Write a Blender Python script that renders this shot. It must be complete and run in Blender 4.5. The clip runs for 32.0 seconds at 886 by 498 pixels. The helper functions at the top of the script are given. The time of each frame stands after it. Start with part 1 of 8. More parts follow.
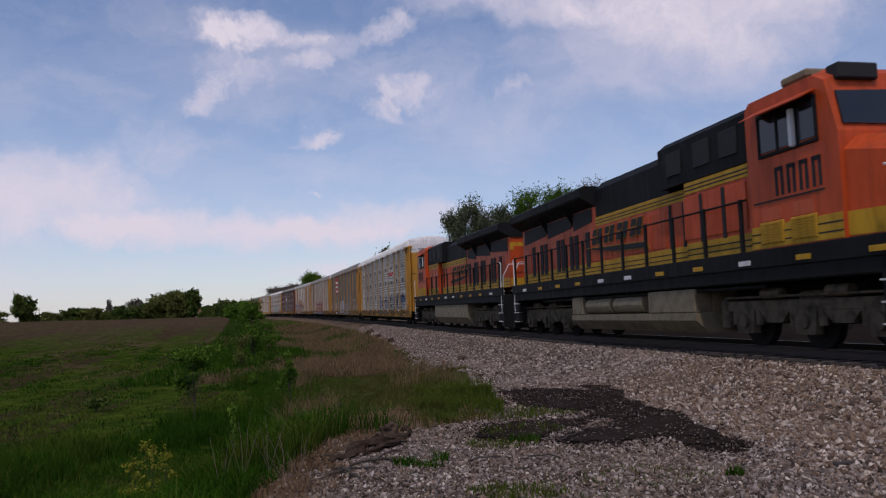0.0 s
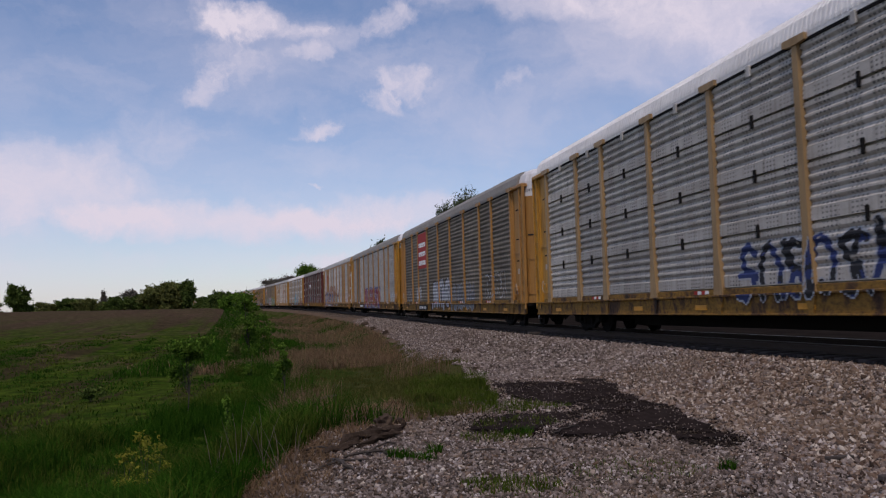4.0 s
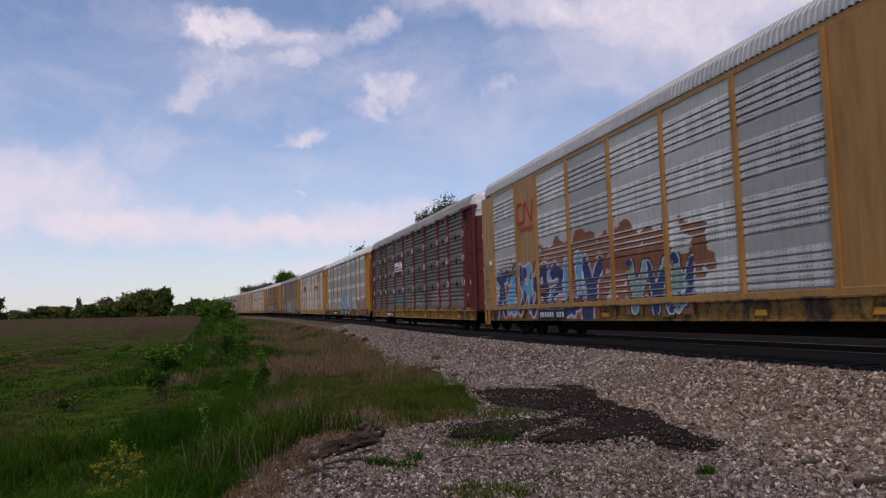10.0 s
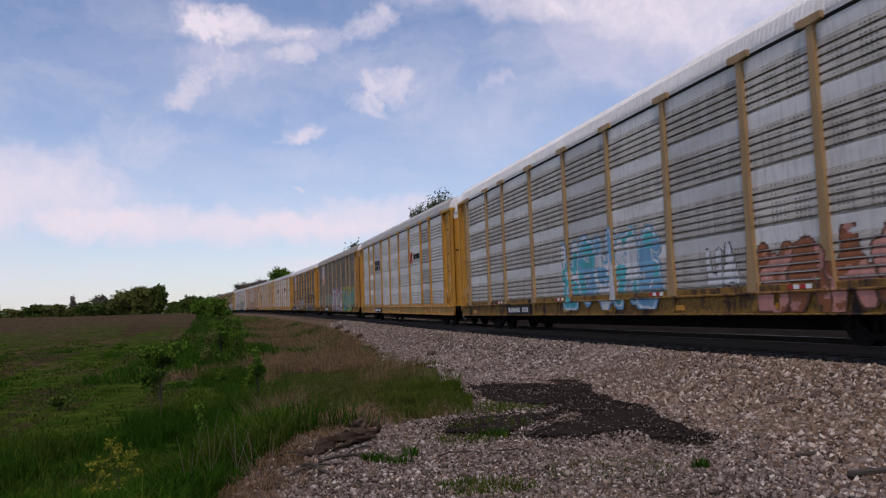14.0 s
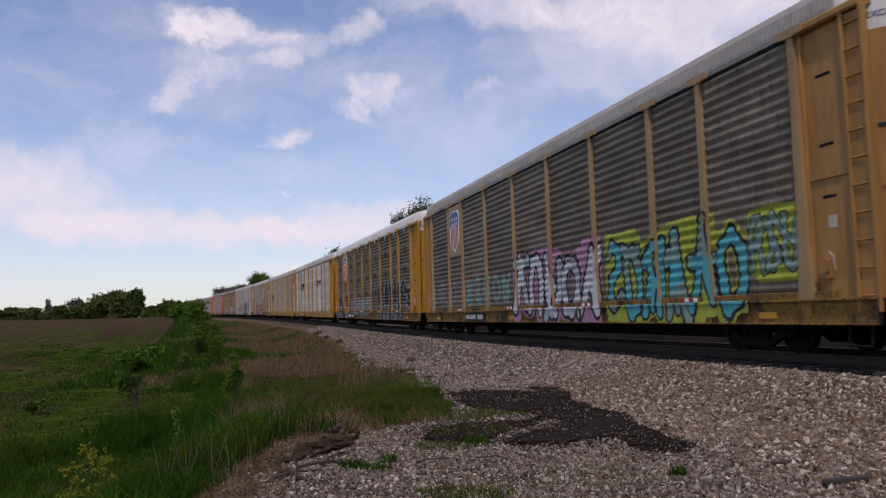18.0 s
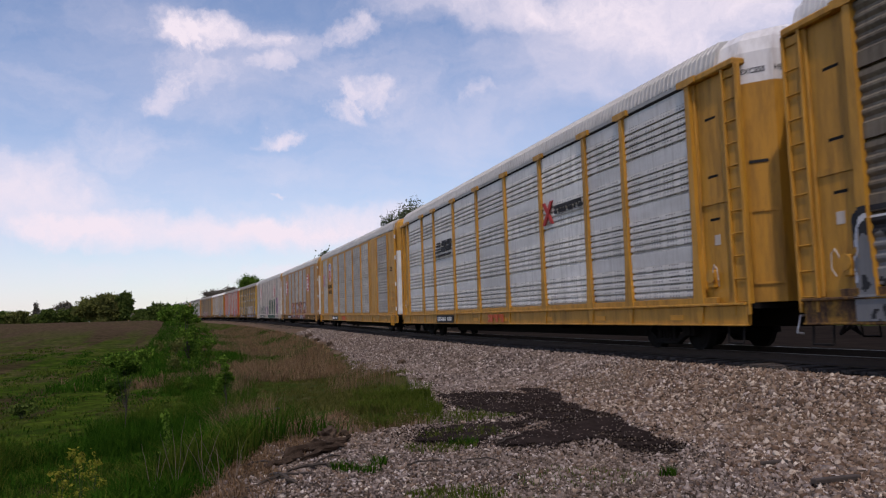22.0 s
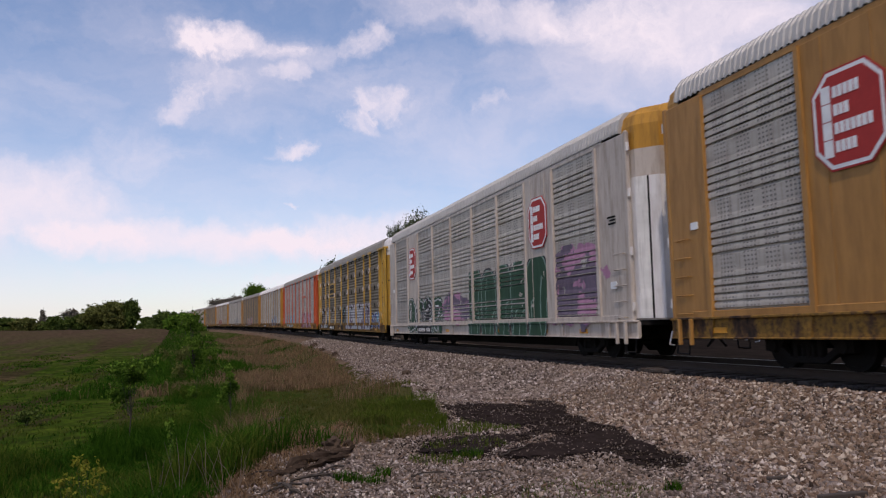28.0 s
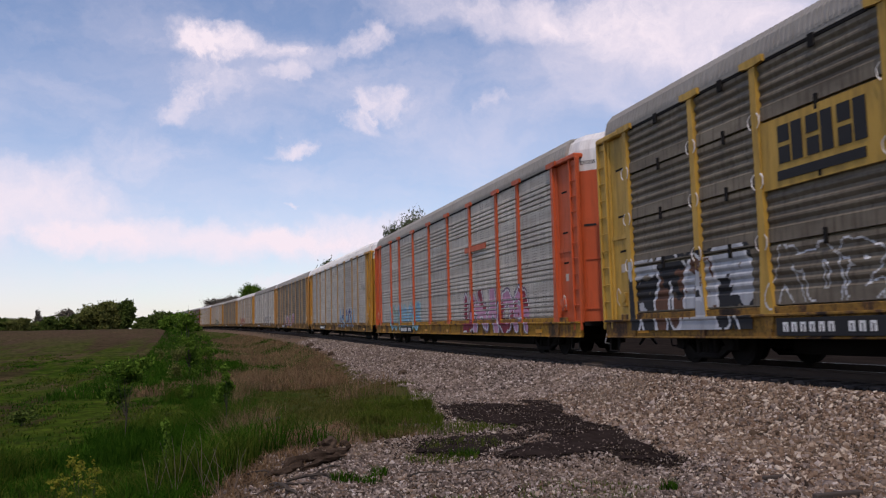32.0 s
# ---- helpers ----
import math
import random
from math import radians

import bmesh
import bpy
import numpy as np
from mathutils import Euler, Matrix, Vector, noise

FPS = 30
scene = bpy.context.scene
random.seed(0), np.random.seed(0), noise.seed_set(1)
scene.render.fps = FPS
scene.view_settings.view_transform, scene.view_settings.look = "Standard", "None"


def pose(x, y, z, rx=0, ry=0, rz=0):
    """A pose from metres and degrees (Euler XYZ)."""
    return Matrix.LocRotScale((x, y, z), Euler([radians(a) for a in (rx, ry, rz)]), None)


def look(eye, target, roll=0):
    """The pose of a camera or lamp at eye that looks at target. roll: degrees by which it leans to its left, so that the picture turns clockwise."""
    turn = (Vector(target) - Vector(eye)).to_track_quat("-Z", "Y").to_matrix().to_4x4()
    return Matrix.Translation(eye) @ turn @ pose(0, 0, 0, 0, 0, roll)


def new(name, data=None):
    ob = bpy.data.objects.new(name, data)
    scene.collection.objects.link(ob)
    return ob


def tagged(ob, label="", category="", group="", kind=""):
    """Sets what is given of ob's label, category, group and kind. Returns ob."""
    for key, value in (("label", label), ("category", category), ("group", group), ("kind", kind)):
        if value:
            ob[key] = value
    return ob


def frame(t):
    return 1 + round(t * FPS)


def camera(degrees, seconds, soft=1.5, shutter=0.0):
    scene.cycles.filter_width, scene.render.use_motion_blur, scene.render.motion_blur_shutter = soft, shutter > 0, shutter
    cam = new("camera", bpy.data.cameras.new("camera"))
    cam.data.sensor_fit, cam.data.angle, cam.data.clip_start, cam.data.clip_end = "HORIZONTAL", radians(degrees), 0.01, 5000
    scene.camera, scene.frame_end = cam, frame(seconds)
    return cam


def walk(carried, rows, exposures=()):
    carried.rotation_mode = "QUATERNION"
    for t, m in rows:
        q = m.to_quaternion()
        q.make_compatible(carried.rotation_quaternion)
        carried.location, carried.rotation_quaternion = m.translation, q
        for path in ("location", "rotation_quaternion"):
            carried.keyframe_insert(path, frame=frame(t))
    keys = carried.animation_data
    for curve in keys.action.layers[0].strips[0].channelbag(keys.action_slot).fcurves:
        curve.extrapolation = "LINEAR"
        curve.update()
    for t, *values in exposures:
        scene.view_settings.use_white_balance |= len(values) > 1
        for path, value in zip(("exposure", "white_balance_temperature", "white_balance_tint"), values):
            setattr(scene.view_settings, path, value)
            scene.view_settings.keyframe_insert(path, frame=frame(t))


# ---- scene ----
# Rail top is z = 0 beside the camera; the track climbs a little and bends gently to the left in the distance.
# ---------------------------------------------------------------- camera
EYE = (0.0, 0.0, 0.85)
TURNS = (  # seconds, yaw, pitch, roll
    (0.0, -10.96, 4.89, 2.05),
    (0.5, -11.22, 5.05, 1.88),
    (1.0, -11.28, 5.15, 2.23),
    (1.5, -11.27, 5.00, 2.28),
    (2.0, -9.78, 4.90, 4.16),
    (2.5, -10.50, 4.79, 2.80),
    (3.0, -10.67, 4.52, 2.86),
    (3.5, -10.91, 4.29, 2.17),
    (5.5, -12.07, 4.71, 0.94),
    (6.0, -12.26, 4.78, 0.84),
    (6.5, -12.39, 4.88, 1.20),
    (7.0, -12.47, 5.06, 1.08),
    (7.5, -12.50, 5.14, 0.98),
    (8.0, -12.49, 5.15, 1.01),
    (8.5, -12.49, 5.17, 1.20),
    (9.0, -12.57, 4.99, 1.33),
    (9.5, -12.67, 4.88, 1.77),
    (10.0, -12.79, 4.81, 1.84),
    (10.5, -12.74, 4.86, 1.68),
    (11.0, -12.66, 4.86, 1.95),
    (11.5, -12.59, 4.80, 2.43),
    (12.0, -12.73, 4.69, 2.40),
    (12.5, -12.84, 4.60, 2.44),
    (13.0, -12.95, 4.53, 2.43),
    (13.5, -13.05, 4.52, 2.24),
    (15.5, -13.47, 4.35, 2.43),
    (16.0, -13.40, 4.42, 1.74),
    (16.5, -13.90, 4.33, 2.11),
    (17.0, -14.26, 4.37, 1.91),
    (17.5, -14.45, 4.68, 1.89),
    (18.0, -14.58, 4.89, 1.77),
    (18.5, -14.62, 5.04, 1.89),
    (19.0, -14.70, 5.10, 2.10),
    (19.5, -14.65, 5.16, 1.96),
    (20.0, -14.68, 5.14, 2.07),
    (20.5, -14.81, 5.11, 1.98),
    (21.0, -14.96, 5.06, 1.96),
    (21.5, -15.14, 5.05, 1.86),
    (22.0, -15.26, 5.01, 1.99),
    (22.5, -15.30, 5.03, 2.17),
    (23.0, -15.33, 5.11, 2.07),
    (23.5, -15.41, 5.12, 2.21),
    (24.0, -15.55, 5.16, 1.71),
    (24.5, -15.53, 5.28, 1.44),
    (25.0, -15.51, 5.00, 0.42),
    (25.5, -15.09, 5.80, 0.77),
    (27.5, -14.89, 5.91, 1.44),
    (28.0, -14.88, 5.80, 1.44),
    (28.5, -14.93, 5.78, 1.50),
    (29.0, -14.95, 5.73, 1.76),
    (29.5, -15.04, 5.74, 1.40),
    (30.0, -15.06, 5.71, 1.47),
    (30.5, -15.08, 5.71, 1.47),
    (31.0, -15.16, 5.71, 1.60),
    (31.5, -15.19, 5.70, 1.54),
    (32.0, -15.15, 5.78, 1.48),
)
cam = camera(58.0, 32.0, soft=1.2, shutter=0.12)
walk(cam, [(t, pose(*EYE, 90 + p, r, w)) for t, w, p, r in TURNS],
     exposures=[(0.0, -0.42, 6350, 20), (3.5, -0.40, 6350, 20), (9.0, -0.30, 6400, 20), (19.0, -0.17, 6500, 20), (25.0, -0.07, 6650, 20), (32.0, -0.07, 6700, 20)])

# ---------------------------------------------------------------- light
SUN_EL, SUN_AZ = radians(60), radians(202)     # azimuth clockwise from +y
world = bpy.data.worlds.new("sky")
scene.world = world
world.use_nodes = True
wn, wl = world.node_tree.nodes, world.node_tree.links
wn.clear()
sky = wn.new("ShaderNodeTexSky")
sky.sky_type, sky.sun_disc = "NISHITA", False
sky.sun_elevation, sky.sun_rotation = SUN_EL, SUN_AZ
sky.air_density, sky.dust_density, sky.ozone_density = 1.0, 0.6, 3.0
wbg = wn.new("ShaderNodeBackground")
wbg.inputs["Strength"].default_value = 0.15
wout = wn.new("ShaderNodeOutputWorld")
wl.new(sky.outputs[0], wbg.inputs[0])
wl.new(wbg.outputs[0], wout.inputs[0])
sun_data = bpy.data.lights.new("sun", "SUN")
sun_data.energy, sun_data.angle, sun_data.color = 2.2, radians(2.0), (1.0, 0.92, 0.81)
sun = new("sun", sun_data)
SUN_DIR = Vector((math.sin(SUN_AZ) * math.cos(SUN_EL), math.cos(SUN_AZ) * math.cos(SUN_EL), math.sin(SUN_EL)))
sun.matrix_world = look(SUN_DIR * 200, (0, 0, 0))


# ---------------------------------------------------------------- materials
def nodes_of(name):
    mat = bpy.data.materials.new(name)
    mat.use_nodes = True
    return mat, mat.node_tree.nodes, mat.node_tree.links, mat.node_tree.nodes["Principled BSDF"]


def ramp(nt, links, source, stops):
    node = nt.new("ShaderNodeValToRGB")
    while len(node.color_ramp.elements) < len(stops):
        node.color_ramp.elements.new(0.5)
    for el, (pos, col) in zip(node.color_ramp.elements, stops):
        el.position, el.color = pos, (*col, 1) if len(col) == 3 else col
    links.new(source, node.inputs[0])
    return node.outputs[0]


def noise_tex(nt, links, vec, scale, detail=5, rough=0.6):
    node = nt.new("ShaderNodeTexNoise")
    node.inputs["Scale"].default_value, node.inputs["Detail"].default_value = scale, detail
    node.inputs["Roughness"].default_value = rough
    if vec is not None:
        links.new(vec, node.inputs["Vector"])
    return node.outputs[0]


def stretch(nt, links, vec, sx, sy, sz):
    node = nt.new("ShaderNodeMapping")
    node.inputs["Scale"].default_value = (sx, sy, sz)
    links.new(vec, node.inputs["Vector"])
    return node.outputs[0]


def mix(nt, links, fac, a, b, mode="MIX"):
    node = nt.new("ShaderNodeMix")
    node.data_type, node.blend_type = "RGBA", mode
    for slot, v in ((0, fac), (6, a), (7, b)):
        if isinstance(v, (int, float)):
            node.inputs[slot].default_value = v
        elif isinstance(v, tuple):
            node.inputs[slot].default_value = (*v, 1)
        else:
            links.new(v, node.inputs[slot])
    return node.outputs[2]


def bump(nt, links, height, shader, strength=0.3, dist=0.01):
    node = nt.new("ShaderNodeBump")
    node.inputs["Strength"].default_value, node.inputs["Distance"].default_value = strength, dist
    links.new(height, node.inputs["Height"])
    links.new(node.outputs[0], shader.inputs["Normal"])


def coords(nt):
    return nt.new("ShaderNodeTexCoord").outputs["Object"]


def paint(name, base, dirt=(0.09, 0.065, 0.045), amount=0.5, rough=0.55, metal=0.0, streak=True, fine=18.0, gloss=0.3):
    """Weathered paint or metal: blotches, grime streaks that run down, and fine grain."""
    mat, nt, links, shader = nodes_of(name)
    vec = coords(nt)
    info = nt.new("ShaderNodeObjectInfo").outputs["Random"]
    shift = nt.new("ShaderNodeVectorMath")
    shift.operation = "ADD"
    links.new(vec, shift.inputs[0])
    comb = nt.new("ShaderNodeCombineXYZ")
    mul = nt.new("ShaderNodeMath")
    mul.operation = "MULTIPLY"
    mul.inputs[1].default_value = 37.0
    links.new(info, mul.inputs[0])
    links.new(mul.outputs[0], comb.inputs[1])
    links.new(comb.outputs[0], shift.inputs[1])
    vec = shift.outputs[0]
    a = noise_tex(nt, links, vec, 0.7, 6)
    b = noise_tex(nt, links, stretch(nt, links, vec, 4.5, 4.5, 0.7), 1.0, 6, 0.7) if streak else noise_tex(nt, links, vec, 3.5, 4)
    c = noise_tex(nt, links, vec, fine, 3)
    light = tuple(min(1, v * 1.15 + 0.01) for v in base)
    dark = tuple(v * 0.78 for v in base)
    col = mix(nt, links, a, dark, light)
    m1 = ramp(nt, links, b, [(0.43, (0, 0, 0)), (0.74, (amount,) * 3)])
    col = mix(nt, links, m1, col, dirt)
    m2 = ramp(nt, links, c, [(0.62, (0, 0, 0)), (0.8, (amount * 0.5,) * 3)])
    col = mix(nt, links, m2, col, dirt)
    links.new(col, shader.inputs["Base Color"])
    shader.inputs["Metallic"].default_value, shader.inputs["Specular IOR Level"].default_value = metal, gloss
    links.new(ramp(nt, links, b, [(0.3, (rough * 0.8,) * 3), (0.8, (min(1, rough * 1.3),) * 3)]), shader.inputs["Roughness"])
    bump(nt, links, c, shader, 0.15, 0.004)
    return mat


def rusted(name, paint_left, rust, soot):
    """Old paint that has gone to rust and soot in uneven patches."""
    mat, nt, links, shader = nodes_of(name)
    vec = coords(nt)
    info = nt.new("ShaderNodeObjectInfo").outputs["Random"]
    comb, mul, add = nt.new("ShaderNodeCombineXYZ"), nt.new("ShaderNodeMath"), nt.new("ShaderNodeVectorMath")
    mul.operation, mul.inputs[1].default_value = "MULTIPLY", 53.0
    links.new(info, mul.inputs[0])
    links.new(mul.outputs[0], comb.inputs[1])
    links.new(vec, add.inputs[0])
    links.new(comb.outputs[0], add.inputs[1])
    a = noise_tex(nt, links, stretch(nt, links, add.outputs[0], 1.0, 1.0, 0.45), 1.5, 8, 0.72)
    b = noise_tex(nt, links, add.outputs[0], 14.0, 5, 0.7)
    col = ramp(nt, links, a, [(0.36, soot), (0.44, rust), (0.50, paint_left), (0.57, paint_left), (0.63, rust), (0.72, soot)])
    col = mix(nt, links, ramp(nt, links, b, [(0.45, (0, 0, 0)), (0.7, (0.8,) * 3)]), col, soot)
    links.new(col, shader.inputs["Base Color"])
    shader.inputs["Roughness"].default_value, shader.inputs["Specular IOR Level"].default_value = 0.85, 0.2
    bump(nt, links, b, shader, 0.25, 0.006)
    return mat


def plain(name, base, rough=0.6, metal=0.0):
    mat, nt, links, shader = nodes_of(name)
    a = noise_tex(nt, links, coords(nt), 6.0, 4)
    col = mix(nt, links, a, tuple(v * 0.75 for v in base), tuple(min(1, v * 1.2) for v in base))
    links.new(col, shader.inputs["Base Color"])
    shader.inputs["Roughness"].default_value, shader.inputs["Metallic"].default_value = rough, metal
    return mat


YELLOW = paint("yellow_paint", (0.49, 0.235, 0.022), (0.11, 0.06, 0.025), 0.7)
AMBER = paint("amber_paint", (0.40, 0.195, 0.045), (0.15, 0.075, 0.03), 0.6)
LEMON = paint("lemon_paint", (0.50, 0.295, 0.045), (0.13, 0.08, 0.03), amount=0.7)
BEIGE = paint("dirty_white_paint", (0.53, 0.46, 0.39), (0.20, 0.13, 0.085), 0.7)
CREAM = paint("white_paint", (0.74, 0.71, 0.68), (0.25, 0.19, 0.15), 0.5)
MAROON = paint("maroon_paint", (0.13, 0.022, 0.018), (0.05, 0.022, 0.018), 0.4, 0.8)
REDDISH = paint("orange_red_paint", (0.52, 0.085, 0.02), (0.12, 0.05, 0.03), 0.4)
WORN = rusted("worn_yellow_sill_paint", (0.40, 0.205, 0.025), (0.20, 0.095, 0.03), (0.05, 0.035, 0.02))
RUSTY = rusted("rusty_frame_paint", (0.27, 0.145, 0.03), (0.105, 0.055, 0.028), (0.022, 0.017, 0.014))
TANPOST = paint("faded_tan_paint", (0.36, 0.225, 0.095), (0.16, 0.10, 0.05), 0.6)
GRIME = paint("black_grime", (0.010, 0.009, 0.0085), (0.020, 0.015, 0.012), 0.4, 0.95, gloss=0.08)
STEEL = plain("rail_steel", (0.22, 0.20, 0.19), 0.4, 0.8)
RUST = plain("rail_rust", (0.045, 0.03, 0.022), 0.9)
WHITE = plain("white_marking", (0.78, 0.78, 0.76), 0.6)
BLACK = plain("black_marking", (0.010, 0.010, 0.011), 0.8)
RED = plain("red_marking", (0.40, 0.028, 0.022), 0.8)
BLUE = plain("blue_marking", (0.03, 0.05, 0.28), 0.5)
TAN = plain("tan_marking", (0.42, 0.22, 0.06), 0.6)


def sheet_metal(name, base, dirt, amount, metal=0.55, rough=0.5, holes=True):
    """Galvanised rack panels: blotched zinc, grime in broad bands, rows of small punched holes."""
    mat, nt, links, shader = nodes_of(name)
    vec = coords(nt)
    info = nt.new("ShaderNodeObjectInfo").outputs["Random"]
    comb, mul = nt.new("ShaderNodeCombineXYZ"), nt.new("ShaderNodeMath")
    mul.operation, mul.inputs[1].default_value = "MULTIPLY", 61.0
    links.new(info, mul.inputs[0])
    links.new(mul.outputs[0], comb.inputs[1])
    add = nt.new("ShaderNodeVectorMath")
    links.new(vec, add.inputs[0])
    links.new(comb.outputs[0], add.inputs[1])
    v2 = add.outputs[0]
    a = noise_tex(nt, links, v2, 1.1, 6, 0.65)
    b = noise_tex(nt, links, stretch(nt, links, v2, 0.5, 0.5, 2.2), 1.0, 4)
    c = noise_tex(nt, links, stretch(nt, links, v2, 14, 14, 1.2), 1.0, 4)
    col = mix(nt, links, a, tuple(v * 0.82 for v in base), tuple(min(1, v * 1.12) for v in base))
    tint = mix(nt, links, info, (0.74, 0.735, 0.73), (1.12, 1.10, 1.06))
    col = mix(nt, links, 1.0, col, tint, "MULTIPLY")
    col = mix(nt, links, ramp(nt, links, b, [(0.35, (0, 0, 0)), (0.7, (amount,) * 3)]), col, dirt)
    col = mix(nt, links, ramp(nt, links, c, [(0.48, (0, 0, 0)), (0.72, (min(1, amount * 1.2),) * 3)]), col, dirt)
    if holes:
        sep = nt.new("ShaderNodeSeparateXYZ")
        links.new(vec, sep.inputs[0])
        dots = None
        for axis, pitch, width in ((1, 0.105, 0.40), (1, 0.66, 0.64), (2, 0.082, 0.42)):
            d = nt.new("ShaderNodeMath")
            d.operation, d.inputs[1].default_value = "DIVIDE", pitch
            links.new(sep.outputs[axis], d.inputs[0])
            fr = nt.new("ShaderNodeMath")
            fr.operation = "FRACT"
            links.new(d.outputs[0], fr.inputs[0])
            lt = nt.new("ShaderNodeMath")
            lt.operation, lt.inputs[1].default_value = "LESS_THAN", width
            links.new(fr.outputs[0], lt.inputs[0])
            if dots is None:
                dots = lt.outputs[0]
            else:
                both = nt.new("ShaderNodeMath")
                both.operation = "MULTIPLY"
                links.new(dots, both.inputs[0])
                links.new(lt.outputs[0], both.inputs[1])
                dots = both.outputs[0]
        band = ramp(nt, links, noise_tex(nt, links, stretch(nt, links, v2, 0.2, 0.35, 1.6), 1.0, 2), [(0.35, (0.45,) * 3), (0.55, (0.95,) * 3)])
        gate = nt.new("ShaderNodeMath")
        gate.operation = "MULTIPLY"
        links.new(dots, gate.inputs[0])
        links.new(band, gate.inputs[1])
        col = mix(nt, links, gate.outputs[0], col, (0.05, 0.05, 0.05))
    links.new(col, shader.inputs["Base Color"])
    shader.inputs["Metallic"].default_value = metal
    links.new(ramp(nt, links, a, [(0.3, (rough,) * 3), (0.7, (min(1, rough + 0.2),) * 3)]), shader.inputs["Roughness"])
    return mat


ZINC = sheet_metal("bright_zinc_panel", (0.76, 0.73, 0.68), (0.30, 0.27, 0.225), 0.5, 0.15, 0.55)
FLATZ = sheet_metal("smooth_zinc_sheet", (0.77, 0.755, 0.725), (0.37, 0.34, 0.295), 0.45, 0.15, 0.5, holes=False)
FLATG = sheet_metal("smooth_grey_sheet", (0.57, 0.54, 0.495), (0.28, 0.25, 0.205), 0.4, 0.12, 0.6, holes=False)
GREY = sheet_metal("grey_zinc_panel", (0.56, 0.525, 0.47), (0.24, 0.20, 0.155), 0.6, 0.12, 0.6)
BROWN = sheet_metal("grimy_brown_panel", (0.225, 0.19, 0.138), (0.072, 0.053, 0.034), 0.8, 0.08, 0.65, holes=False)
DARKP = sheet_metal("dark_brown_panel", (0.19, 0.163, 0.125), (0.072, 0.055, 0.040), 0.55, 0.08, 0.7, holes=False)
ROOFM = sheet_metal("galvanised_roof", (0.31, 0.295, 0.27), (0.17, 0.15, 0.125), 0.45, 0.1, 0.7, holes=False)
ROOFZ = sheet_metal("ribbed_zinc_roof", (0.50, 0.485, 0.46), (0.24, 0.22, 0.19), 0.4, 0.3, 0.5, holes=False)
ROOFW = sheet_metal("white_roof", (0.78, 0.76, 0.74), (0.42, 0.38, 0.33), 0.35, 0.1, 0.6, holes=False)


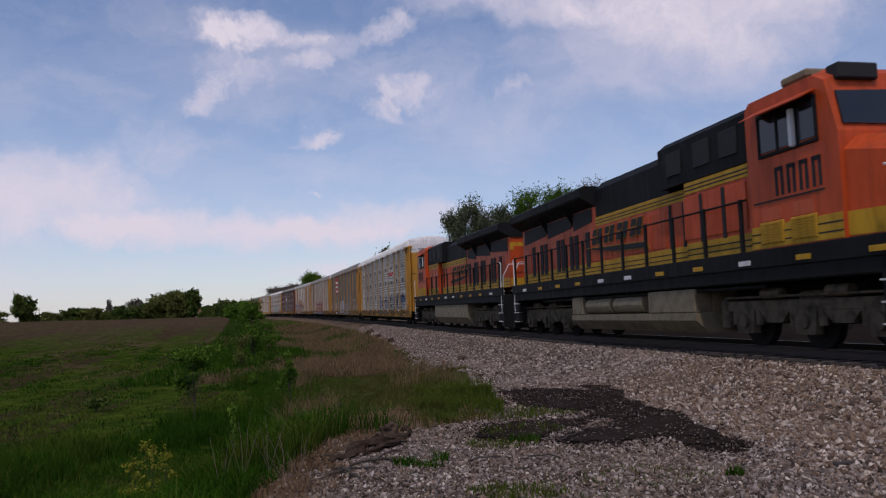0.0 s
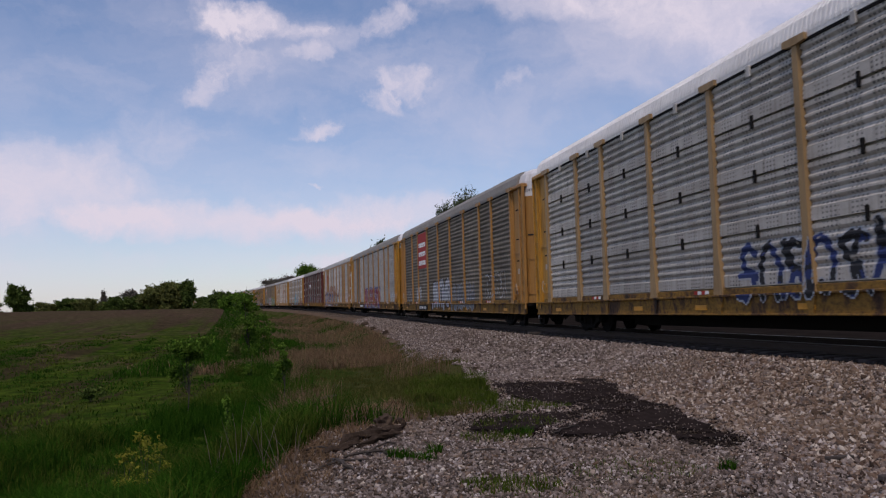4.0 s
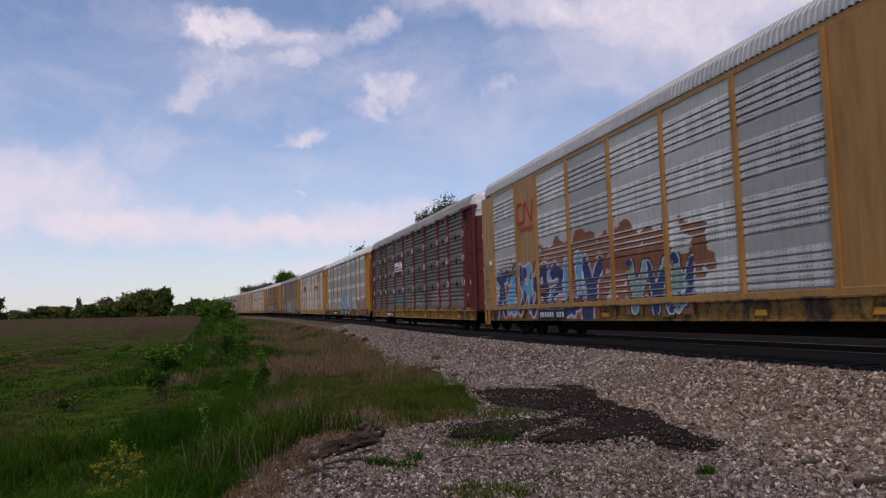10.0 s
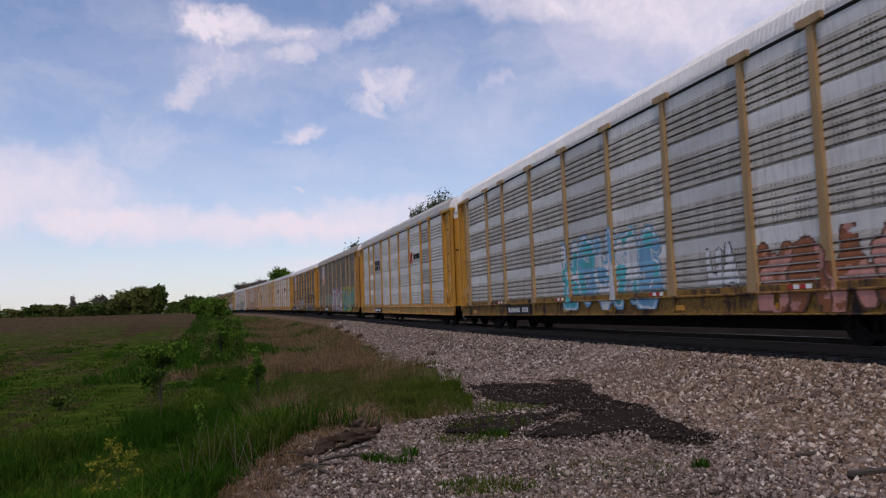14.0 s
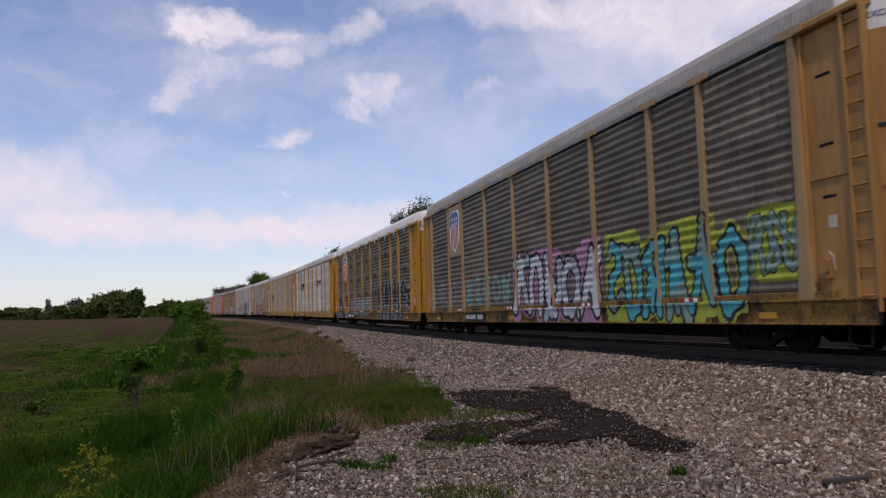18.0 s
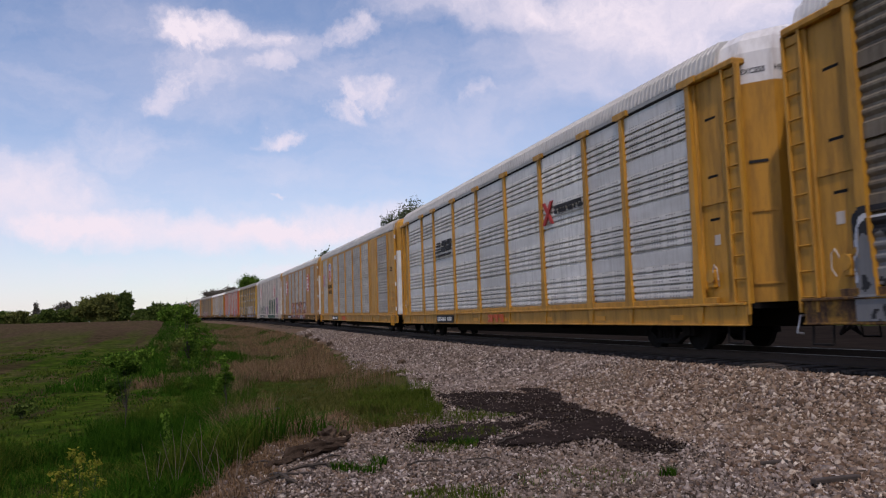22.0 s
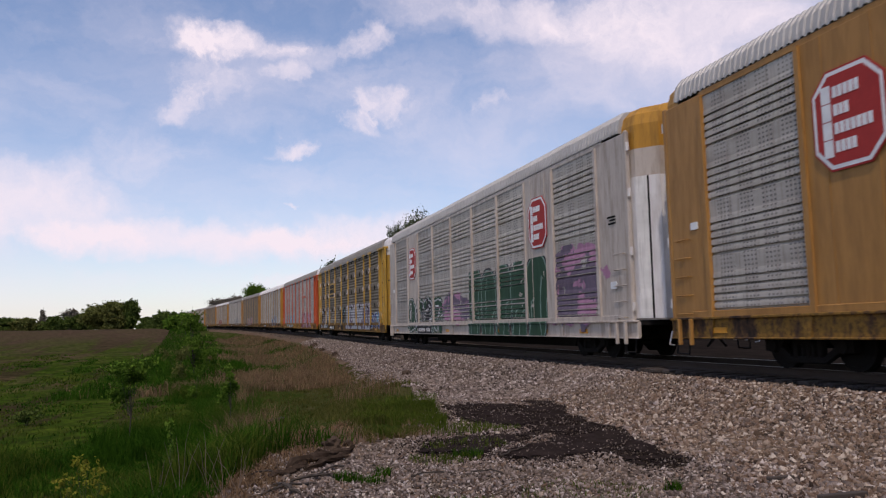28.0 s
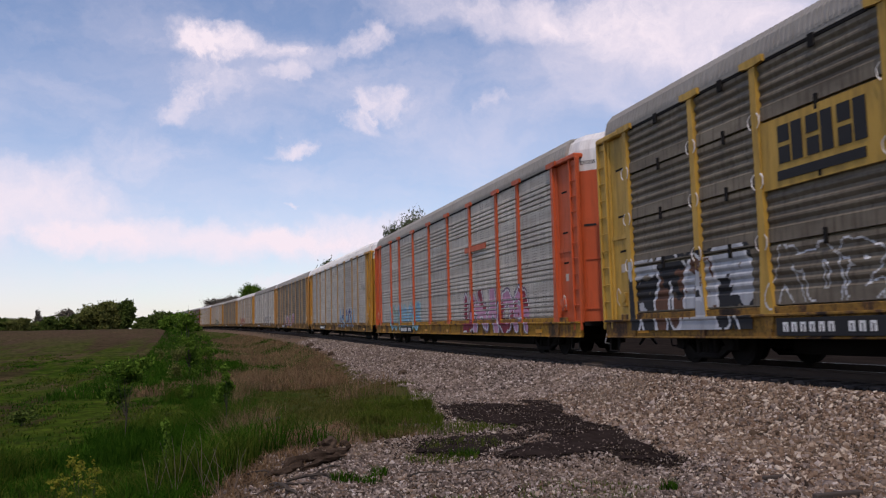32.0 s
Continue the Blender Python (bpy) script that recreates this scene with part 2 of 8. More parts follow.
# ---------------------------------------------------------------- mesh helpers
class Shape:
    """Collects faces for one mesh."""

    def __init__(self):
        self.v, self.f, self.m = [], [], []

    def add(self, verts, faces, m=0):
        o = len(self.v)
        self.v.extend(verts)
        self.f.extend([tuple(i + o for i in f) for f in faces])
        self.m.extend([m] * len(faces))
        return self

    def box(self, x0, x1, y0, y1, z0, z1, c=0.0, m=0):
        if c <= 0:
            vs = [(x, y, z) for x in (x0, x1) for y in (y0, y1) for z in (z0, z1)]
            return self.add(vs, [(0, 1, 3, 2), (4, 6, 7, 5), (0, 4, 5, 1), (2, 3, 7, 6), (0, 2, 6, 4), (1, 5, 7, 3)], m)
        c = min(c, (x1 - x0) * 0.4, (y1 - y0) * 0.4, (z1 - z0) * 0.4)
        vs, idx = [], {}
        for i in (0, 1):
            for j in (0, 1):
                for k in (0, 1):
                    p = ((x0, x1)[i], (y0, y1)[j], (z0, z1)[k])
                    s = (c if i == 0 else -c, c if j == 0 else -c, c if k == 0 else -c)
                    for ax in range(3):
                        q = [p[a] + (0 if a == ax else s[a]) for a in range(3)]
                        idx[i, j, k, ax] = len(vs)
                        vs.append(tuple(q))
        fs = []
        for ax in range(3):
            a, b = [q for q in range(3) if q != ax]
            for side in (0, 1):
                loop = []
                for p, q in ((0, 0), (1, 0), (1, 1), (0, 1)):
                    key = [0, 0, 0]
                    key[ax], key[a], key[b] = side, p, q
                    loop.append(idx[(*key, ax)])
                fs.append(tuple(loop) if (side == 1) != (ax == 1) else tuple(reversed(loop)))
            for p in (0, 1):
                for q in (0, 1):
                    k0, k1 = [0, 0, 0], [0, 0, 0]
                    k0[a], k0[b], k1[a], k1[b] = p, q, p, q
                    k1[ax] = 1
                    loop = (idx[(*k0, a)], idx[(*k1, a)], idx[(*k1, b)], idx[(*k0, b)])
                    fs.append(loop)
        for i in (0, 1):
            for j in (0, 1):
                for k in (0, 1):
                    fs.append(tuple(idx[i, j, k, ax] for ax in range(3)))
        return self.add(vs, fs, m)

    def tube(self, a, b, r, n=8, m=0, r2=None):
        a, b = Vector(a), Vector(b)
        w = (b - a).normalized()
        u = w.orthogonal().normalized()
        v = w.cross(u)
        r2 = r if r2 is None else r2
        vs = []
        for p, rad in ((a, r), (b, r2)):
            for i in range(n):
                t = 2 * math.pi * i / n
                vs.append(tuple(p + (u * math.cos(t) + v * math.sin(t)) * rad))
        fs = [(i, (i + 1) % n, n + (i + 1) % n, n + i) for i in range(n)]
        fs += [tuple(reversed(range(n))), tuple(range(n, 2 * n))]
        return self.add(vs, fs, m)

    def path(self, pts, r, n=6, m=0):
        for a, b in zip(pts, pts[1:]):
            self.tube(a, b, r, n, m)
        return self

    def prism(self, loop, axis, lo, hi, m=0):
        """A polygon loop (two coordinates) pushed along an axis."""
        n = len(loop)
        def at(p, d):
            q = list(p)
            q.insert(axis, d)
            return tuple(q)
        vs = [at(p, lo) for p in loop] + [at(p, hi) for p in loop]
        fs = [(i, (i + 1) % n, n + (i + 1) % n, n + i) for i in range(n)]
        fs += [tuple(reversed(range(n))), tuple(range(n, 2 * n))]
        return self.add(vs, fs, m)

    def mesh(self, name, smooth=False, fix=True):
        me = bpy.data.meshes.new(name)
        me.from_pydata(self.v, [], self.f)
        if any(self.m):
            me.polygons.foreach_set("material_index", self.m)
        if fix and len(self.f) < 30000:
            bm = bmesh.new()
            bm.from_mesh(me)
            bmesh.ops.recalc_face_normals(bm, faces=bm.faces)
            bm.to_mesh(me)
            bm.free()
        if smooth:
            me.polygons.foreach_set("use_smooth", [True] * len(me.polygons))
        return me


def sweep(points, radii, n=6, ragged=0.0, seed=0):
    """One closed skin along a bent line."""
    r = random.Random(seed)
    pts = [Vector(p) for p in points]
    sh = Shape()
    for k, p in enumerate(pts):
        w = (pts[min(k + 1, len(pts) - 1)] - pts[max(k - 1, 0)]).normalized()
        u = w.cross(Vector((0.31, 0.17, 0.93))).normalized()
        v = w.cross(u)
        for i in range(n):
            t = 2 * math.pi * i / n
            sh.v.append(tuple(p + (u * math.cos(t) + v * math.sin(t)) * radii[k] * (1 + ragged * r.uniform(-1, 1))))
    for k in range(len(pts) - 1):
        for i in range(n):
            sh.f.append((k * n + i, k * n + (i + 1) % n, (k + 1) * n + (i + 1) % n, (k + 1) * n + i))
    sh.f += [tuple(reversed(range(n))), tuple(range(len(sh.v) - n, len(sh.v)))]
    sh.m = [0] * len(sh.f)
    return sh


def part(name, shape, material, parent, label="", at=None, smooth=False):
    """Links a Shape (or a shared mesh) as one mesh object under a thing or a part."""
    me = shape.mesh(name, smooth) if isinstance(shape, Shape) else shape
    ob = new(name, me)
    mats = material if isinstance(material, (list, tuple)) else [material]
    if not me.materials:
        for _ in mats:
            me.materials.append(None)
    for i, mt in enumerate(mats):
        ob.material_slots[i].link = "OBJECT"
        ob.material_slots[i].material = mt
    ob.parent = parent
    if at is not None:
        ob.matrix_basis = at
    if label:
        tagged(ob, label)
    return ob


def thing(name, label, category, group="", kind="", at=None):
    ob = new(name)
    ob.empty_display_size = 0.3
    if at is not None:
        ob.matrix_basis = at
    return tagged(ob, label, category, group, kind)


# ---------------------------------------------------------------- the line of the track
XC, BEND = 10.69, 0.00054          # the track's middle beside the camera, and its curvature to the left


GRADE = 0.0155


def rise(s):
    """How far the line has climbed at s metres up the line."""
    a, b = np.clip(s - 10.0, 0, 40), np.clip(s - 160.0, 0, 300)
    return GRADE * (a * a / 80 + np.clip(s - 50.0, 0, 110) + b - b * b / 600)


def on_track(s, dx=0.0, z=0.0):
    a = BEND * s
    x, y = XC + (math.cos(a) - 1) / BEND, math.sin(a) / BEND
    slope = math.degrees(math.atan((float(rise(s + 9)) - float(rise(s - 9))) / 18))
    return pose(x + dx * math.cos(a), y + dx * math.sin(a), z + (float(rise(s + 9)) + float(rise(s - 9))) / 2, slope, 0, math.degrees(a))


def track_x(y):
    """The track's middle at y, for numbers and arrays."""
    y = np.clip(y, -400.0, 900.0)
    return XC - BEND * y * y / 2 - (BEND ** 3) * y ** 4 / 8


# ---------------------------------------------------------------- ground
def smooth_step(e0, e1, x):
    t = np.clip((x - e0) / (e1 - e0), 0, 1)
    return t * t * (3 - 2 * t)


def rim(y):
    """The foot of the gravel's left slope."""
    near = 0.1 + 0.30 * (y - 7.5)
    w = smooth_step(13.0, 45.0, y)
    return near * (1 - w) + (track_x(y) - 3.6) * w


RIM_Y = (-60, 0, 7.6, 8.4, 9.65, 10.4, 11.1, 11.5, 12.0, 12.5, 13.5, 16.0)
RIM_X = (-20, -2.2, -0.09, 0.06, 0.33, 0.64, 0.95, 1.9, 2.6, 3.1, 3.35, 3.75)


def pad_edge(y):
    """Where gravel gives way to grass."""
    far = track_x(y) + np.interp(y, (16, 18.7, 24, 28, 35, 50, 66, 120), (-6.87, -6.0, -5.3, -5.3, -4.8, -3.7, -3.2, -3.0))
    return np.where(y < 16, np.interp(y, RIM_Y, RIM_X), far)


def wave(x, y, k):
    return (np.sin(x * 1.3 * k + 1.7) * np.cos(y * 1.1 * k + 0.6) + 0.6 * np.sin(x * 2.9 * k + y * 2.3 * k) + 0.4 * np.cos(y * 4.7 * k - x * 3.9 * k)) / 2


def fbm(x, y, seed=0, octaves=4):
    """Soft uneven noise between 0 and 1, for arrays."""
    table = np.random.default_rng(900 + seed).uniform(0, 1, (64, 64))
    total, amp, out = 0.0, 1.0, np.zeros(np.shape(x))
    for o in range(octaves):
        px, py = x * 2.0 ** o + 13.7 * o, y * 2.0 ** o + 7.3 * o
        i, j = np.floor(px), np.floor(py)
        fx, fy = px - i, py - j
        fx, fy = fx * fx * (3 - 2 * fx), fy * fy * (3 - 2 * fy)
        i, j = i.astype(int) % 64, j.astype(int) % 64
        i1, j1 = (i + 1) % 64, (j + 1) % 64
        out = out + amp * ((table[i, j] * (1 - fx) + table[i1, j] * fx) * (1 - fy) + (table[i, j1] * (1 - fx) + table[i1, j1] * fx) * fy)
        total += amp
        amp *= 0.55
    return out / total


def height(x, y):
    u = x - track_x(y)
    a = np.abs(u)
    bed = -0.22 - 0.50 * smooth_step(1.5, 4.0, a)
    d = rim(y) - x                           # how far left of the gravel
    up = rise(y)
    left = -0.75 * smooth_step(0.0, 3.8, d) + up * (1 - smooth_step(2.0, 14.0, d)) + 0.004 * np.clip(d - 9, 0, 200) + 3.9 * smooth_step(18, 150, y) * smooth_step(2.0, 14.0, d)
    right = -0.72 - 0.2 * smooth_step(4, 9, u) + 2.4 * smooth_step(40, 150, y) * smooth_step(6, 30, u)
    z = np.where(u < 0, bed + left, np.where(u < 5, np.minimum(bed, right), right) + up)
    rough = 0.035 * wave(x, y, 1.0) + 0.02 * wave(x, y, 3.1)
    return z + rough * smooth_step(1.6, 3.5, a) + (0.30 * fbm(x * 0.09, y * 0.06, 3) - 0.15 + 0.10 * fbm(x * 0.5, y * 0.35, 4) - 0.05) * smooth_step(3, 10, d)


def spaced(lo, hi, fine_lo, fine_hi, step, grow=1.16):
    out = list(np.arange(fine_lo, fine_hi + 1e-6, step))
    s, p = step, fine_hi
    while p < hi:
        s *= grow
        p += s
        out.append(min(p, hi))
    s, p, lead = step, fine_lo, []
    while p > lo:
        s *= grow
        p -= s
        lead.append(max(p, lo))
    return np.array(lead[::-1] + out)


def gravel_mat():
    mat, nt, links, shader = nodes_of("gravel_bed")
    vec = nt.new("ShaderNodeNewGeometry").outputs["Position"]
    vor = nt.new("ShaderNodeTexVoronoi")
    vor.inputs["Scale"].default_value = 26.0
    links.new(vec, vor.inputs["Vector"])
    col = ramp(nt, links, vor.outputs["Color"], [(0.0, (0.05, 0.036, 0.027)), (0.45, (0.165, 0.124, 0.092)), (0.8, (0.25, 0.195, 0.15)), (1.0, (0.42, 0.35, 0.29))])
    dust = noise_tex(nt, links, vec, 0.35, 5)
    col = mix(nt, links, ramp(nt, links, dust, [(0.4, (0, 0, 0)), (0.75, (0.5,) * 3)]), col, (0.21, 0.16, 0.115))
    # Shade in the chinks between stones is multiplied into the colour.
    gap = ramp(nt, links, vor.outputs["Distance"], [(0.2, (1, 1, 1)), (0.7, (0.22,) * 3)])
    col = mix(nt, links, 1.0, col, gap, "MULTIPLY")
    links.new(col, shader.inputs["Base Color"])
    shader.inputs["Roughness"].default_value, shader.inputs["Specular IOR Level"].default_value = 0.95, 0.0
    inv = ramp(nt, links, vor.outputs["Distance"], [(0.0, (1, 1, 1)), (0.8, (0, 0, 0))])
    bump(nt, links, inv, shader, 0.9, 0.03)
    return mat


def soil_mat(name, a, b, c, scale, fine):
    mat, nt, links, shader = nodes_of(name)
    vec = nt.new("ShaderNodeNewGeometry").outputs["Position"]
    n1, n2, n3 = noise_tex(nt, links, vec, scale, 6, 0.7), noise_tex(nt, links, vec, fine, 5, 0.7), noise_tex(nt, links, stretch(nt, links, vec, 1.0, 0.12, 1.0), scale * 2.2, 4)
    col = mix(nt, links, ramp(nt, links, n1, [(0.38, (0, 0, 0)), (0.62, (1, 1, 1))]), a, b)
    col = mix(nt, links, ramp(nt, links, n3, [(0.45, (0, 0, 0)), (0.7, (0.8,) * 3)]), col, c)
    col = mix(nt, links, ramp(nt, links, n2, [(0.3, (0.55,) * 3), (0.7, (1, 1, 1))]), tuple(v * 0.4 for v in a), col)
    links.new(col, shader.inputs["Base Color"])
    shader.inputs["Roughness"].default_value, shader.inputs["Specular IOR Level"].default_value = 0.95, 0.0
    bump(nt, links, n2, shader, 0.35, 0.04)
    return mat


def field_mat():
    """Weeds over tilled soil: brown furrows along the rows, and a bare brown strip towards the field's far edge."""
    mat, nt, links, shader = nodes_of("weedy_field_soil")
    vec = nt.new("ShaderNodeNewGeometry").outputs["Position"]
    n1 = noise_tex(nt, links, stretch(nt, links, vec, 1.0, 0.45, 1.0), 0.13, 6, 0.7)
    n2 = noise_tex(nt, links, vec, 2.2, 6, 0.75)
    n3 = noise_tex(nt, links, stretch(nt, links, vec, 1.0, 0.10, 1.0), 0.42, 5, 0.65)
    n4 = noise_tex(nt, links, vec, 0.7, 5, 0.7)
    col = mix(nt, links, ramp(nt, links, n4, [(0.38, (0, 0, 0)), (0.62, (1, 1, 1))]), (0.024, 0.056, 0.005), (0.068, 0.098, 0.011))
    col = mix(nt, links, ramp(nt, links, n3, [(0.50, (0, 0, 0)), (0.56, (0.9,) * 3)]), col, (0.055, 0.037, 0.021))
    col = mix(nt, links, ramp(nt, links, n1, [(0.52, (0, 0, 0)), (0.62, (0.85,) * 3)]), col, (0.115, 0.078, 0.042))
    sep = nt.new("ShaderNodeSeparateXYZ")
    links.new(vec, sep.inputs[0])
    far = nt.new("ShaderNodeMath")
    far.operation, far.inputs[1].default_value, far.inputs[2].default_value = "MULTIPLY_ADD", 60.0, -30.0
    links.new(n1, far.inputs[0])
    at = nt.new("ShaderNodeMath")
    links.new(sep.outputs[1], at.inputs[0])
    links.new(far.outputs[0], at.inputs[1])
    rng2 = nt.new("ShaderNodeMapRange")
    rng2.inputs[1].default_value, rng2.inputs[2].default_value, rng2.inputs[4].default_value = 58.0, 95.0, 0.8
    links.new(at.outputs[0], rng2.inputs[0])
    col = mix(nt, links, rng2.outputs[0], col, (0.105, 0.066, 0.045))
    col = mix(nt, links, ramp(nt, links, n2, [(0.35, (0.15,) * 3), (0.62, (1, 1, 1))]), (0.014, 0.014, 0.006), col)
    links.new(col, shader.inputs["Base Color"])
    shader.inputs["Roughness"].default_value, shader.inputs["Specular IOR Level"].default_value = 1.0, 0.0
    bump(nt, links, n2, shader, 0.5, 0.08)
    return mat


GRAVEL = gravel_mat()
EARTH = soil_mat("bare_straw_strewn_earth", (0.13, 0.088, 0.06), (0.17, 0.12, 0.085), (0.09, 0.062, 0.045), 1.2, 9.0)
# Sooty ballast, with the train's shade put into its colour as well.
SOOT_SHADE = soil_mat("soot_and_shade_ground", (0.018, 0.014, 0.012), (0.028, 0.022, 0.018), (0.012, 0.010, 0.009), 0.8, 14.0)
TURF = soil_mat("grassy_soil", (0.030, 0.048, 0.008), (0.045, 0.058, 0.012), (0.110, 0.080, 0.042), 0.5, 5.0)
FIELD = field_mat()


def ground():
    us = spaced(-4200, 4200, -17.0, 9.0, 0.34)
    ys = spaced(-3500, 4500, -8.0, 46.0, 0.36)
    uu, yy = np.meshgrid(us, ys)
    xx = uu + track_x(yy)
    zz = height(xx, yy)
    n, m = zz.shape
    me = bpy.data.meshes.new("ground")
    idx = np.arange(n * m).reshape(n, m)
    faces = np.stack([idx[:-1, :-1], idx[:-1, 1:], idx[1:, 1:], idx[1:, :-1]], -1).reshape(-1, 4)
    me.from_pydata(np.stack([xx, yy, zz], -1).reshape(-1, 3).tolist(), [], faces.tolist())
    cx = ((xx[:-1, :-1] + xx[1:, 1:]) / 2).ravel()
    cy = ((yy[:-1, :-1] + yy[1:, 1:]) / 2).ravel()
    d = pad_edge(cy) - cx + 1.1 * (fbm(cx * 0.9, cy * 0.9, 5) - 0.5)
    u = cx - track_x(cy)
    kind = np.where(d > 0, 1, 0)
    # The darkness seen beneath the cars, painted on the ground past the track.
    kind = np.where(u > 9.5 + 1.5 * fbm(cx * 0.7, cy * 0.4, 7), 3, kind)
    kind = np.where(u > 32 + 4 * fbm(cx * 0.2, cy * 0.2, 7), 1, kind)
    kind = np.where(d > 5.2 + 3.0 * (fbm(cx * 0.3, cy * 0.2, 6) - 0.5), 2, kind)
    # Under and just beside the cars, the train's shade is painted on.
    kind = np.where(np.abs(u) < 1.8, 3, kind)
    kind = np.where(((d > -0.3) & (d < 0.5) & (cy < 12.5)) | ((cx > 0.4) & (cx < 2.0) & (cy > 9.5) & (cy < 14.0) & (d > -0.3)) | (d > -0.5) & (d < 0.6) & (cy > 26), 4, kind)
    for mt in (GRAVEL, TURF, FIELD, SOOT_SHADE, EARTH):
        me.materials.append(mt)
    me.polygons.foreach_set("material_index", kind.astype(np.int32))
    me.polygons.foreach_set("use_smooth", np.ones(len(kind), dtype=bool))
    tagged(new("ground", me), "gravel beside the track running into weedy grass and field", "ground", kind="structure")


ground()


# ---------------------------------------------------------------- track
def track():
    """Rails, sleepers along the bend."""
    ss = np.arange(-60, 620, 6.0)
    for side in (-1, 1):
        rail = Shape()
        prof = [(-0.075, -0.17), (0.075, -0.17), (0.075, -0.155), (0.012, -0.13), (0.012, -0.045), (0.036, -0.035), (0.036, -0.006), (0.028, 0.0),
                (-0.028, 0.0), (-0.036, -0.006), (-0.036, -0.035), (-0.012, -0.045), (-0.012, -0.13), (-0.075, -0.155)]
        k = len(prof)
        for s in ss:
            m = on_track(s, side * 0.755)
            rail.v.extend([tuple(m @ Vector((px, 0, pz))) for px, pz in prof])
        for i in range(len(ss) - 1):
            for j in range(k):
                rail.f.append((i * k + j, i * k + (j + 1) % k, (i + 1) * k + (j + 1) % k, (i + 1) * k + j))
                rail.m.append(1 if j in (6, 7, 8) else 0)
        me = rail.mesh("rail")
        me.materials.append(RUST)
        me.materials.append(STEEL)
        tagged(new("rail", me), "worn steel rail on wooden sleepers", "rail", "rails", "structure")


track()
TIE = plain("creosoted_timber", (0.055, 0.042, 0.034), 0.9)
tie_mesh = Shape().box(-1.3, 1.3, -0.115, 0.115, -0.35, -0.172, 0.012).mesh("sleeper")
tie_mesh.materials.append(TIE)
ties = thing("sleeper_row", "dark timber sleepers bedded in the ballast", "sleepers", kind="structure")
for i in range(280):
    ob = new("sleeper", tie_mesh)
    ob.parent = ties
    ob.matrix_basis = on_track(-12 + i * 0.55) @ pose(random.uniform(-.04, .04), 0, random.uniform(-.012, .004), 0, 0, random.uniform(-1, 1))


# ---------------------------------------------------------------- the train: running gear
SPEED, SHIFT = 13.65, -54.25          # metres a second; how far the first coupling has come at 0 s
PITCH = 28.6                          # coupling to coupling of a rack car
rolling = {}                          # wheelsets by radius and place, for motions()


def wheelset_mesh(r, n=28):
    sh = Shape()
    sh.tube((-0.95, 0, 0), (0.95, 0, 0), 0.085, 10)
    for s in (-1, 1):
        sh.tube((s * 0.715, 0, 0), (s * 0.83, 0, 0), r, n)
        sh.tube((s * 0.69, 0, 0), (s * 0.715, 0, 0), r + 0.03, n)
        sh.tube((s * 0.83, 0, 0), (s * 0.845, 0, 0), r * 0.82, n, r2=r * 0.8)
        sh.tube((s * 0.83, 0, 0), (s * 0.90, 0, 0), r * 0.32, 12)
        for a in range(3):
            t = a * 2.094
            sh.tube((s * 0.846, r * 0.55 * math.cos(t), r * 0.55 * math.sin(t)), (s * 0.852, r * 0.55 * math.cos(t), r * 0.55 * math.sin(t)), 0.05, 6)
    return sh.mesh("wheelset")


def side_frame(sh, x, wb, r):
    """Cast side frame of a two-axle truck with its windows."""
    outer = [(-wb - 0.22, r - 0.1), (-wb - 0.22, r + 0.16), (-wb * 0.5, r + 0.34), (wb * 0.5, r + 0.34), (wb + 0.22, r + 0.16), (wb + 0.22, r - 0.1),
             (wb - 0.2, r - 0.12), (0.42, r - 0.3), (-0.42, r - 0.3), (-wb + 0.2, r - 0.12)]
    sh.prism(outer[:2] + outer[2:3] + [(-wb * 0.5, r + 0.2), (-wb + 0.1, r - 0.1)], 0, x - 0.07, x + 0.07)
    sh.prism([outer[4], outer[5], (wb - 0.1, r - 0.1), (wb * 0.5, r + 0.2), outer[3]], 0, x - 0.07, x + 0.07)
    sh.box(x - 0.08, x + 0.08, -wb * 0.52, wb * 0.52, r + 0.18, r + 0.35, 0.03)
    sh.box(x - 0.08, x + 0.08, -0.45, 0.45, r - 0.3, r - 0.18, 0.03)
    for k in (-1, 1):
        sh.prism([(k * 0.42, r - 0.28), (k * 0.42, r - 0.16), (k * (wb - 0.1), r + 0.06), (k * (wb - 0.1), r - 0.1)], 0, x - 0.06, x + 0.06)
        sh.box(x - 0.07, x + 0.07, k * 0.3 - 0.06, k * 0.3 + 0.06, r - 0.2, r + 0.2, 0.02)
    for k in (-0.13, 0.0, 0.13):
        sh.tube((x, k, r - 0.18), (x, k, r + 0.04), 0.055, 8)
    for k in (-wb, wb):
        sh.tube((x - 0.1, k, r), (x + 0.13, k, r), 0.12, 10)


CAR_WHEEL, LOCO_WHEEL = 0.42, 0.53
car_truck = Shape()
for sx in (-1.02, 1.02):
    side_frame(car_truck, sx, 0.865, CAR_WHEEL)
car_truck.box(-1.15, 1.15, -0.18, 0.18, 0.45, 0.68, 0.03)
car_truck_mesh = car_truck.mesh("truck")
car_wheel_mesh = wheelset_mesh(CAR_WHEEL)
loco_wheel_mesh = wheelset_mesh(LOCO_WHEEL)


def add_truck(owner, y, mesh, wheel_mesh, r, offsets, mat, flipped=False):
    tr = part("truck", mesh, mat, owner, at=pose(0, y, 0))
    for o in offsets:
        w = part("wheelset", wheel_mesh, GRIME, tr, at=pose(0, o, r))
        rolling.setdefault((r, o, -1 if flipped else 1), []).append(w)
    return tr


# ---------------------------------------------------------------- rack cars
HALF, SIDE = 13.85, 1.55              # half a body's length and width
Z0, Z1 = 1.08, 5.40                   # the rack panels' foot and head
BAYS = (2.75, 2.0, 2.95, 2.95, 2.95, 2.95, 2.95, 2.0, 2.75)
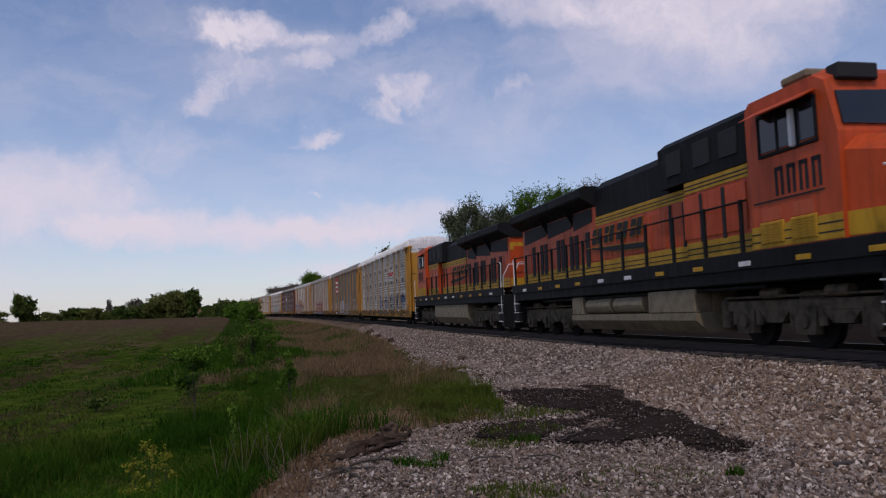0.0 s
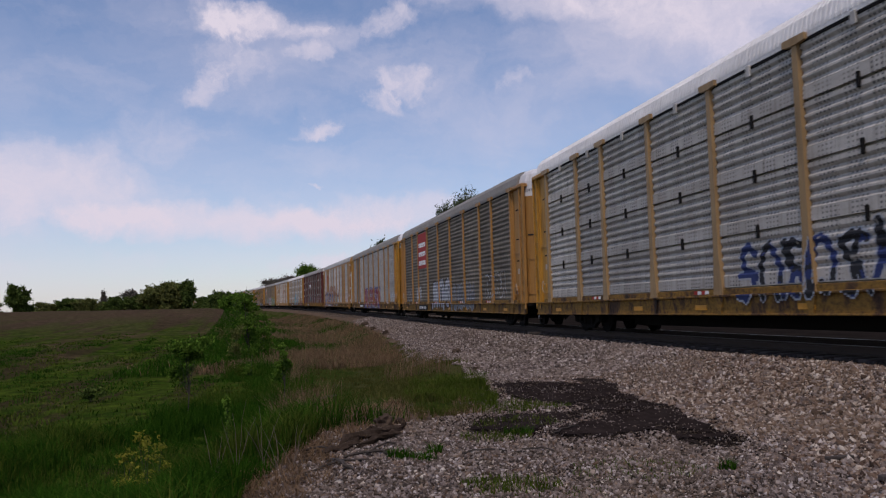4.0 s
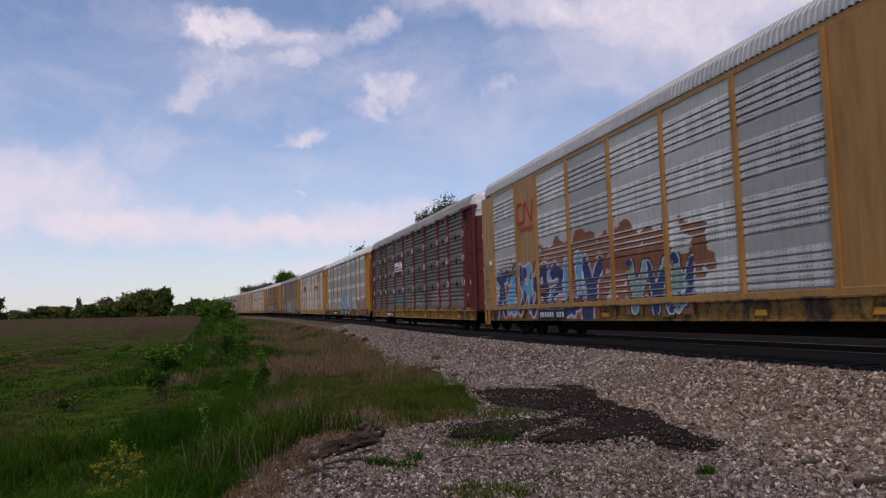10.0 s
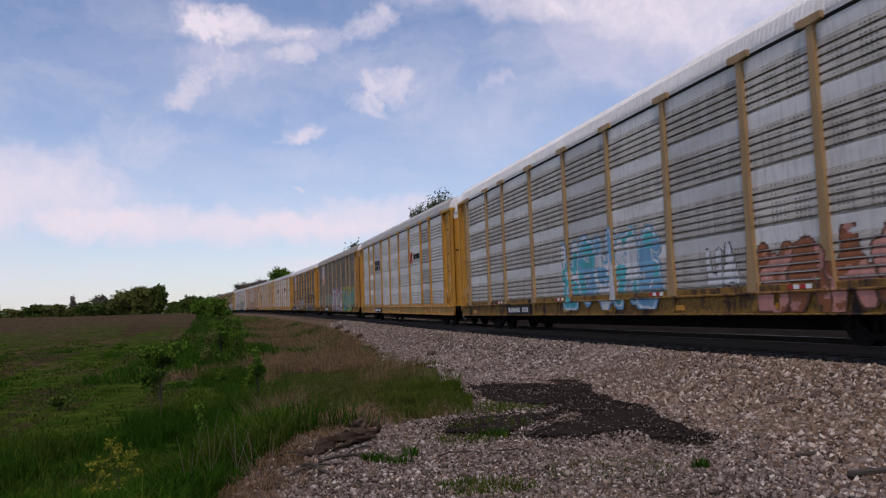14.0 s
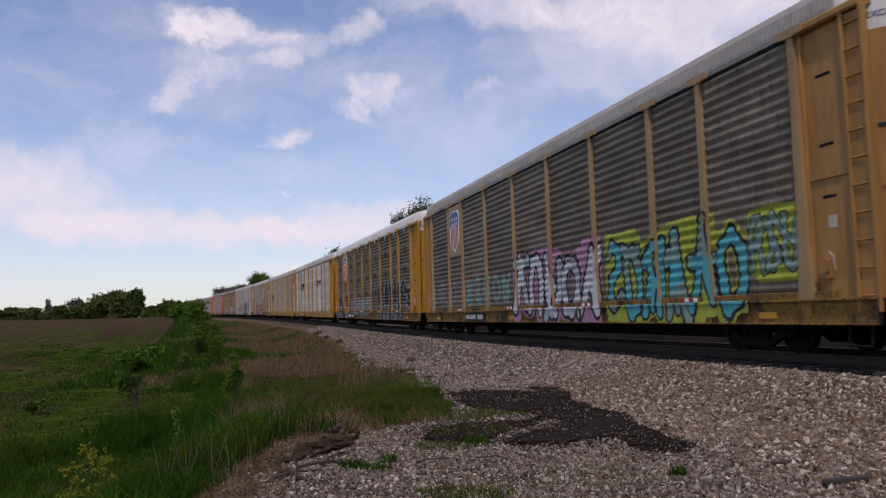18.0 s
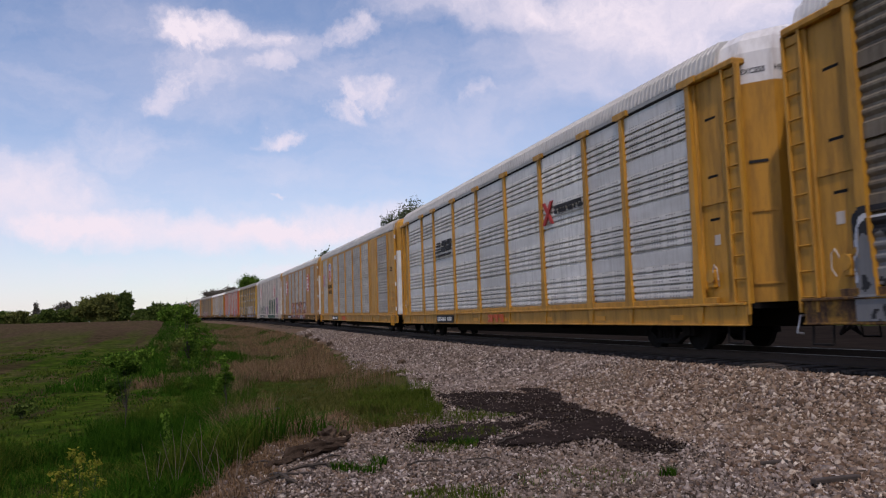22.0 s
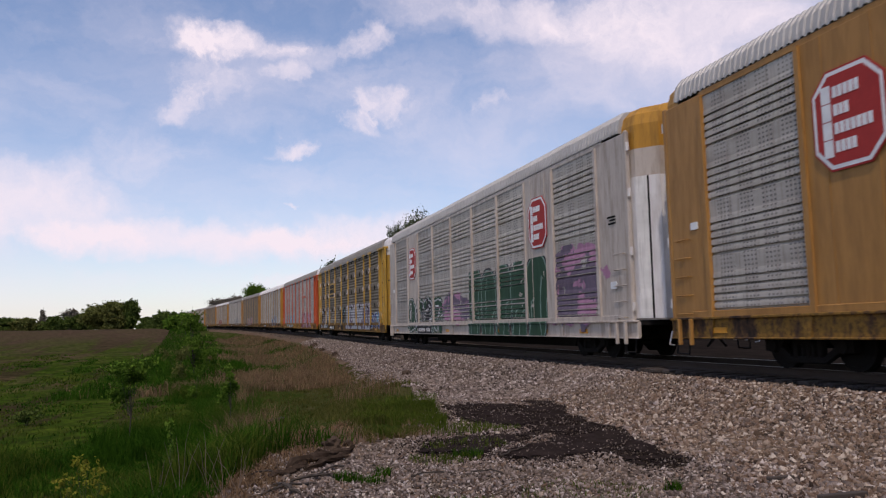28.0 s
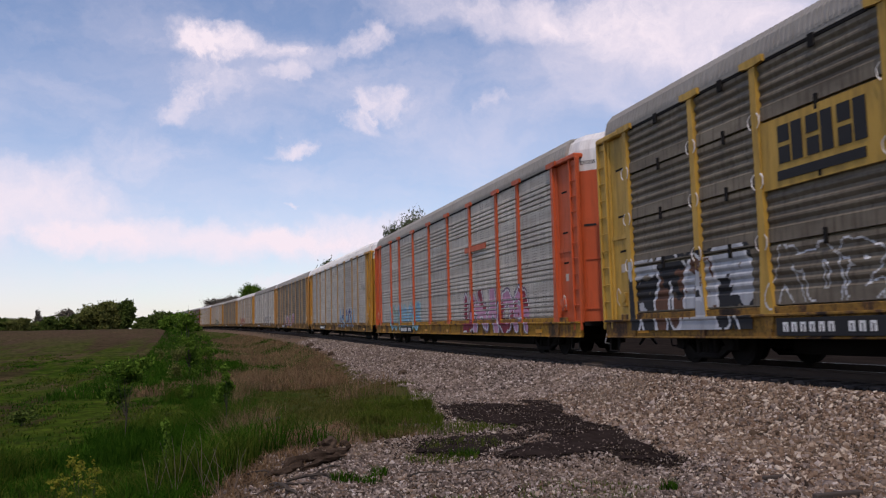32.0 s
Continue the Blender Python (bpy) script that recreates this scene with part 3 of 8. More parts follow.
EDGES = [-sum(BAYS) / 2]
for b in BAYS:
    EDGES.append(EDGES[-1] + b)


FLUSH_BAYS = (2.8, 2.15, 2.6, 2.85, 2.85, 2.9, 2.72, 2.08, 2.85)
FLUSH_EDGES = [-11.75]
for b in FLUSH_BAYS:
    FLUSH_EDGES.append(FLUSH_EDGES[-1] + b)


def rib_profile(style):
    """Depth of a panel against its height."""
    pts = []
    if style == "wavy":
        n, pitch = 23, (Z1 - Z0) / 23
        for i in range(n):
            z = Z0 + i * pitch
            pts += [(z + pitch * k / 6, 0.016 - 0.016 * math.cos(2 * math.pi * k / 6)) for k in range(6)]
        pts.append((Z1, 0.0))
    elif style == "tiered":
        tier = (Z1 - Z0) / 4
        for i in range(4):
            z = Z0 + i * tier
            pts += [(z, -0.09), (z + 0.042, -0.09), (z + 0.044, 0.026), (z + 0.26, 0.02)]
            for k in range(4):
                q = z + 0.28 + k * 0.185
                pts += [(q, 0.02), (q + 0.035, -0.008), (q + 0.085, -0.022), (q + 0.13, 0.012), (q + 0.15, 0.022)]
            pts += [(z + tier - 0.012, 0.02)]
        pts.append((Z1, -0.05))
    else:                              # flat sheets with groups of lapped ribs
        tier = (Z1 - Z0) / 4
        for i in range(4):
            z = Z0 + i * tier
            for k in range(5):
                q = z + 0.03 + k * 0.147
                pts += [(q, -0.026), (q + 0.03, -0.026), (q + 0.034, 0.024), (q + 0.09, 0.022), (q + 0.143, 0.012)]
            pts += [(z + 0.775, 0.012), (z + tier - 0.01, 0.02)]
        pts.append((Z1, 0.0))
    return pts


PROFILES = {k: rib_profile(k) for k in ("wavy", "tiered", "lapped")}
panel_cache = {}


def panel_mesh(style, w):
    key = style, round(w, 3)
    if key not in panel_cache:
        pts = PROFILES[style]
        n = len(pts)
        vs = [(-d, y, z) for y in (-w / 2, w / 2) for z, d in pts]
        fs = [(i, i + 1, n + i + 1, n + i) for i in range(n - 1)]
        vs += [(0.06, y, z) for y in (-w / 2, w / 2) for z in (Z0, Z1)]
        b = 2 * n
        fs += [(b, b + 2, b + 3, b + 1), (n - 1, 2 * n - 1, b + 3, b + 1), (0, n, b + 2, b)]
        sh = Shape().add(vs, fs)
        if style == "lapped":          # the plain sheet between the ribs is a second surface
            sh.m = [1 if i < n - 1 and pts[i + 1][0] - pts[i][0] > 0.2 else 0 for i in range(len(fs))]
        panel_cache[key] = sh.mesh("panel", fix=False)
    return panel_cache[key]


def post_shape(w=0.15, foot=0.36, cap=0.62):
    sh = Shape()
    sh.prism([(-foot / 2, 0.93), (foot / 2, 0.93), (w / 2 + 0.02, 1.95), (w / 2, Z1), (-w / 2, Z1), (-w / 2 - 0.02, 1.95)], 0, -0.06, 0.05)
    if cap:
        sh.prism([(-cap / 2, Z1 + 0.0), (-w / 2, Z1 - 0.03), (w / 2, Z1 - 0.03), (cap / 2, Z1 + 0.0), (cap / 2, Z1 + 0.12), (-cap / 2, Z1 + 0.12)], 0, -0.085, 0.05)
    return sh


POST = post_shape().mesh("post")
SLIM = post_shape(0.10, 0.12, 0).mesh("slim_post")

ROOF_LINE = [(-1.56, 5.50), (-1.555, 5.58), (-1.50, 5.83), (-1.34, 6.02), (-0.8, 6.13), (0.0, 6.17), (0.8, 6.13), (1.34, 6.02), (1.50, 5.83), (1.555, 5.58), (1.56, 5.50)]


def roof_mesh(pitch, rise, half):
    sh, rows = Shape(), []
    n = int(2 * half / pitch)
    for i in range(n + 1):
        y = -half + i * pitch
        rows += [(y, 0), (y + pitch * 0.42, 0), (y + pitch * 0.5, rise), (y + pitch * 0.92, rise)]
    k = len(ROOF_LINE)
    for y, up in rows:
        for x, z in ROOF_LINE:
            q = 1 + up / 3
            sh.v.append((x * q, y, z + up * 0.9))
    for i in range(len(rows) - 1):
        for j in range(k - 1):
            sh.f.append((i * k + j, i * k + j + 1, (i + 1) * k + j + 1, (i + 1) * k + j))
            sh.m.append(0)
    for i in (0, len(rows) - 1):
        sh.f.append(tuple(i * k + j for j in range(k)))
        sh.m.append(0)
    return sh.mesh("roof", fix=False)


ROOFS = {"fine": roof_mesh(0.13, 0.014, 13.0), "coarse": roof_mesh(0.17, 0.026, 13.0)}

# end of a car, at +y; the other end is turned round
def bow(y):
    """How far the bowed end doors stand out."""
    return 12.98 + (y - 12.98) * 1.5


door_plan = [(x, bow(y)) for x, y in ((-1.46, 12.98), (-1.40, 13.35), (-1.02, 13.66), (0.0, 13.76), (1.02, 13.66), (1.40, 13.35), (1.46, 12.98))]


def door_part(lo, hi, grow0=1.0, grow1=1.0, y_in=0.0):
    sh = Shape()
    n = len(door_plan)
    for z, g, back in ((lo, grow0, 0.0), (hi, grow1, y_in)):
        sh.v.extend([(x * g, y - back * (y - 12.9), z) for x, y in door_plan])
    sh.f.extend([(i, i + 1, n + i + 1, n + i) for i in range(n - 1)])
    sh.f.append(tuple(range(n, 2 * n)))
    sh.f.append(tuple(reversed(range(n))))
    sh.m.extend([0] * (n + 1))
    return sh.mesh("end_door")


DOOR_LOW = door_part(0.98, 5.02)
head = Shape()
n = len(door_plan)
levels = ((5.02, 1.0, 0.0), (5.60, 1.0, 0.0), (5.86, 0.95, 0.03), (6.04, 0.82, 0.08), (6.15, 0.5, 0.2))
for z, g, c in levels:
    head.v.extend([(x * g, y - c * (y - 12.9), z) for x, y in door_plan])
for k in range(len(levels) - 1):
    head.f.extend([(k * n + i, k * n + i + 1, (k + 1) * n + i + 1, (k + 1) * n + i) for i in range(n - 1)])
head.f.append(tuple(range(len(head.v) - n, len(head.v))))
head.m = [0] * len(head.f)
DOOR_HIGH = head.mesh("end_door_head")
SEAM = Shape().box(-0.02, 0.02, 14.05, bow(13.76) + 0.015, 1.0, 5.5).box(-0.42, 0.42, 14.05, bow(13.76) + 0.004, 3.55, 3.68).mesh("door_seam")

DOOR_SLOT = Shape().prism([(-1.36, bow(13.395)), (-1.14, bow(13.575)), (-1.12, bow(13.55)), (-1.34, bow(13.37))], 2, 3.52, 3.575).mesh("door_slot")

end_wall = Shape()
end_wall.box(-1.47, -1.36, 12.10, 13.2, 0.98, 5.40)
end_wall.box(-1.52, -1.30, 13.12, 13.26, 0.98, 5.44, 0.02)
end_wall.box(-1.53, -1.33, 12.14, 12.26, 0.98, 5.44, 0.02)
end_wall.box(-1.60, -1.30, 11.95, 13.62, 5.38, 5.52, 0.03)
end_wall.box(-1.50, -1.36, 12.28, 13.1, 2.9, 3.0)
END_WALL = end_wall.mesh("end_wall")
PLACARD = Shape().box(-1.476, -1.46, 12.6, 12.78, 2.1, 2.3, 0.003).mesh("placard")
STENCILS = [Shape().box(-1.4735, -1.46, 12.50, 12.50 + w, z, z + 0.05).mesh("stencil_line") for z, w in ((4.56, 0.34), (3.42, 0.32), (2.58, 0.30))]
rec = Shape()                          # raised rim of the lower door panel
for a, b, c, d in ((0.06, 0.94, 2.62, 2.66), (0.06, 0.94, 1.30, 1.34), (0.06, 0.14, 1.34, 2.62), (0.86, 0.94, 1.34, 2.62)):
    pa = [(-1.40 + 0.38 * q, bow(13.35 + 0.31 * q)) for q in (a, b)]
    rec.prism([(pa[0][0] - 0.02, pa[0][1] + 0.022), (pa[1][0] - 0.02, pa[1][1] + 0.022), pa[1], pa[0]], 2, c, d)
DOOR_RIM = rec.mesh("door_rim")
LADDER_BACK = Shape().box(-1.525, -1.47, 13.20, 13.66, 0.95, 5.36, 0.01).box(-1.56, -1.47, 13.60, 13.67, 0.95, 5.40, 0.01).mesh("ladder_plate")
BRAKE = sweep([(-1.56, 12.62, 1.40), (-1.60, 12.66, 1.62), (-1.61, 12.72, 1.72), (-1.61, 12.80, 1.64), (-1.60, 12.82, 1.42), (-1.56, 12.77, 1.30)], [0.011] * 6, 6).mesh("brake_hose")
BRAKE_BOX = Shape().box(-1.58, -1.46, 12.45, 12.62, 1.28, 1.62, 0.02).tube((-1.60, 12.55, 1.5), (-1.58, 12.55, 1.5), 0.13, 14).mesh("brake_box")
ladder = Shape()
for q in (13.22, 13.62):
    ladder.box(-1.58, -1.52, q - 0.03, q + 0.03, 0.75, 5.4, 0.01)
for i in range(11):
    ladder.tube((-1.55, 13.22, 1.0 + i * 0.42), (-1.55, 13.62, 1.0 + i * 0.42), 0.014, 6)
LADDER = ladder.mesh("ladder")
def flat_end_mesh(y0, y1):
    sh = Shape()
    sh.box(-1.555, -1.46, y0, y1, 0.75, 5.46, 0.02)
    sh.box(-1.57, -1.48, y1 - 0.14, y1 + 0.01, 0.9, 5.5, 0.03)
    return sh.mesh("end_panel")


FLAT_ENDS = (flat_end_mesh(FLUSH_EDGES[-1], 13.5), flat_end_mesh(-FLUSH_EDGES[0], 13.35))
RUNG = sweep([(-1.56, 13.0, 0), (-1.66, 13.0, 0), (-1.66, 13.42, 0), (-1.56, 13.42, 0)], [0.014] * 4, 6).mesh("grab_iron")
HANGER = Shape().box(-1.68, -1.60, -0.03, 0.03, 0.42, 0.95, 0.01).mesh("step_hanger")

sill = Shape()
sill.box(-SIDE - 0.01, -SIDE + 0.09, -13.55, 13.55, 0.56, 0.94, 0.015)
sill.box(-SIDE - 0.07, -SIDE + 0.05, -13.55, 13.55, 0.93, 0.98, 0.01)
sill.box(-SIDE - 0.05, -SIDE + 0.05, -13.55, 13.55, 0.55, 0.585, 0.01)
for e in EDGES:
    sill.prism([(e - 0.05, 0.56), (e + 0.05, 0.56), (e + 0.15, 0.95), (e - 0.15, 0.95)], 0, -SIDE - 0.045, -SIDE)
SILL = sill.mesh("side_sill")
FOOT_RAIL = Shape().box(-SIDE - 0.035, -SIDE + 0.05, -12.7, 12.7, 0.965, 1.10, 0.01).mesh("foot_rail")
RAILING = Shape().box(-SIDE - 0.005, -SIDE + 0.06, EDGES[0], EDGES[-1], Z1 - 0.03, Z1 + 0.10, 0.01).mesh("top_rail")
EAVE = Shape().box(-SIDE - 0.01, -SIDE + 0.05, -12.9, 12.9, Z1 + 0.03, Z1 + 0.125, 0.006).mesh("eave_strip")
EAVE_TAB = Shape().box(-SIDE - 0.045, -SIDE - 0.005, -0.07, 0.07, Z1 - 0.17, Z1 + 0.06, 0.01).mesh("eave_tab")
under = Shape()
under.box(-1.46, 1.46, -13.6, 13.6, 0.86, 0.97)
under.box(-0.28, 0.28, -8.4, 8.4, 0.22, 0.86, 0.02)
under.box(-0.28, 0.28, -13.6, 13.6, 0.5, 0.859, 0.02)
for q in np.arange(-12.2, 12.3, 3.05):
    under.box(-1.4, 1.4, q - 0.06, q + 0.06, 0.6, 0.86)
under.box(-0.9, -0.45, -4.0, -3.0, 0.42, 0.78, 0.05)
under.tube((-0.75, 2.0, 0.62), (-0.75, 3.4, 0.62), 0.2, 12)
under.tube((0.7, -4.2, 0.5), (0.7, -2.4, 0.5), 0.2, 12)
under.box(0.45, 1.1, 4.0, 5.2, 0.35, 0.8, 0.05)
under.tube((-1.2, -6, 0.55), (-1.2, 6, 0.55), 0.02, 6)
UNDER = under.mesh("underframe")
coup = Shape()
coup.box(-0.08, 0.08, 13.5, 14.15, 0.78, 0.98, 0.02)
coup.box(-0.16, 0.12, 14.05, 14.3, 0.74, 1.02, 0.04)
coup.path([(-0.35, 13.6, 0.75), (-0.4, 13.9, 0.45), (-0.3, 14.2, 0.35), (-0.1, 14.3, 0.5)], 0.028)
COUPLER = coup.mesh("coupler")
LEVER = Shape().path([(-0.1, 13.98, 0.72), (-1.35, 13.9, 0.70), (-1.42, 13.92, 0.42), (-1.3, 13.92, 0.40)], 0.016).mesh("uncoupling_lever")
STEP = Shape().path([(-1.52, 12.95, 0.56), (-1.55, 12.95, 0.24), (-1.55, 13.4, 0.24), (-1.52, 13.4, 0.56)], 0.02).mesh("sill_step")
HALF_TURN = pose(0, 0, 0, 0, 0, 180)


def rack_car(label, kind="posted", style="wavy", frame_mat=None, post_mat=None, sill_mat=None, panel_mat=None, roof_mat=None, head_mat=None,
             roof="fine", solid=(), mixed=None, door_mat=None, flat_mat=None):
    """An enclosed car carrier. Its near side is -x, +y points up the line."""
    frame_mat = frame_mat or YELLOW
    post_mat, sill_mat, panel_mat = post_mat or frame_mat, sill_mat or RUSTY, panel_mat or GREY
    roof_mat, head_mat, door_mat = roof_mat or (ROOFZ if roof == "coarse" else ROOFM), head_mat or CREAM, door_mat or frame_mat
    car = thing("autorack_car", label, "freight car", "autorack cars of the train")
    part("underframe", UNDER, GRIME, car)
    part("roof", ROOFS[roof], roof_mat, car)
    bays, edges = (FLUSH_BAYS, FLUSH_EDGES) if kind == "flush" else (BAYS, EDGES)
    for side in (Matrix(), Matrix.Diagonal((-1, 1, 1, 1))):
        part("side_sill", SILL, sill_mat, car, at=side)
        part("foot_rail", FOOT_RAIL, sill_mat if kind == "posted" else frame_mat, car, at=side)
        # On posted cars this strip is black to paint the eave's shadow line.
        part("top_rail", RAILING, frame_mat if kind == "flush" else GRIME, car, at=side)
        if kind == "posted":
            part("eave_strip", EAVE, roof_mat, car, at=side)
            if style == "tiered":
                for j, w in enumerate(BAYS):
                    part("eave_tab", EAVE_TAB, FLATG if roof_mat is ROOFW else GRIME, car, at=side @ pose(0, (EDGES[j] + EDGES[j + 1]) / 2, 0))
        for j, w in enumerate(bays):
            y = (edges[j] + edges[j + 1]) / 2
            if j in solid:
                sh = Shape().box(-SIDE - 0.012, -SIDE + 0.06, y - w / 2, y + w / 2, Z0 - 0.1, Z1, 0.01)
                wall = part("steel_panel", sh, frame_mat, car, "painted steel panel", at=side)
                for q in (-0.25, 0.25):
                    part("stiffener", Shape().box(-SIDE - 0.025, -SIDE, y + w * q - 0.012, y + w * q + 0.012, Z0, Z1, 0.004), frame_mat, wall)
            else:
                pm = (mixed or {}).get(j, panel_mat)
                part("panel", panel_mesh(style, w - 0.03), [pm, flat_mat or pm] if style == "lapped" else pm, car, at=side @ pose(-SIDE + 0.03, y, 0))
        for e in edges:
            part("post", POST if kind == "posted" else SLIM, post_mat, car, at=side @ pose(-SIDE, e, 0))
    for end, turn in enumerate((Matrix(), HALF_TURN)):
        slide = pose(0, -0.05, 0) if kind == "flush" and end else Matrix()
        part("end_door", DOOR_LOW, door_mat, car, at=turn @ slide)
        part("end_door_head", DOOR_HIGH, head_mat, car, at=turn @ slide)
        part("door_seam", SEAM, BLACK, car, at=turn @ slide)
        for hand in (Matrix(), Matrix.Diagonal((-1, 1, 1, 1))):
            part("door_slot", DOOR_SLOT, BLACK, car, at=turn @ slide @ hand)
        part("coupler", COUPLER, GRIME, car, at=turn)
        part("uncoupling_lever", LEVER, CREAM, car, at=turn)
        mirror = turn @ Matrix.Diagonal((-1, 1, 1, 1))
        for t2 in (turn, mirror):
            if kind == "posted":
                part("end_wall", END_WALL, frame_mat, car, at=t2)
                part("ladder", LADDER, frame_mat, car, at=t2)
                part("placard", PLACARD, BEIGE, car, at=t2)
                for line in STENCILS:
                    part("stencil_line", line, GRIME, car, at=t2)
                part("ladder_plate", LADDER_BACK, frame_mat, car, at=t2)
                part("door_rim", DOOR_RIM, door_mat, car, at=t2 @ slide)
                if (t2 == mirror) == bool(end):
                    box = part("brake_box", BRAKE_BOX, frame_mat, car, at=t2)
                    part("brake_hose", BRAKE, BEIGE, box, "pale brake hose")
            else:
                part("end_panel", FLAT_ENDS[end], frame_mat, car, at=t2)
                for i in range(5):
                    part("grab_iron", RUNG, frame_mat, car, at=t2 @ pose(0, -0.3, 1.05 + i * 0.38))
                for q in (12.7, 13.12):
                    part("step_hanger", HANGER, frame_mat, car, at=t2 @ pose(0, q, 0))
            part("sill_step", STEP, GRIME, car, at=t2)
    for y in (-10.05, 10.05):
        add_truck(car, y, car_truck_mesh, car_wheel_mesh, CAR_WHEEL, (-0.865, 0.865), GRIME)
    return car


# ---------------------------------------------------------------- the cars in their order, the first one behind the engines


def order():
    Y, G, B, D, Zc = YELLOW, GREY, BROWN, DARKP, ZINC
    dull = dict(frame_mat=AMBER, post_mat=TANPOST, panel_mat=BROWN, style="wavy")
    return [
        rack_car("grey-panelled car carrier with amber posts and white roof", style="tiered", panel_mat=G, roof_mat=ROOFW, frame_mat=YELLOW, post_mat=TANPOST),
        rack_car("grimy brown car carrier with amber posts and red sign", panel_mat=B, frame_mat=AMBER, post_mat=AMBER, sill_mat=RUSTY),
        rack_car("silver-panelled car carrier with yellow ends and red graffiti", style="lapped", panel_mat=G, mixed={7: B}, post_mat=AMBER, sill_mat=RUSTY),
        rack_car("amber and zinc car carrier with solid steel panels", "flush", "lapped", frame_mat=AMBER, panel_mat=Zc, solid=(1, 7), head_mat=YELLOW, flat_mat=FLATG, roof="coarse"),
        rack_car("dark maroon car carrier with sooty brown panels", style="tiered", frame_mat=MAROON, panel_mat=D, sill_mat=WORN),
        rack_car("yellow car carrier with banded grey panels", style="lapped", panel_mat=G, roof_mat=ROOFW, flat_mat=FLATZ, post_mat=TANPOST),
        rack_car("bright zinc car carrier with yellow posts", style="lapped", panel_mat=Zc, sill_mat=YELLOW, mixed={1: G, 7: G}, flat_mat=FLATZ, roof="coarse"),
        rack_car("grimy brown car carrier with tan posts and bright graffiti", panel_mat=B, frame_mat=AMBER, post_mat=TANPOST),
        rack_car("dark brown car carrier with yellow posts and white roof", style="tiered", panel_mat=B, roof_mat=ROOFW),
        rack_car("white-panelled car carrier with clean yellow frame", style="lapped", panel_mat=Zc, sill_mat=YELLOW, roof="coarse", flat_mat=FLATZ),
        rack_car("yellow and zinc car carrier with solid steel panels", "flush", "lapped", panel_mat=G, sill_mat=YELLOW, solid=(1, 7), roof="coarse", head_mat=YELLOW),
        rack_car("amber car carrier with grey panels and octagon sign", "flush", "lapped", frame_mat=AMBER, panel_mat=G, solid=(1, 7), roof="coarse", head_mat=YELLOW),
        rack_car("white car carrier with grey panels and green graffiti", "flush", "lapped", frame_mat=BEIGE, panel_mat=G, solid=(1, 7), head_mat=YELLOW, door_mat=BEIGE, roof="coarse", sill_mat=BEIGE),
        rack_car("sooty car carrier with lemon yellow posts", style="tiered", frame_mat=LEMON, panel_mat=B),
        rack_car("orange-red car carrier with grey panels", style="lapped", frame_mat=REDDISH, panel_mat=G, sill_mat=WORN),
        rack_car("yellow car carrier with pale roof", style="lapped", panel_mat=G, roof_mat=ROOFW, post_mat=TANPOST),
        rack_car("weathered brown car carrier with rusty posts", **dull),
        rack_car("grey car carrier with amber ends", style="lapped", panel_mat=G, frame_mat=AMBER, post_mat=GREY),
        rack_car("pale car carrier with white roof and yellow ends", style="tiered", panel_mat=G, post_mat=TANPOST, roof_mat=ROOFW),
        rack_car("weathered brown car carrier with rusty posts", **dull),
        rack_car("grey car carrier with yellow ends", style="lapped", panel_mat=G, post_mat=TANPOST),
        rack_car("pale car carrier with white roof and yellow ends", style="tiered", panel_mat=G, post_mat=TANPOST, roof_mat=ROOFW),
        rack_car("maroon car carrier with sooty panels", style="tiered", frame_mat=MAROON, panel_mat=D),
        rack_car("grey car carrier with amber ends", style="lapped", panel_mat=G, frame_mat=AMBER, post_mat=GREY),
        rack_car("weathered brown car carrier with rusty posts", **dull),
        rack_car("grey car carrier with yellow ends", style="lapped", panel_mat=G, post_mat=TANPOST),
    ]


cars = order()


# ---------------------------------------------------------------- paint on the cars: emblems, stencils and graffiti
def tint(name, base):
    return paint(name, base, tuple(0.3 * v + 0.03 for v in base), 0.6, 0.75)


PAINTS = {k: tint("spray_" + k, v) for k, v in dict(
    white=(0.62, 0.62, 0.62), silver=(0.42, 0.43, 0.45), black=(0.012, 0.012, 0.014), navy=(0.02, 0.035, 0.13), sky=(0.16, 0.36, 0.52), cyan=(0.07, 0.42, 0.45),
    red=(0.28, 0.02, 0.03), crimson=(0.22, 0.018, 0.035), pink=(0.46, 0.22, 0.33), salmon=(0.50, 0.22, 0.17), green=(0.010, 0.060, 0.024), mint=(0.22, 0.33, 0.27), lime=(0.36, 0.40, 0.03),
    lilac=(0.15, 0.11, 0.155), rust=(0.26, 0.085, 0.03), grey=(0.17, 0.17, 0.17), blue=(0.02, 0.05, 0.20), brown=(0.12, 0.05, 0.025)).items()}


def post_half(z):
    return 0.17 + (0.085 - 0.17) * min(1, max(0, (z - 0.93) / 1.02))


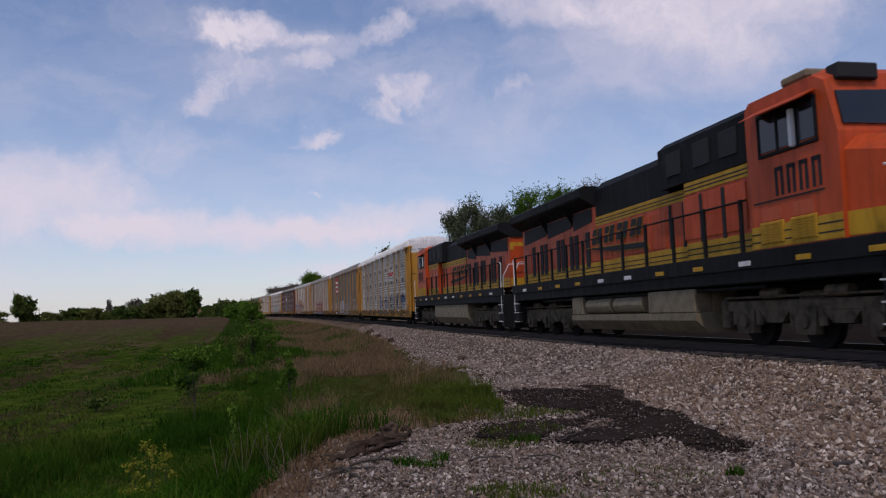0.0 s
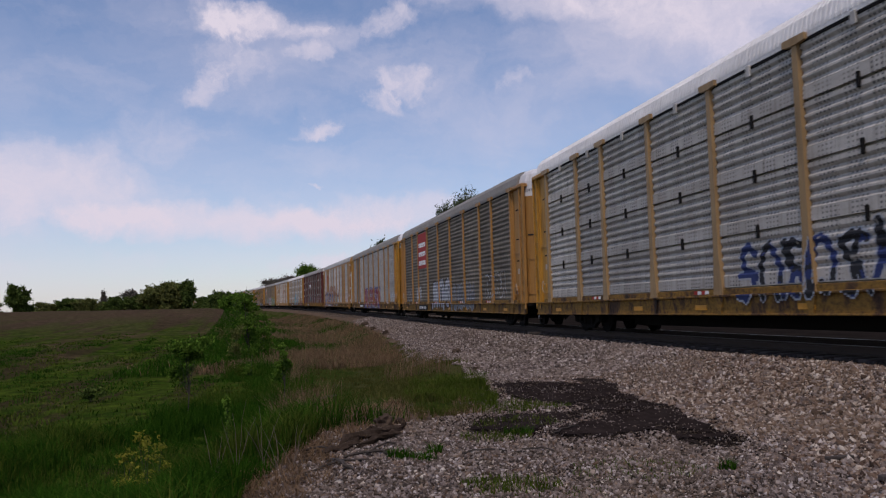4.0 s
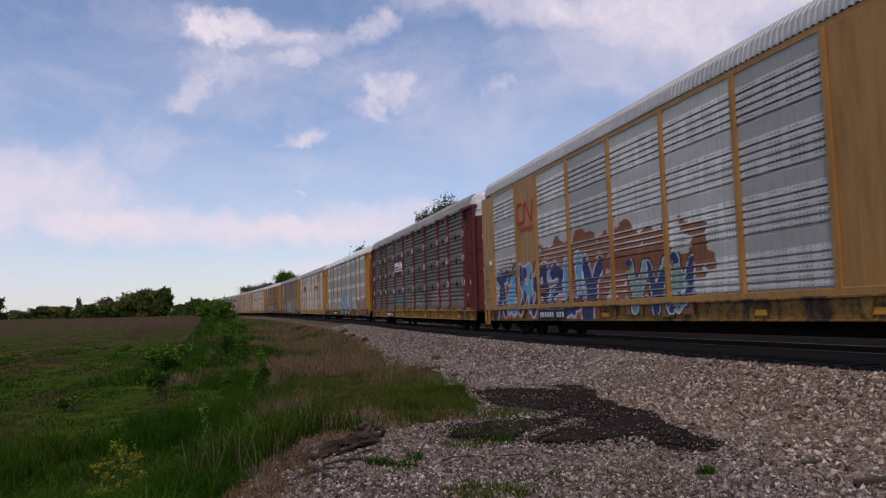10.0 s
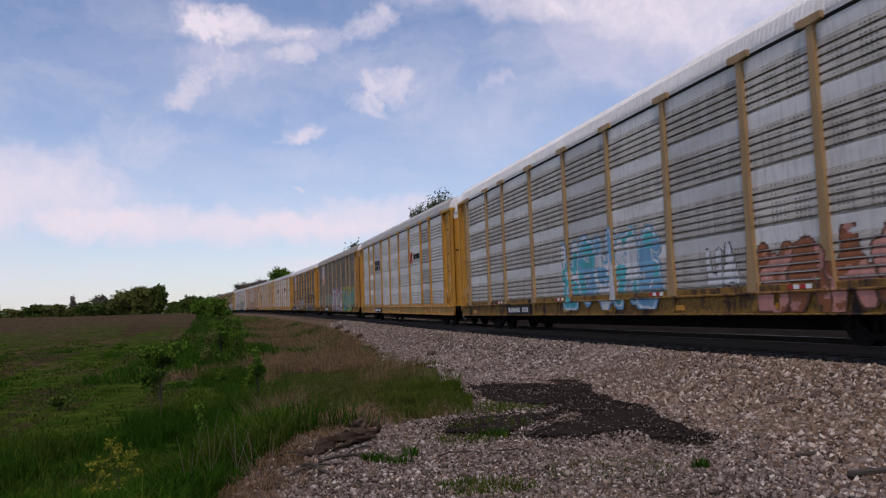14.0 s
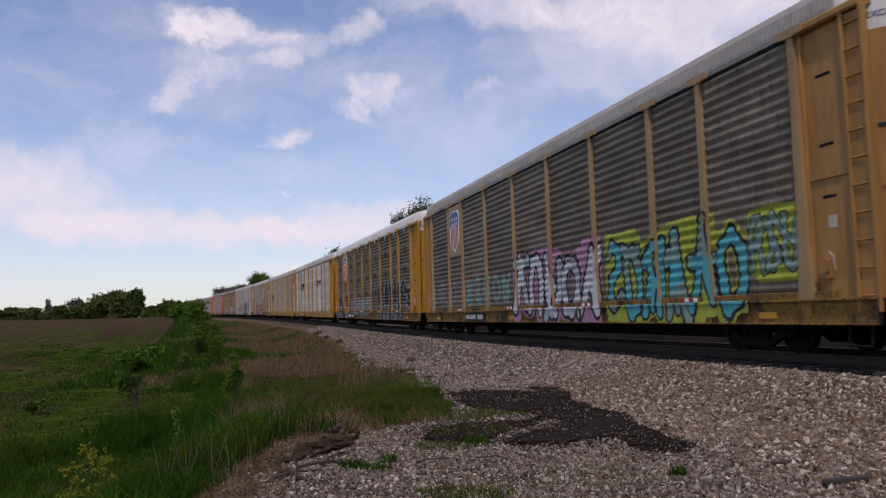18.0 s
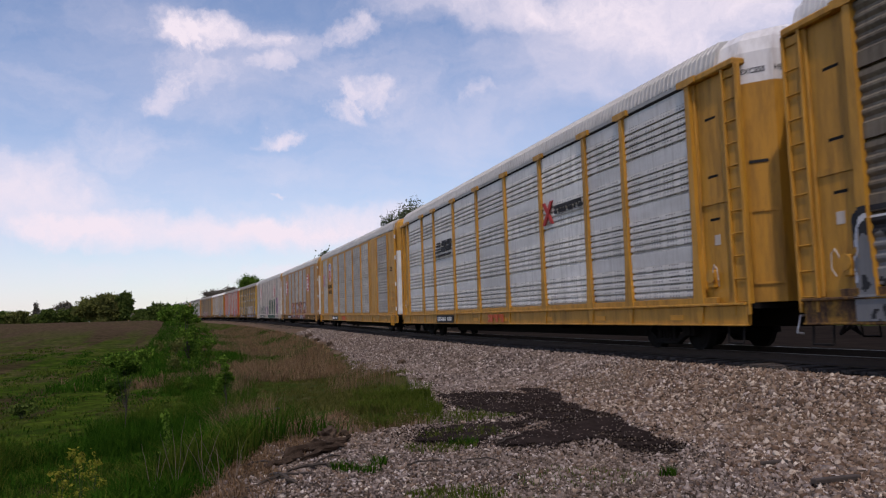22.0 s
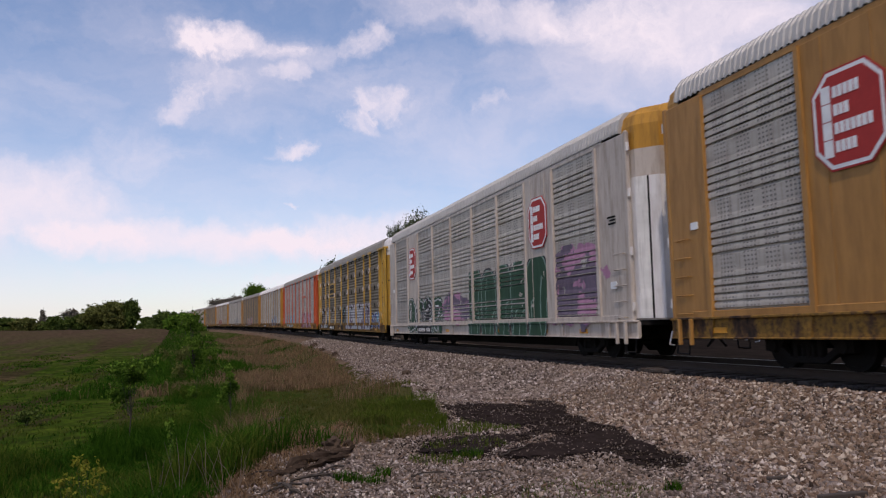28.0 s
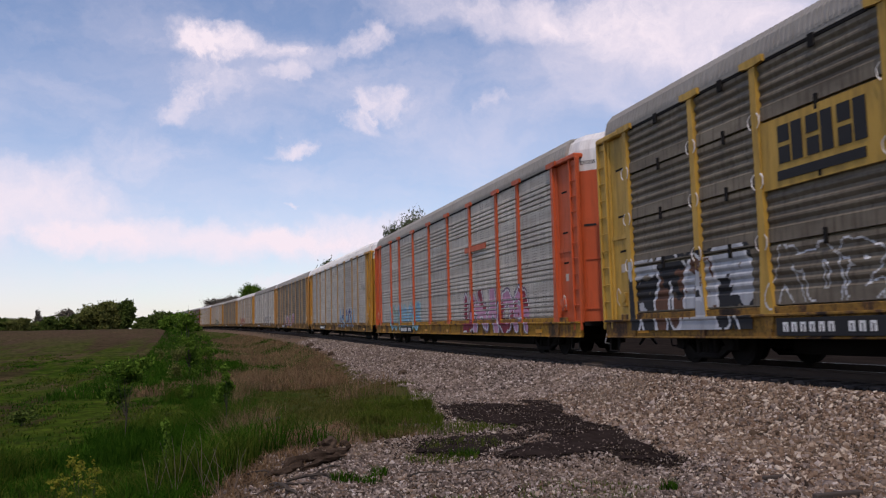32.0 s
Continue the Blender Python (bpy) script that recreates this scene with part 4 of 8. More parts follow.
STROKES = [  # sprayed curves and hooks in a unit cell
    [(0.1, 0.0), (0.1, 0.62), (0.22, 0.9), (0.5, 1.0), (0.78, 0.9), (0.9, 0.62), (0.9, 0.0)],
    [(0.5, 0.0), (0.2, 0.1), (0.06, 0.38), (0.1, 0.72), (0.4, 0.98), (0.74, 0.9), (0.93, 0.6), (0.84, 0.2), (0.5, 0.0)],
    [(0.9, 0.86), (0.55, 1.0), (0.18, 0.85), (0.2, 0.6), (0.7, 0.44), (0.86, 0.2), (0.5, 0.0), (0.08, 0.12)],
    [(0.05, 0.0), (0.3, 0.55), (0.46, 1.1), (0.62, 0.5), (0.98, -0.05)],
    [(0.12, 0.0), (0.14, 0.98), (0.62, 0.96), (0.86, 0.74), (0.6, 0.5), (0.2, 0.48), (0.62, 0.44), (0.98, -0.04)],
    [(0.0, 0.45), (0.4, 0.52), (1.0, 0.42)],
    [(0.95, 1.05), (0.5, 0.5), (0.9, 0.0)],
    [(0.1, 0.02), (0.5, 0.1), (1.05, -0.02)],
    [(0.5, 0.9), (0.45, 0.4), (0.2, 0.1), (-0.1, 0.2)],
]


def graffiti(car, style, y0, y1, z0, z1, fills, outline, halo=None, glow=None, letters=5, seed=1, weight=0.16, gap=0.0, thin=False, kind="posted", shine=False, form="strokes"):
    """Sprayed lettering without words, laid over the ribs, posts and sill that it was sprayed on."""
    r = np.random.default_rng(seed)
    step = 0.022
    prof = [p for p in PROFILES[style]]
    zs = sorted(set([round(z, 3) for z, d in prof if z0 < z < z1] + [round(z, 3) for z in np.arange(z0, z1 + 1e-6, 0.036)] + [z0, z1]))
    zs = [z for i, z in enumerate(zs) if i == 0 or z - zs[i - 1] > 0.006]
    pz, pd = [p[0] for p in prof], [p[1] for p in prof]
    ncol = int((y1 - y0) / step)
    ys = y0 + (np.arange(ncol) + 0.5) * step
    zc = (np.array(zs[:-1]) + np.array(zs[1:])) / 2
    yy, zz = np.meshgrid(ys, zc)
    wob = 0.04 * np.sin(yy * 5.1 + seed) * np.cos(zz * 6.3 + seed * 2)
    yy, zz = yy + wob, zz + wob * 0.7
    h, cell = z1 - z0, (y1 - y0) / letters
    dist, second = np.full(yy.shape, 9.0), np.full(yy.shape, 9.0)
    which = np.zeros(yy.shape, int)
    slit = np.full(yy.shape, 9.0)

    def along(pts, best):
        for (ax, az), (bx, bz) in zip(pts, pts[1:]):
            vx, vz = bx - ax, bz - az
            t = np.clip(((yy - ax) * vx + (zz - az) * vz) / (vx * vx + vz * vz + 1e-9), 0, 1)
            best = np.minimum(best, np.hypot(yy - ax - t * vx, zz - az - t * vz) / (1.0 + 0.3 * (t - 0.5)))
        return best
    for k in range(letters):
        cy, lift, lean = y0 + k * cell, r.uniform(-0.05, 0.05) * h, r.uniform(-0.12, 0.12)
        if form == "bubble":           # fat round-headed blocks with thin lines drawn in them
            mid, top = cy + 0.5 * cell, z1 - 0.5 * cell * r.uniform(0.9, 1.25)
            dk = along([(mid, z0 + 0.1 * h), (mid + r.uniform(-.05, .05) * cell, max(top, z0 + 0.3 * h))], np.full(yy.shape, 9.0))
            for q in (r.uniform(0.22, 0.42), r.uniform(0.6, 0.8)):
                a, b = r.uniform(0.3, 0.55), r.uniform(0.7, 0.95)
                x = cy + q * cell
                slit = along([(x, z0), (x + 0.06 * cell, z0 + a * h), (x - 0.05 * cell, z0 + b * h)] if r.uniform() < 0.5 else [(x - 0.14 * cell, z0 + a * h), (x, z0 + (a - 0.05) * h), (x + 0.1 * cell, z0)], slit)
        else:
            dk = np.full(yy.shape, 9.0)
            for stroke in ([r.integers(0, 5), r.integers(5, len(STROKES))] if r.uniform() < 0.75 else [r.integers(0, 5)]):
                flip_y, flip_z = r.uniform() < 0.5, r.uniform() < 0.35
                pts = []
                for a, b in STROKES[stroke]:
                    a, b = (1 - a if flip_y else a), (1 - b if flip_z else b)
                    a, b = 0.08 + 0.84 * a + r.uniform(-.05, .05) + lean * (b - 0.5), 0.14 + 0.66 * b + r.uniform(-.04, .04)
                    pts.append((cy + a * cell * (1 - gap), z0 + b * h + lift))
                dk = along(pts, dk)
        near = dk < dist
        second = np.minimum(second, np.maximum(dk, dist))
        which = np.where(near, k, which)
        dist = np.minimum(dist, dk)
    w = 0.47 * cell if form == "bubble" else 0.62 * weight * min(h, cell * 1.3)
    line = 0.05 if form == "bubble" else max(0.028, w * 0.26)
    img = np.full(yy.shape, -1)
    mats = [PAINTS[c] for c in fills]
    nf = len(mats)
    slots = {}
    for key, c in (("o", outline), ("h", halo), ("g", glow)):
        if c:
            slots[key] = len(mats)
            mats.append(PAINTS[c])
    if glow:
        img = np.where((dist < w + 0.32 * (1 + np.sin(yy * 2.2 + seed)) * 0.6 + 0.12) & (zz < z1 - 0.05), slots["g"], img)
    if halo:
        img = np.where(dist < w + line * 2.4, slots["h"], img)
    if outline:
        img = np.where(dist < w + line, slots["o"], img)
    if not thin:
        blotch = fbm(yy * 1.6 + seed, zz * 1.9, 41) + 0.35 * (zz - z0) / h > 0.70
        col = (which + np.where(blotch, 1, 0)) % nf
        seam = (second - dist < line * 1.1) & (outline is not None) & (letters > 1)
        img = np.where((dist < w) & ~seam, col, img)
        if shine:
            img = np.where((dist < line * 0.55) & (np.sin(yy * 3.7 + which * 2.1) > 0.1), slots["o"], img)
        if form == "bubble":
            img = np.where((slit < 0.028) & (dist < w), slots["o"], img)
    else:
        img = np.where(dist < w, -1, img)
    if form == "cloud":                # a soft-edged burst of colour
        puff = 1 - (2 * (yy - y0) / (y1 - y0) - 1) ** 2 - (2 * (zz - z0) / h - 1) ** 2 + 1.5 * (fbm(yy * 1.1 + seed, zz * 1.3, 42) - 0.5)
        which = np.zeros(yy.shape, int)
        img = np.where(puff > 0.25, np.where(fbm(yy * 1.3 + seed, zz * 2.2, 43) > 0.5, nf - 1, 0), -1)
    worn = fbm(yy * 2.6 + seed, zz * 2.6, 40) > 0.76
    img = np.where(worn, -1, img)

    rims = FLUSH_EDGES if kind == "flush" else EDGES

    under = 0.0035 if form == "cloud" else 0.0

    def depth(y, z):
        return surface(y, z) - under

    def surface(y, z):
        if z < 0.985:
            return SIDE + (0.075 if z > 0.93 else 0.05)
        if kind == "posted" and any(abs(y - e) < post_half(z) for e in EDGES):
            return SIDE + 0.066
        if y < rims[0] - 0.05 or y > rims[-1] + 0.05 or (kind == "flush" and (rims[1] < y < rims[2] or rims[7] < y < rims[8])):
            return SIDE + 0.015
        return SIDE - 0.03 + float(np.interp(z, pz, pd)) + 0.005
    shapes = [Shape() for _ in range(letters)]
    for i in range(len(zs) - 1):
        row, j = img[i], 0
        breaks = np.zeros(ncol, bool)
        breaks[1:] = which[i][1:] != which[i][:-1]
        if kind == "posted":
            inpost = np.zeros(ncol, bool)
            for e in EDGES:
                inpost |= np.abs(ys - e) < post_half(zc[i])
            breaks[1:] |= inpost[1:] != inpost[:-1]
        while j < ncol:
            k = j + 1
            while k < ncol and row[k] == row[j] and not breaks[k]:
                k += 1
            if row[j] >= 0:
                ym = (ys[j] + ys[k - 1]) / 2
                lo, hi = depth(ym, zs[i] + 0.001), depth(ym, zs[i + 1] - 0.001)
                a, b = ys[j] - step / 2, ys[k - 1] + step / 2
                sh = shapes[which[i][j]]
                o = len(sh.v)
                sh.v.extend([(-lo, a, zs[i]), (-lo, b, zs[i]), (-hi, b, zs[i + 1]), (-hi, a, zs[i + 1])])
                sh.f.append((o + 1, o, o + 3, o + 2))
                sh.m.append(int(row[j]))
            j = k
    for sh in shapes:
        if sh.f:
            part("graffiti_letter", sh.mesh("graffiti_letter", fix=False), mats, car, "sprayed graffiti lettering")


FACE = SIDE + 0.018                   # just in front of the ribs


def plate(car, name, mat, y0, y1, z0, z1, label="", out=0.0, parent=None):
    return part(name, Shape().box(-FACE - 0.012 - out, -FACE + 0.02, y0, y1, z0, z1, 0.004), mat, parent or car, label)


def word(owner, mat, y0, y1, z0, z1, n, out, seed=1, lean=0.0, bold=0.5):
    """A row of plain bars in place of lettering; it reads from +y to -y as seen from the near side."""
    r = random.Random(seed)
    w = (y1 - y0) / n
    for i in range(n):
        a = y0 + i * w
        sh = Shape()
        x0, x1 = -FACE - out - 0.006, -FACE - out + 0.01
        for y0b, y1b, lo, hi in ((0.0, 0.36, 0.0, 1.0), (0.44, 0.44 + 0.4 * min(1, bold + 0.5), 0.0, 0.44), (0.44, 0.44 + 0.4 * min(1, bold + 0.5), 0.56, 1.0)):
            if lo == 0.0 and y0b > 0 and r.random() < 0.3:
                continue
            za, zb = z0 + (z1 - z0) * lo, z0 + (z1 - z0) * hi
            sh.prism([(a + w * y0b + lean * lo, za), (a + w * y1b + lean * lo, za), (a + w * y1b + lean * hi, zb), (a + w * y0b + lean * hi, zb)], 0, x0, x1)
        part("letter_bar", sh, mat, owner)


def bay(i):
    return EDGES[i] + 0.1, EDGES[i + 1] - 0.1


def flush_mid(i):
    return (FLUSH_EDGES[i] + FLUSH_EDGES[i + 1]) / 2


def stencil(car, y=4.75, w=2.4):
    """The black field with the car's mark and number, as plain bars, on the sill."""
    p = part("stencil_field", Shape().box(-SIDE - 0.062, -SIDE + 0.02, y, y + w, 0.60, 0.90, 0.004), BLACK, car, "black stencil field")
    for i in range(10):
        if i != 6:
            q = y + w - 0.18 - i * (w - 0.3) / 10
            part("stencil_bar", Shape().box(-SIDE - 0.068, -SIDE - 0.05, q - 0.12, q - 0.08, 0.67, 0.83).box(-SIDE - 0.068, -SIDE - 0.05, q - 0.12, q, 0.79, 0.83).box(-SIDE - 0.068, -SIDE - 0.05, q - 0.04, q, 0.67, 0.83), WHITE, p)


REFLECT = plain("reflective_yellow", (0.60, 0.26, 0.008), 0.5)


def reflectors(car, seed):
    r = random.Random(seed)
    for y in (-11.0, -7.8, -4.4, -1.2, 2.0, 5.3, 11.6):
        y += r.uniform(-0.3, 0.3)
        part("reflector", Shape().box(-SIDE - 0.022, -SIDE, y - 0.24, y + 0.24, 0.66, 0.77, 0.003), REFLECT, car)


def shield(owner, yc, z0, z1, w):
    """A shield: dark blue head over red and white stripes."""
    zm = z0 + (z1 - z0) * 0.62
    x = -FACE - 0.03
    h = w / 2

    def loop(k):
        return [(yc - h * k, zm), (yc - h * 0.92 * k, z0 + (z1 - z0) * 0.22), (yc, z0 + (zm - z0) * (1 - k)), (yc + h * 0.92 * k, z0 + (z1 - z0) * 0.22), (yc + h * k, zm)]
    edge = loop(1.0) + [(yc + h, z1 - (z1 - z0) * 0.12), (yc + h * 0.72, z1 - 0.05), (yc, z1), (yc - h * 0.72, z1 - 0.05), (yc - h, z1 - (z1 - z0) * 0.12)]
    s = part("shield", Shape().prism(edge, 0, x, x + 0.02), WHITE, owner, "red, white and blue shield")
    head = [(yc - h * 0.92, zm), (yc + h * 0.92, zm), (yc + h * 0.92, z1 - (z1 - z0) * 0.14), (yc + h * 0.66, z1 - 0.09), (yc, z1 - 0.05), (yc - h * 0.66, z1 - 0.09), (yc - h * 0.92, z1 - (z1 - z0) * 0.14)]
    part("shield_head", Shape().prism(head, 0, x - 0.006, x + 0.004), BLUE, s)
    for i in range(6):
        a = yc - h * 0.86 + i * w * 0.145
        drop = z0 + (z1 - z0) * (0.08 + 0.2 * (abs(a + 0.05 - yc) / h) ** 2)
        part("shield_stripe", Shape().prism([(a, drop), (a + w * 0.075, drop), (a + w * 0.075, zm), (a, zm)], 0, x - 0.006, x + 0.004), RED, s)
    for k, z in ((0, z1 - (z1 - z0) * 0.22), (1, z1 - (z1 - z0) * 0.35)):
        for i in range(5 + k):
            q = yc - h * 0.7 + i * (w * 0.7 / (5 + k))
            part("letter_bar", Shape().box(x - 0.012, x, q, q + 0.04, z - 0.08, z + 0.08).box(x - 0.012, x, q, q + 0.09, z + 0.05, z + 0.08), WHITE, s)


def octagon(owner, yc, z0, z1, w):
    zc, hz, h = (z0 + z1) / 2, (z1 - z0) / 2, w / 2
    x = -FACE - 0.03

    def ring(k):
        return [(yc + h * k * a, zc + hz * k * b) for a, b in ((-1, -0.6), (-0.55, -1), (0.55, -1), (1, -0.6), (1, 0.6), (0.55, 1), (-0.55, 1), (-1, 0.6))]
    s = part("emblem", Shape().prism(ring(1.0), 0, x, x + 0.02), RED, owner, "red octagon with a white border")
    part("emblem_border", Shape().prism(ring(0.96), 0, x - 0.003, x + 0.01), WHITE, s)
    part("emblem_field", Shape().prism(ring(0.88), 0, x - 0.006, x + 0.01), RED, s)
    for i, n in enumerate((6, 4, 8, 5)):
        z = zc + hz * (0.55 - i * 0.36)
        q = yc + h * 0.70
        part("letter_bar", Shape().box(x - 0.012, x, q - w * 0.13, q, z - hz * 0.19, z + hz * 0.15), WHITE, s)
        for j in range(n - 1):
            part("letter_bar", Shape().box(x - 0.012, x, q - w * (0.225 + 0.075 * j), q - w * (0.165 + 0.075 * j), z - hz * 0.12, z + hz * 0.10), WHITE, s)


def dress():
    P = PAINTS
    for i, c in enumerate(cars):
        reflectors(c, 40 + i)
        if i < 20 and i not in (0,):
            stencil(c, 4.75)
    c = cars[0]
    e = plate(c, "emblem_plate", FLATG, *bay(2), 3.3, 4.25, "pale plate with red emblem")
    word(e, RED, bay(2)[0] + 0.3, bay(2)[1] - 0.2, 3.72, 4.02, 4, 0.02, 3, 0.12)
    word(e, BLACK, bay(2)[0] + 0.3, bay(2)[1] - 0.2, 3.52, 3.58, 1, 0.02, 3, 0.0, 1.7)
    graffiti(c, "tiered", -11.2, -3.9, 0.95, 2.35, ["grey", "black", "grey"], "white", "black", None, 8, 3, 0.15)
    graffiti(c, "tiered", -3.6, 0.8, 0.75, 2.2, ["black", "navy"], "silver", None, None, 6, 5, 0.13)
    graffiti(c, "tiered", -12.0, -9.6, 1.7, 2.2, ["blue"], "navy", None, None, 3, 8, 0.2)
    c = cars[1]
    e = plate(c, "red_panel", RED, *bay(6), 3.15, 5.3, "red panel with white lettering")
    for k, n in enumerate((8, 7, 7)):
        word(e, WHITE, bay(6)[0] + 0.45, bay(6)[1] - 0.25, 4.45 - k * 0.55, 4.72 - k * 0.55, n, 0.02, 7 + k)
    graffiti(c, "wavy", -1.2, 3.2, 0.62, 2.45, ["silver"], "silver", "black", None, 5, 15, 0.18, 0.02)
    graffiti(c, "wavy", -6.2, -1.3, 0.60, 2.2, ["grey"], "silver", None, None, 6, 12, 0.17, 0.05)
    graffiti(c, "wavy", 9.5, 11.7, 0.8, 2.1, ["silver"], "silver", None, None, 3, 14, 0.08, thin=True)
    graffiti(c, "wavy", 6.6, 8.2, 1.15, 2.1, ["silver", "white"], "silver", None, None, 3, 13, 0.14)
    graffiti(c, "wavy", -11.2, -8.0, 1.2, 2.3, ["grey"], "white", None, None, 4, 17, 0.2, thin=True)
    c = cars[2]
    graffiti(c, "lapped", -5.0, 4.15, 0.58, 2.45, ["red", "crimson"], "white", "blue", "blue", 7, 19, 0.19, 0.0)
    graffiti(c, "lapped", -3.6, 3.0, 0.6, 1.3, ["lime"], None, None, None, 6, 20, 0.10, 0.3)
    graffiti(c, "lapped", -12.2, -9.7, 1.4, 1.9, ["white"], "silver", None, None, 6, 23, 0.12)
    c = cars[3]
    graffiti(c, "lapped", -3.5, 12.0, 0.9, 3.2, ["rust"], None, None, None, 1, 28, kind="flush", form="cloud")
    graffiti(c, "lapped", 2.2, 11.9, 0.60, 2.6, ["navy", "navy", "sky"], "white", "salmon", "rust", 7, 29, 0.17, kind="flush")
    graffiti(c, "lapped", -2.4, 0.8, 0.7, 2.1, ["mint", "navy"], "white", "black", "rust", 3, 31, 0.17, kind="flush")
    graffiti(c, "lapped", -12.4, -9.4, 0.7, 2.1, ["silver", "pink"], "salmon", None, None, 4, 37, 0.18, thin=True, kind="flush")
    loop = [(8.55, 4.62), (8.95, 4.62), (9.05, 4.52), (9.05, 4.05), (8.95, 3.95), (8.42, 3.95), (8.32, 4.05), (8.32, 4.52), (8.16, 4.62), (7.70, 4.05), (7.56, 3.95), (7.46, 4.62)]
    for (ya, za), (yb, zb) in zip(loop, loop[1:]):
        d = Vector((yb - ya, zb - za)).normalized() * 0.055
        part("emblem_stroke", Shape().prism([(ya - d.x * 0.6 - d.y, za - d.y * 0.6 + d.x), (ya - d.x * 0.6 + d.y, za - d.y * 0.6 - d.x), (yb + d.x * 0.6 + d.y, zb + d.y * 0.6 - d.x), (yb + d.x * 0.6 - d.y, zb + d.y * 0.6 + d.x)], 0, -FACE - 0.012, -FACE + 0.01), RED, c, "dark red looped emblem")
    word(c, RED, 7.45, 8.95, 3.64, 3.78, 8, 0.006, 8)
    c = cars[4]
    e = plate(c, "emblem_plate", MAROON, *bay(5), 3.25, 4.25, "maroon plate with white emblem")
    word(e, WHITE, bay(5)[0] + 1.3, bay(5)[1] - 0.1, 3.72, 3.98, 7, 0.02, 9)
    for z in (3.42, 3.56):
        part("emblem_bar", Shape().box(-FACE - 0.03, -FACE - 0.01, bay(5)[0] + 0.3, bay(5)[1] - 0.05, z, z + 0.07), WHITE, e)
    for rad in (0.22, 0.38):
        arc = [(-FACE - 0.025, bay(5)[0] + 0.65 + rad * math.cos(a), 3.6 + rad * math.sin(a)) for a in np.linspace(0, math.pi, 9)]
        part("emblem_arc", sweep(arc, [0.035] * len(arc), 6), WHITE, e)
    graffiti(c, "tiered", 1.2, 4.6, 1.3, 2.0, ["cyan"], "cyan", None, None, 5, 41, 0.05, thin=True)
    graffiti(c, "tiered", -4.2, -0.6, 1.1, 2.0, ["white"], "silver", None, None, 7, 43, 0.06, thin=True)
    graffiti(c, "tiered", -9.6, -5.6, 1.1, 2.1, ["rust"], "silver", None, None, 7, 47, 0.07)
    c = cars[5]
    graffiti(c, "lapped", -4.0, 2.0, 0.7, 2.9, ["sky", "cyan", "white"], "white", "sky", None, 5, 53, 0.19)
    graffiti(c, "lapped", -12.2, -7.5, 0.6, 2.0, ["salmon", "rust"], "brown", None, None, 5, 59, 0.22)
    graffiti(c, "lapped", -6.9, -5.8, 1.1, 2.0, ["white"], "black", None, None, 2, 61, 0.2)
    c = cars[6]
    word(c, BLACK, bay(6)[0] + 0.4, bay(6)[1] - 0.4, 3.5, 4.15, 3, 0.02, 21, 0.1, 0.7)
    word(c, GRIME, bay(2)[0] + 0.2, bay(2)[1] - 1.1, 3.6, 3.85, 8, 0.02, 22, 0.06)
    part("emblem", Shape().prism([(bay(2)[1] - 0.8, 3.4), (bay(2)[1] - 0.65, 3.4), (bay(2)[1] - 0.1, 4.0), (bay(2)[1] - 0.25, 4.0)], 0, -FACE - 0.03, -FACE)
         .prism([(bay(2)[1] - 0.25, 3.4), (bay(2)[1] - 0.1, 3.4), (bay(2)[1] - 0.65, 4.0), (bay(2)[1] - 0.8, 4.0)], 0, -FACE - 0.036, -FACE), RED, c, "red cross emblem")
    c = cars[7]
    e = plate(c, "emblem_plate", TANPOST, *bay(7), 3.25, 5.35, "tan plate with a shield")
    shield(e, sum(bay(7)) / 2, 3.4, 5.15, 1.35)
    graffiti(c, "wavy", -4.7, 1.65, 0.58, 2.85, ["white", "white", "silver"], "black", "black", "pink", 5, 67, 0.15, 0.0)
    graffiti(c, "wavy", -10.6, -4.9, 0.58, 2.8, ["cyan", "cyan", "mint"], "black", "black", "lime", 6, 71, 0.15, 0.0)
    graffiti(c, "wavy", -12.0, -10.65, 1.3, 2.7, ["mint"], "black", None, "lime", 3, 72, 0.16)
    graffiti(c, "wavy", 2.0, 7.3, 1.15, 2.4, ["mint"], "grey", None, None, 5, 73, 0.11, 0.2)
    graffiti(c, "wavy", 8.4, 12.2, 1.2, 2.3, ["white"], "silver", None, None, 4, 79, 0.06, thin=True)
    c = cars[8]
    e = plate(c, "emblem_plate", YELLOW, *bay(7), 3.2, 5.35, "yellow plate with a shield")
    shield(e, sum(bay(7)) / 2, 3.4, 5.15, 1.35)
    graffiti(c, "tiered", -10.6, -3.4, 0.58, 2.75, ["black"], "white", None, None, 7, 83, form="bubble")
    graffiti(c, "tiered", -12.0, -10.8, 1.2, 2.4, ["black"], "white", None, None, 1, 84, 0.16)
    graffiti(c, "tiered", -1.0, 2.4, 0.75, 2.1, ["sky", "grey", "mint"], "silver", None, None, 4, 89, 0.15)
    graffiti(c, "tiered", 2.6, 6.0, 0.75, 2.0, ["grey"], "white", None, None, 4, 97, 0.17)
    graffiti(c, "tiered", 6.8, 12.4, 0.6, 2.3, ["grey", "black"], "white", "black", None, 3, 101, 0.30)
    c = cars[9]
    word(c, BLACK, bay(6)[0] + 0.4, bay(6)[1] - 0.9, 3.55, 4.0, 2, 0.02, 24, -0.2, 0.9)
    for k in range(4):
        part("emblem_bar", Shape().prism([(bay(6)[1] - 0.9, 3.55 + k * 0.12), (bay(6)[1] - 0.1 - k * 0.1, 3.55 + k * 0.12), (bay(6)[1] - 0.15 - k * 0.1, 3.61 + k * 0.12), (bay(6)[1] - 0.95, 3.61 + k * 0.12)], 0, -FACE - 0.03, -FACE), BLACK, c)
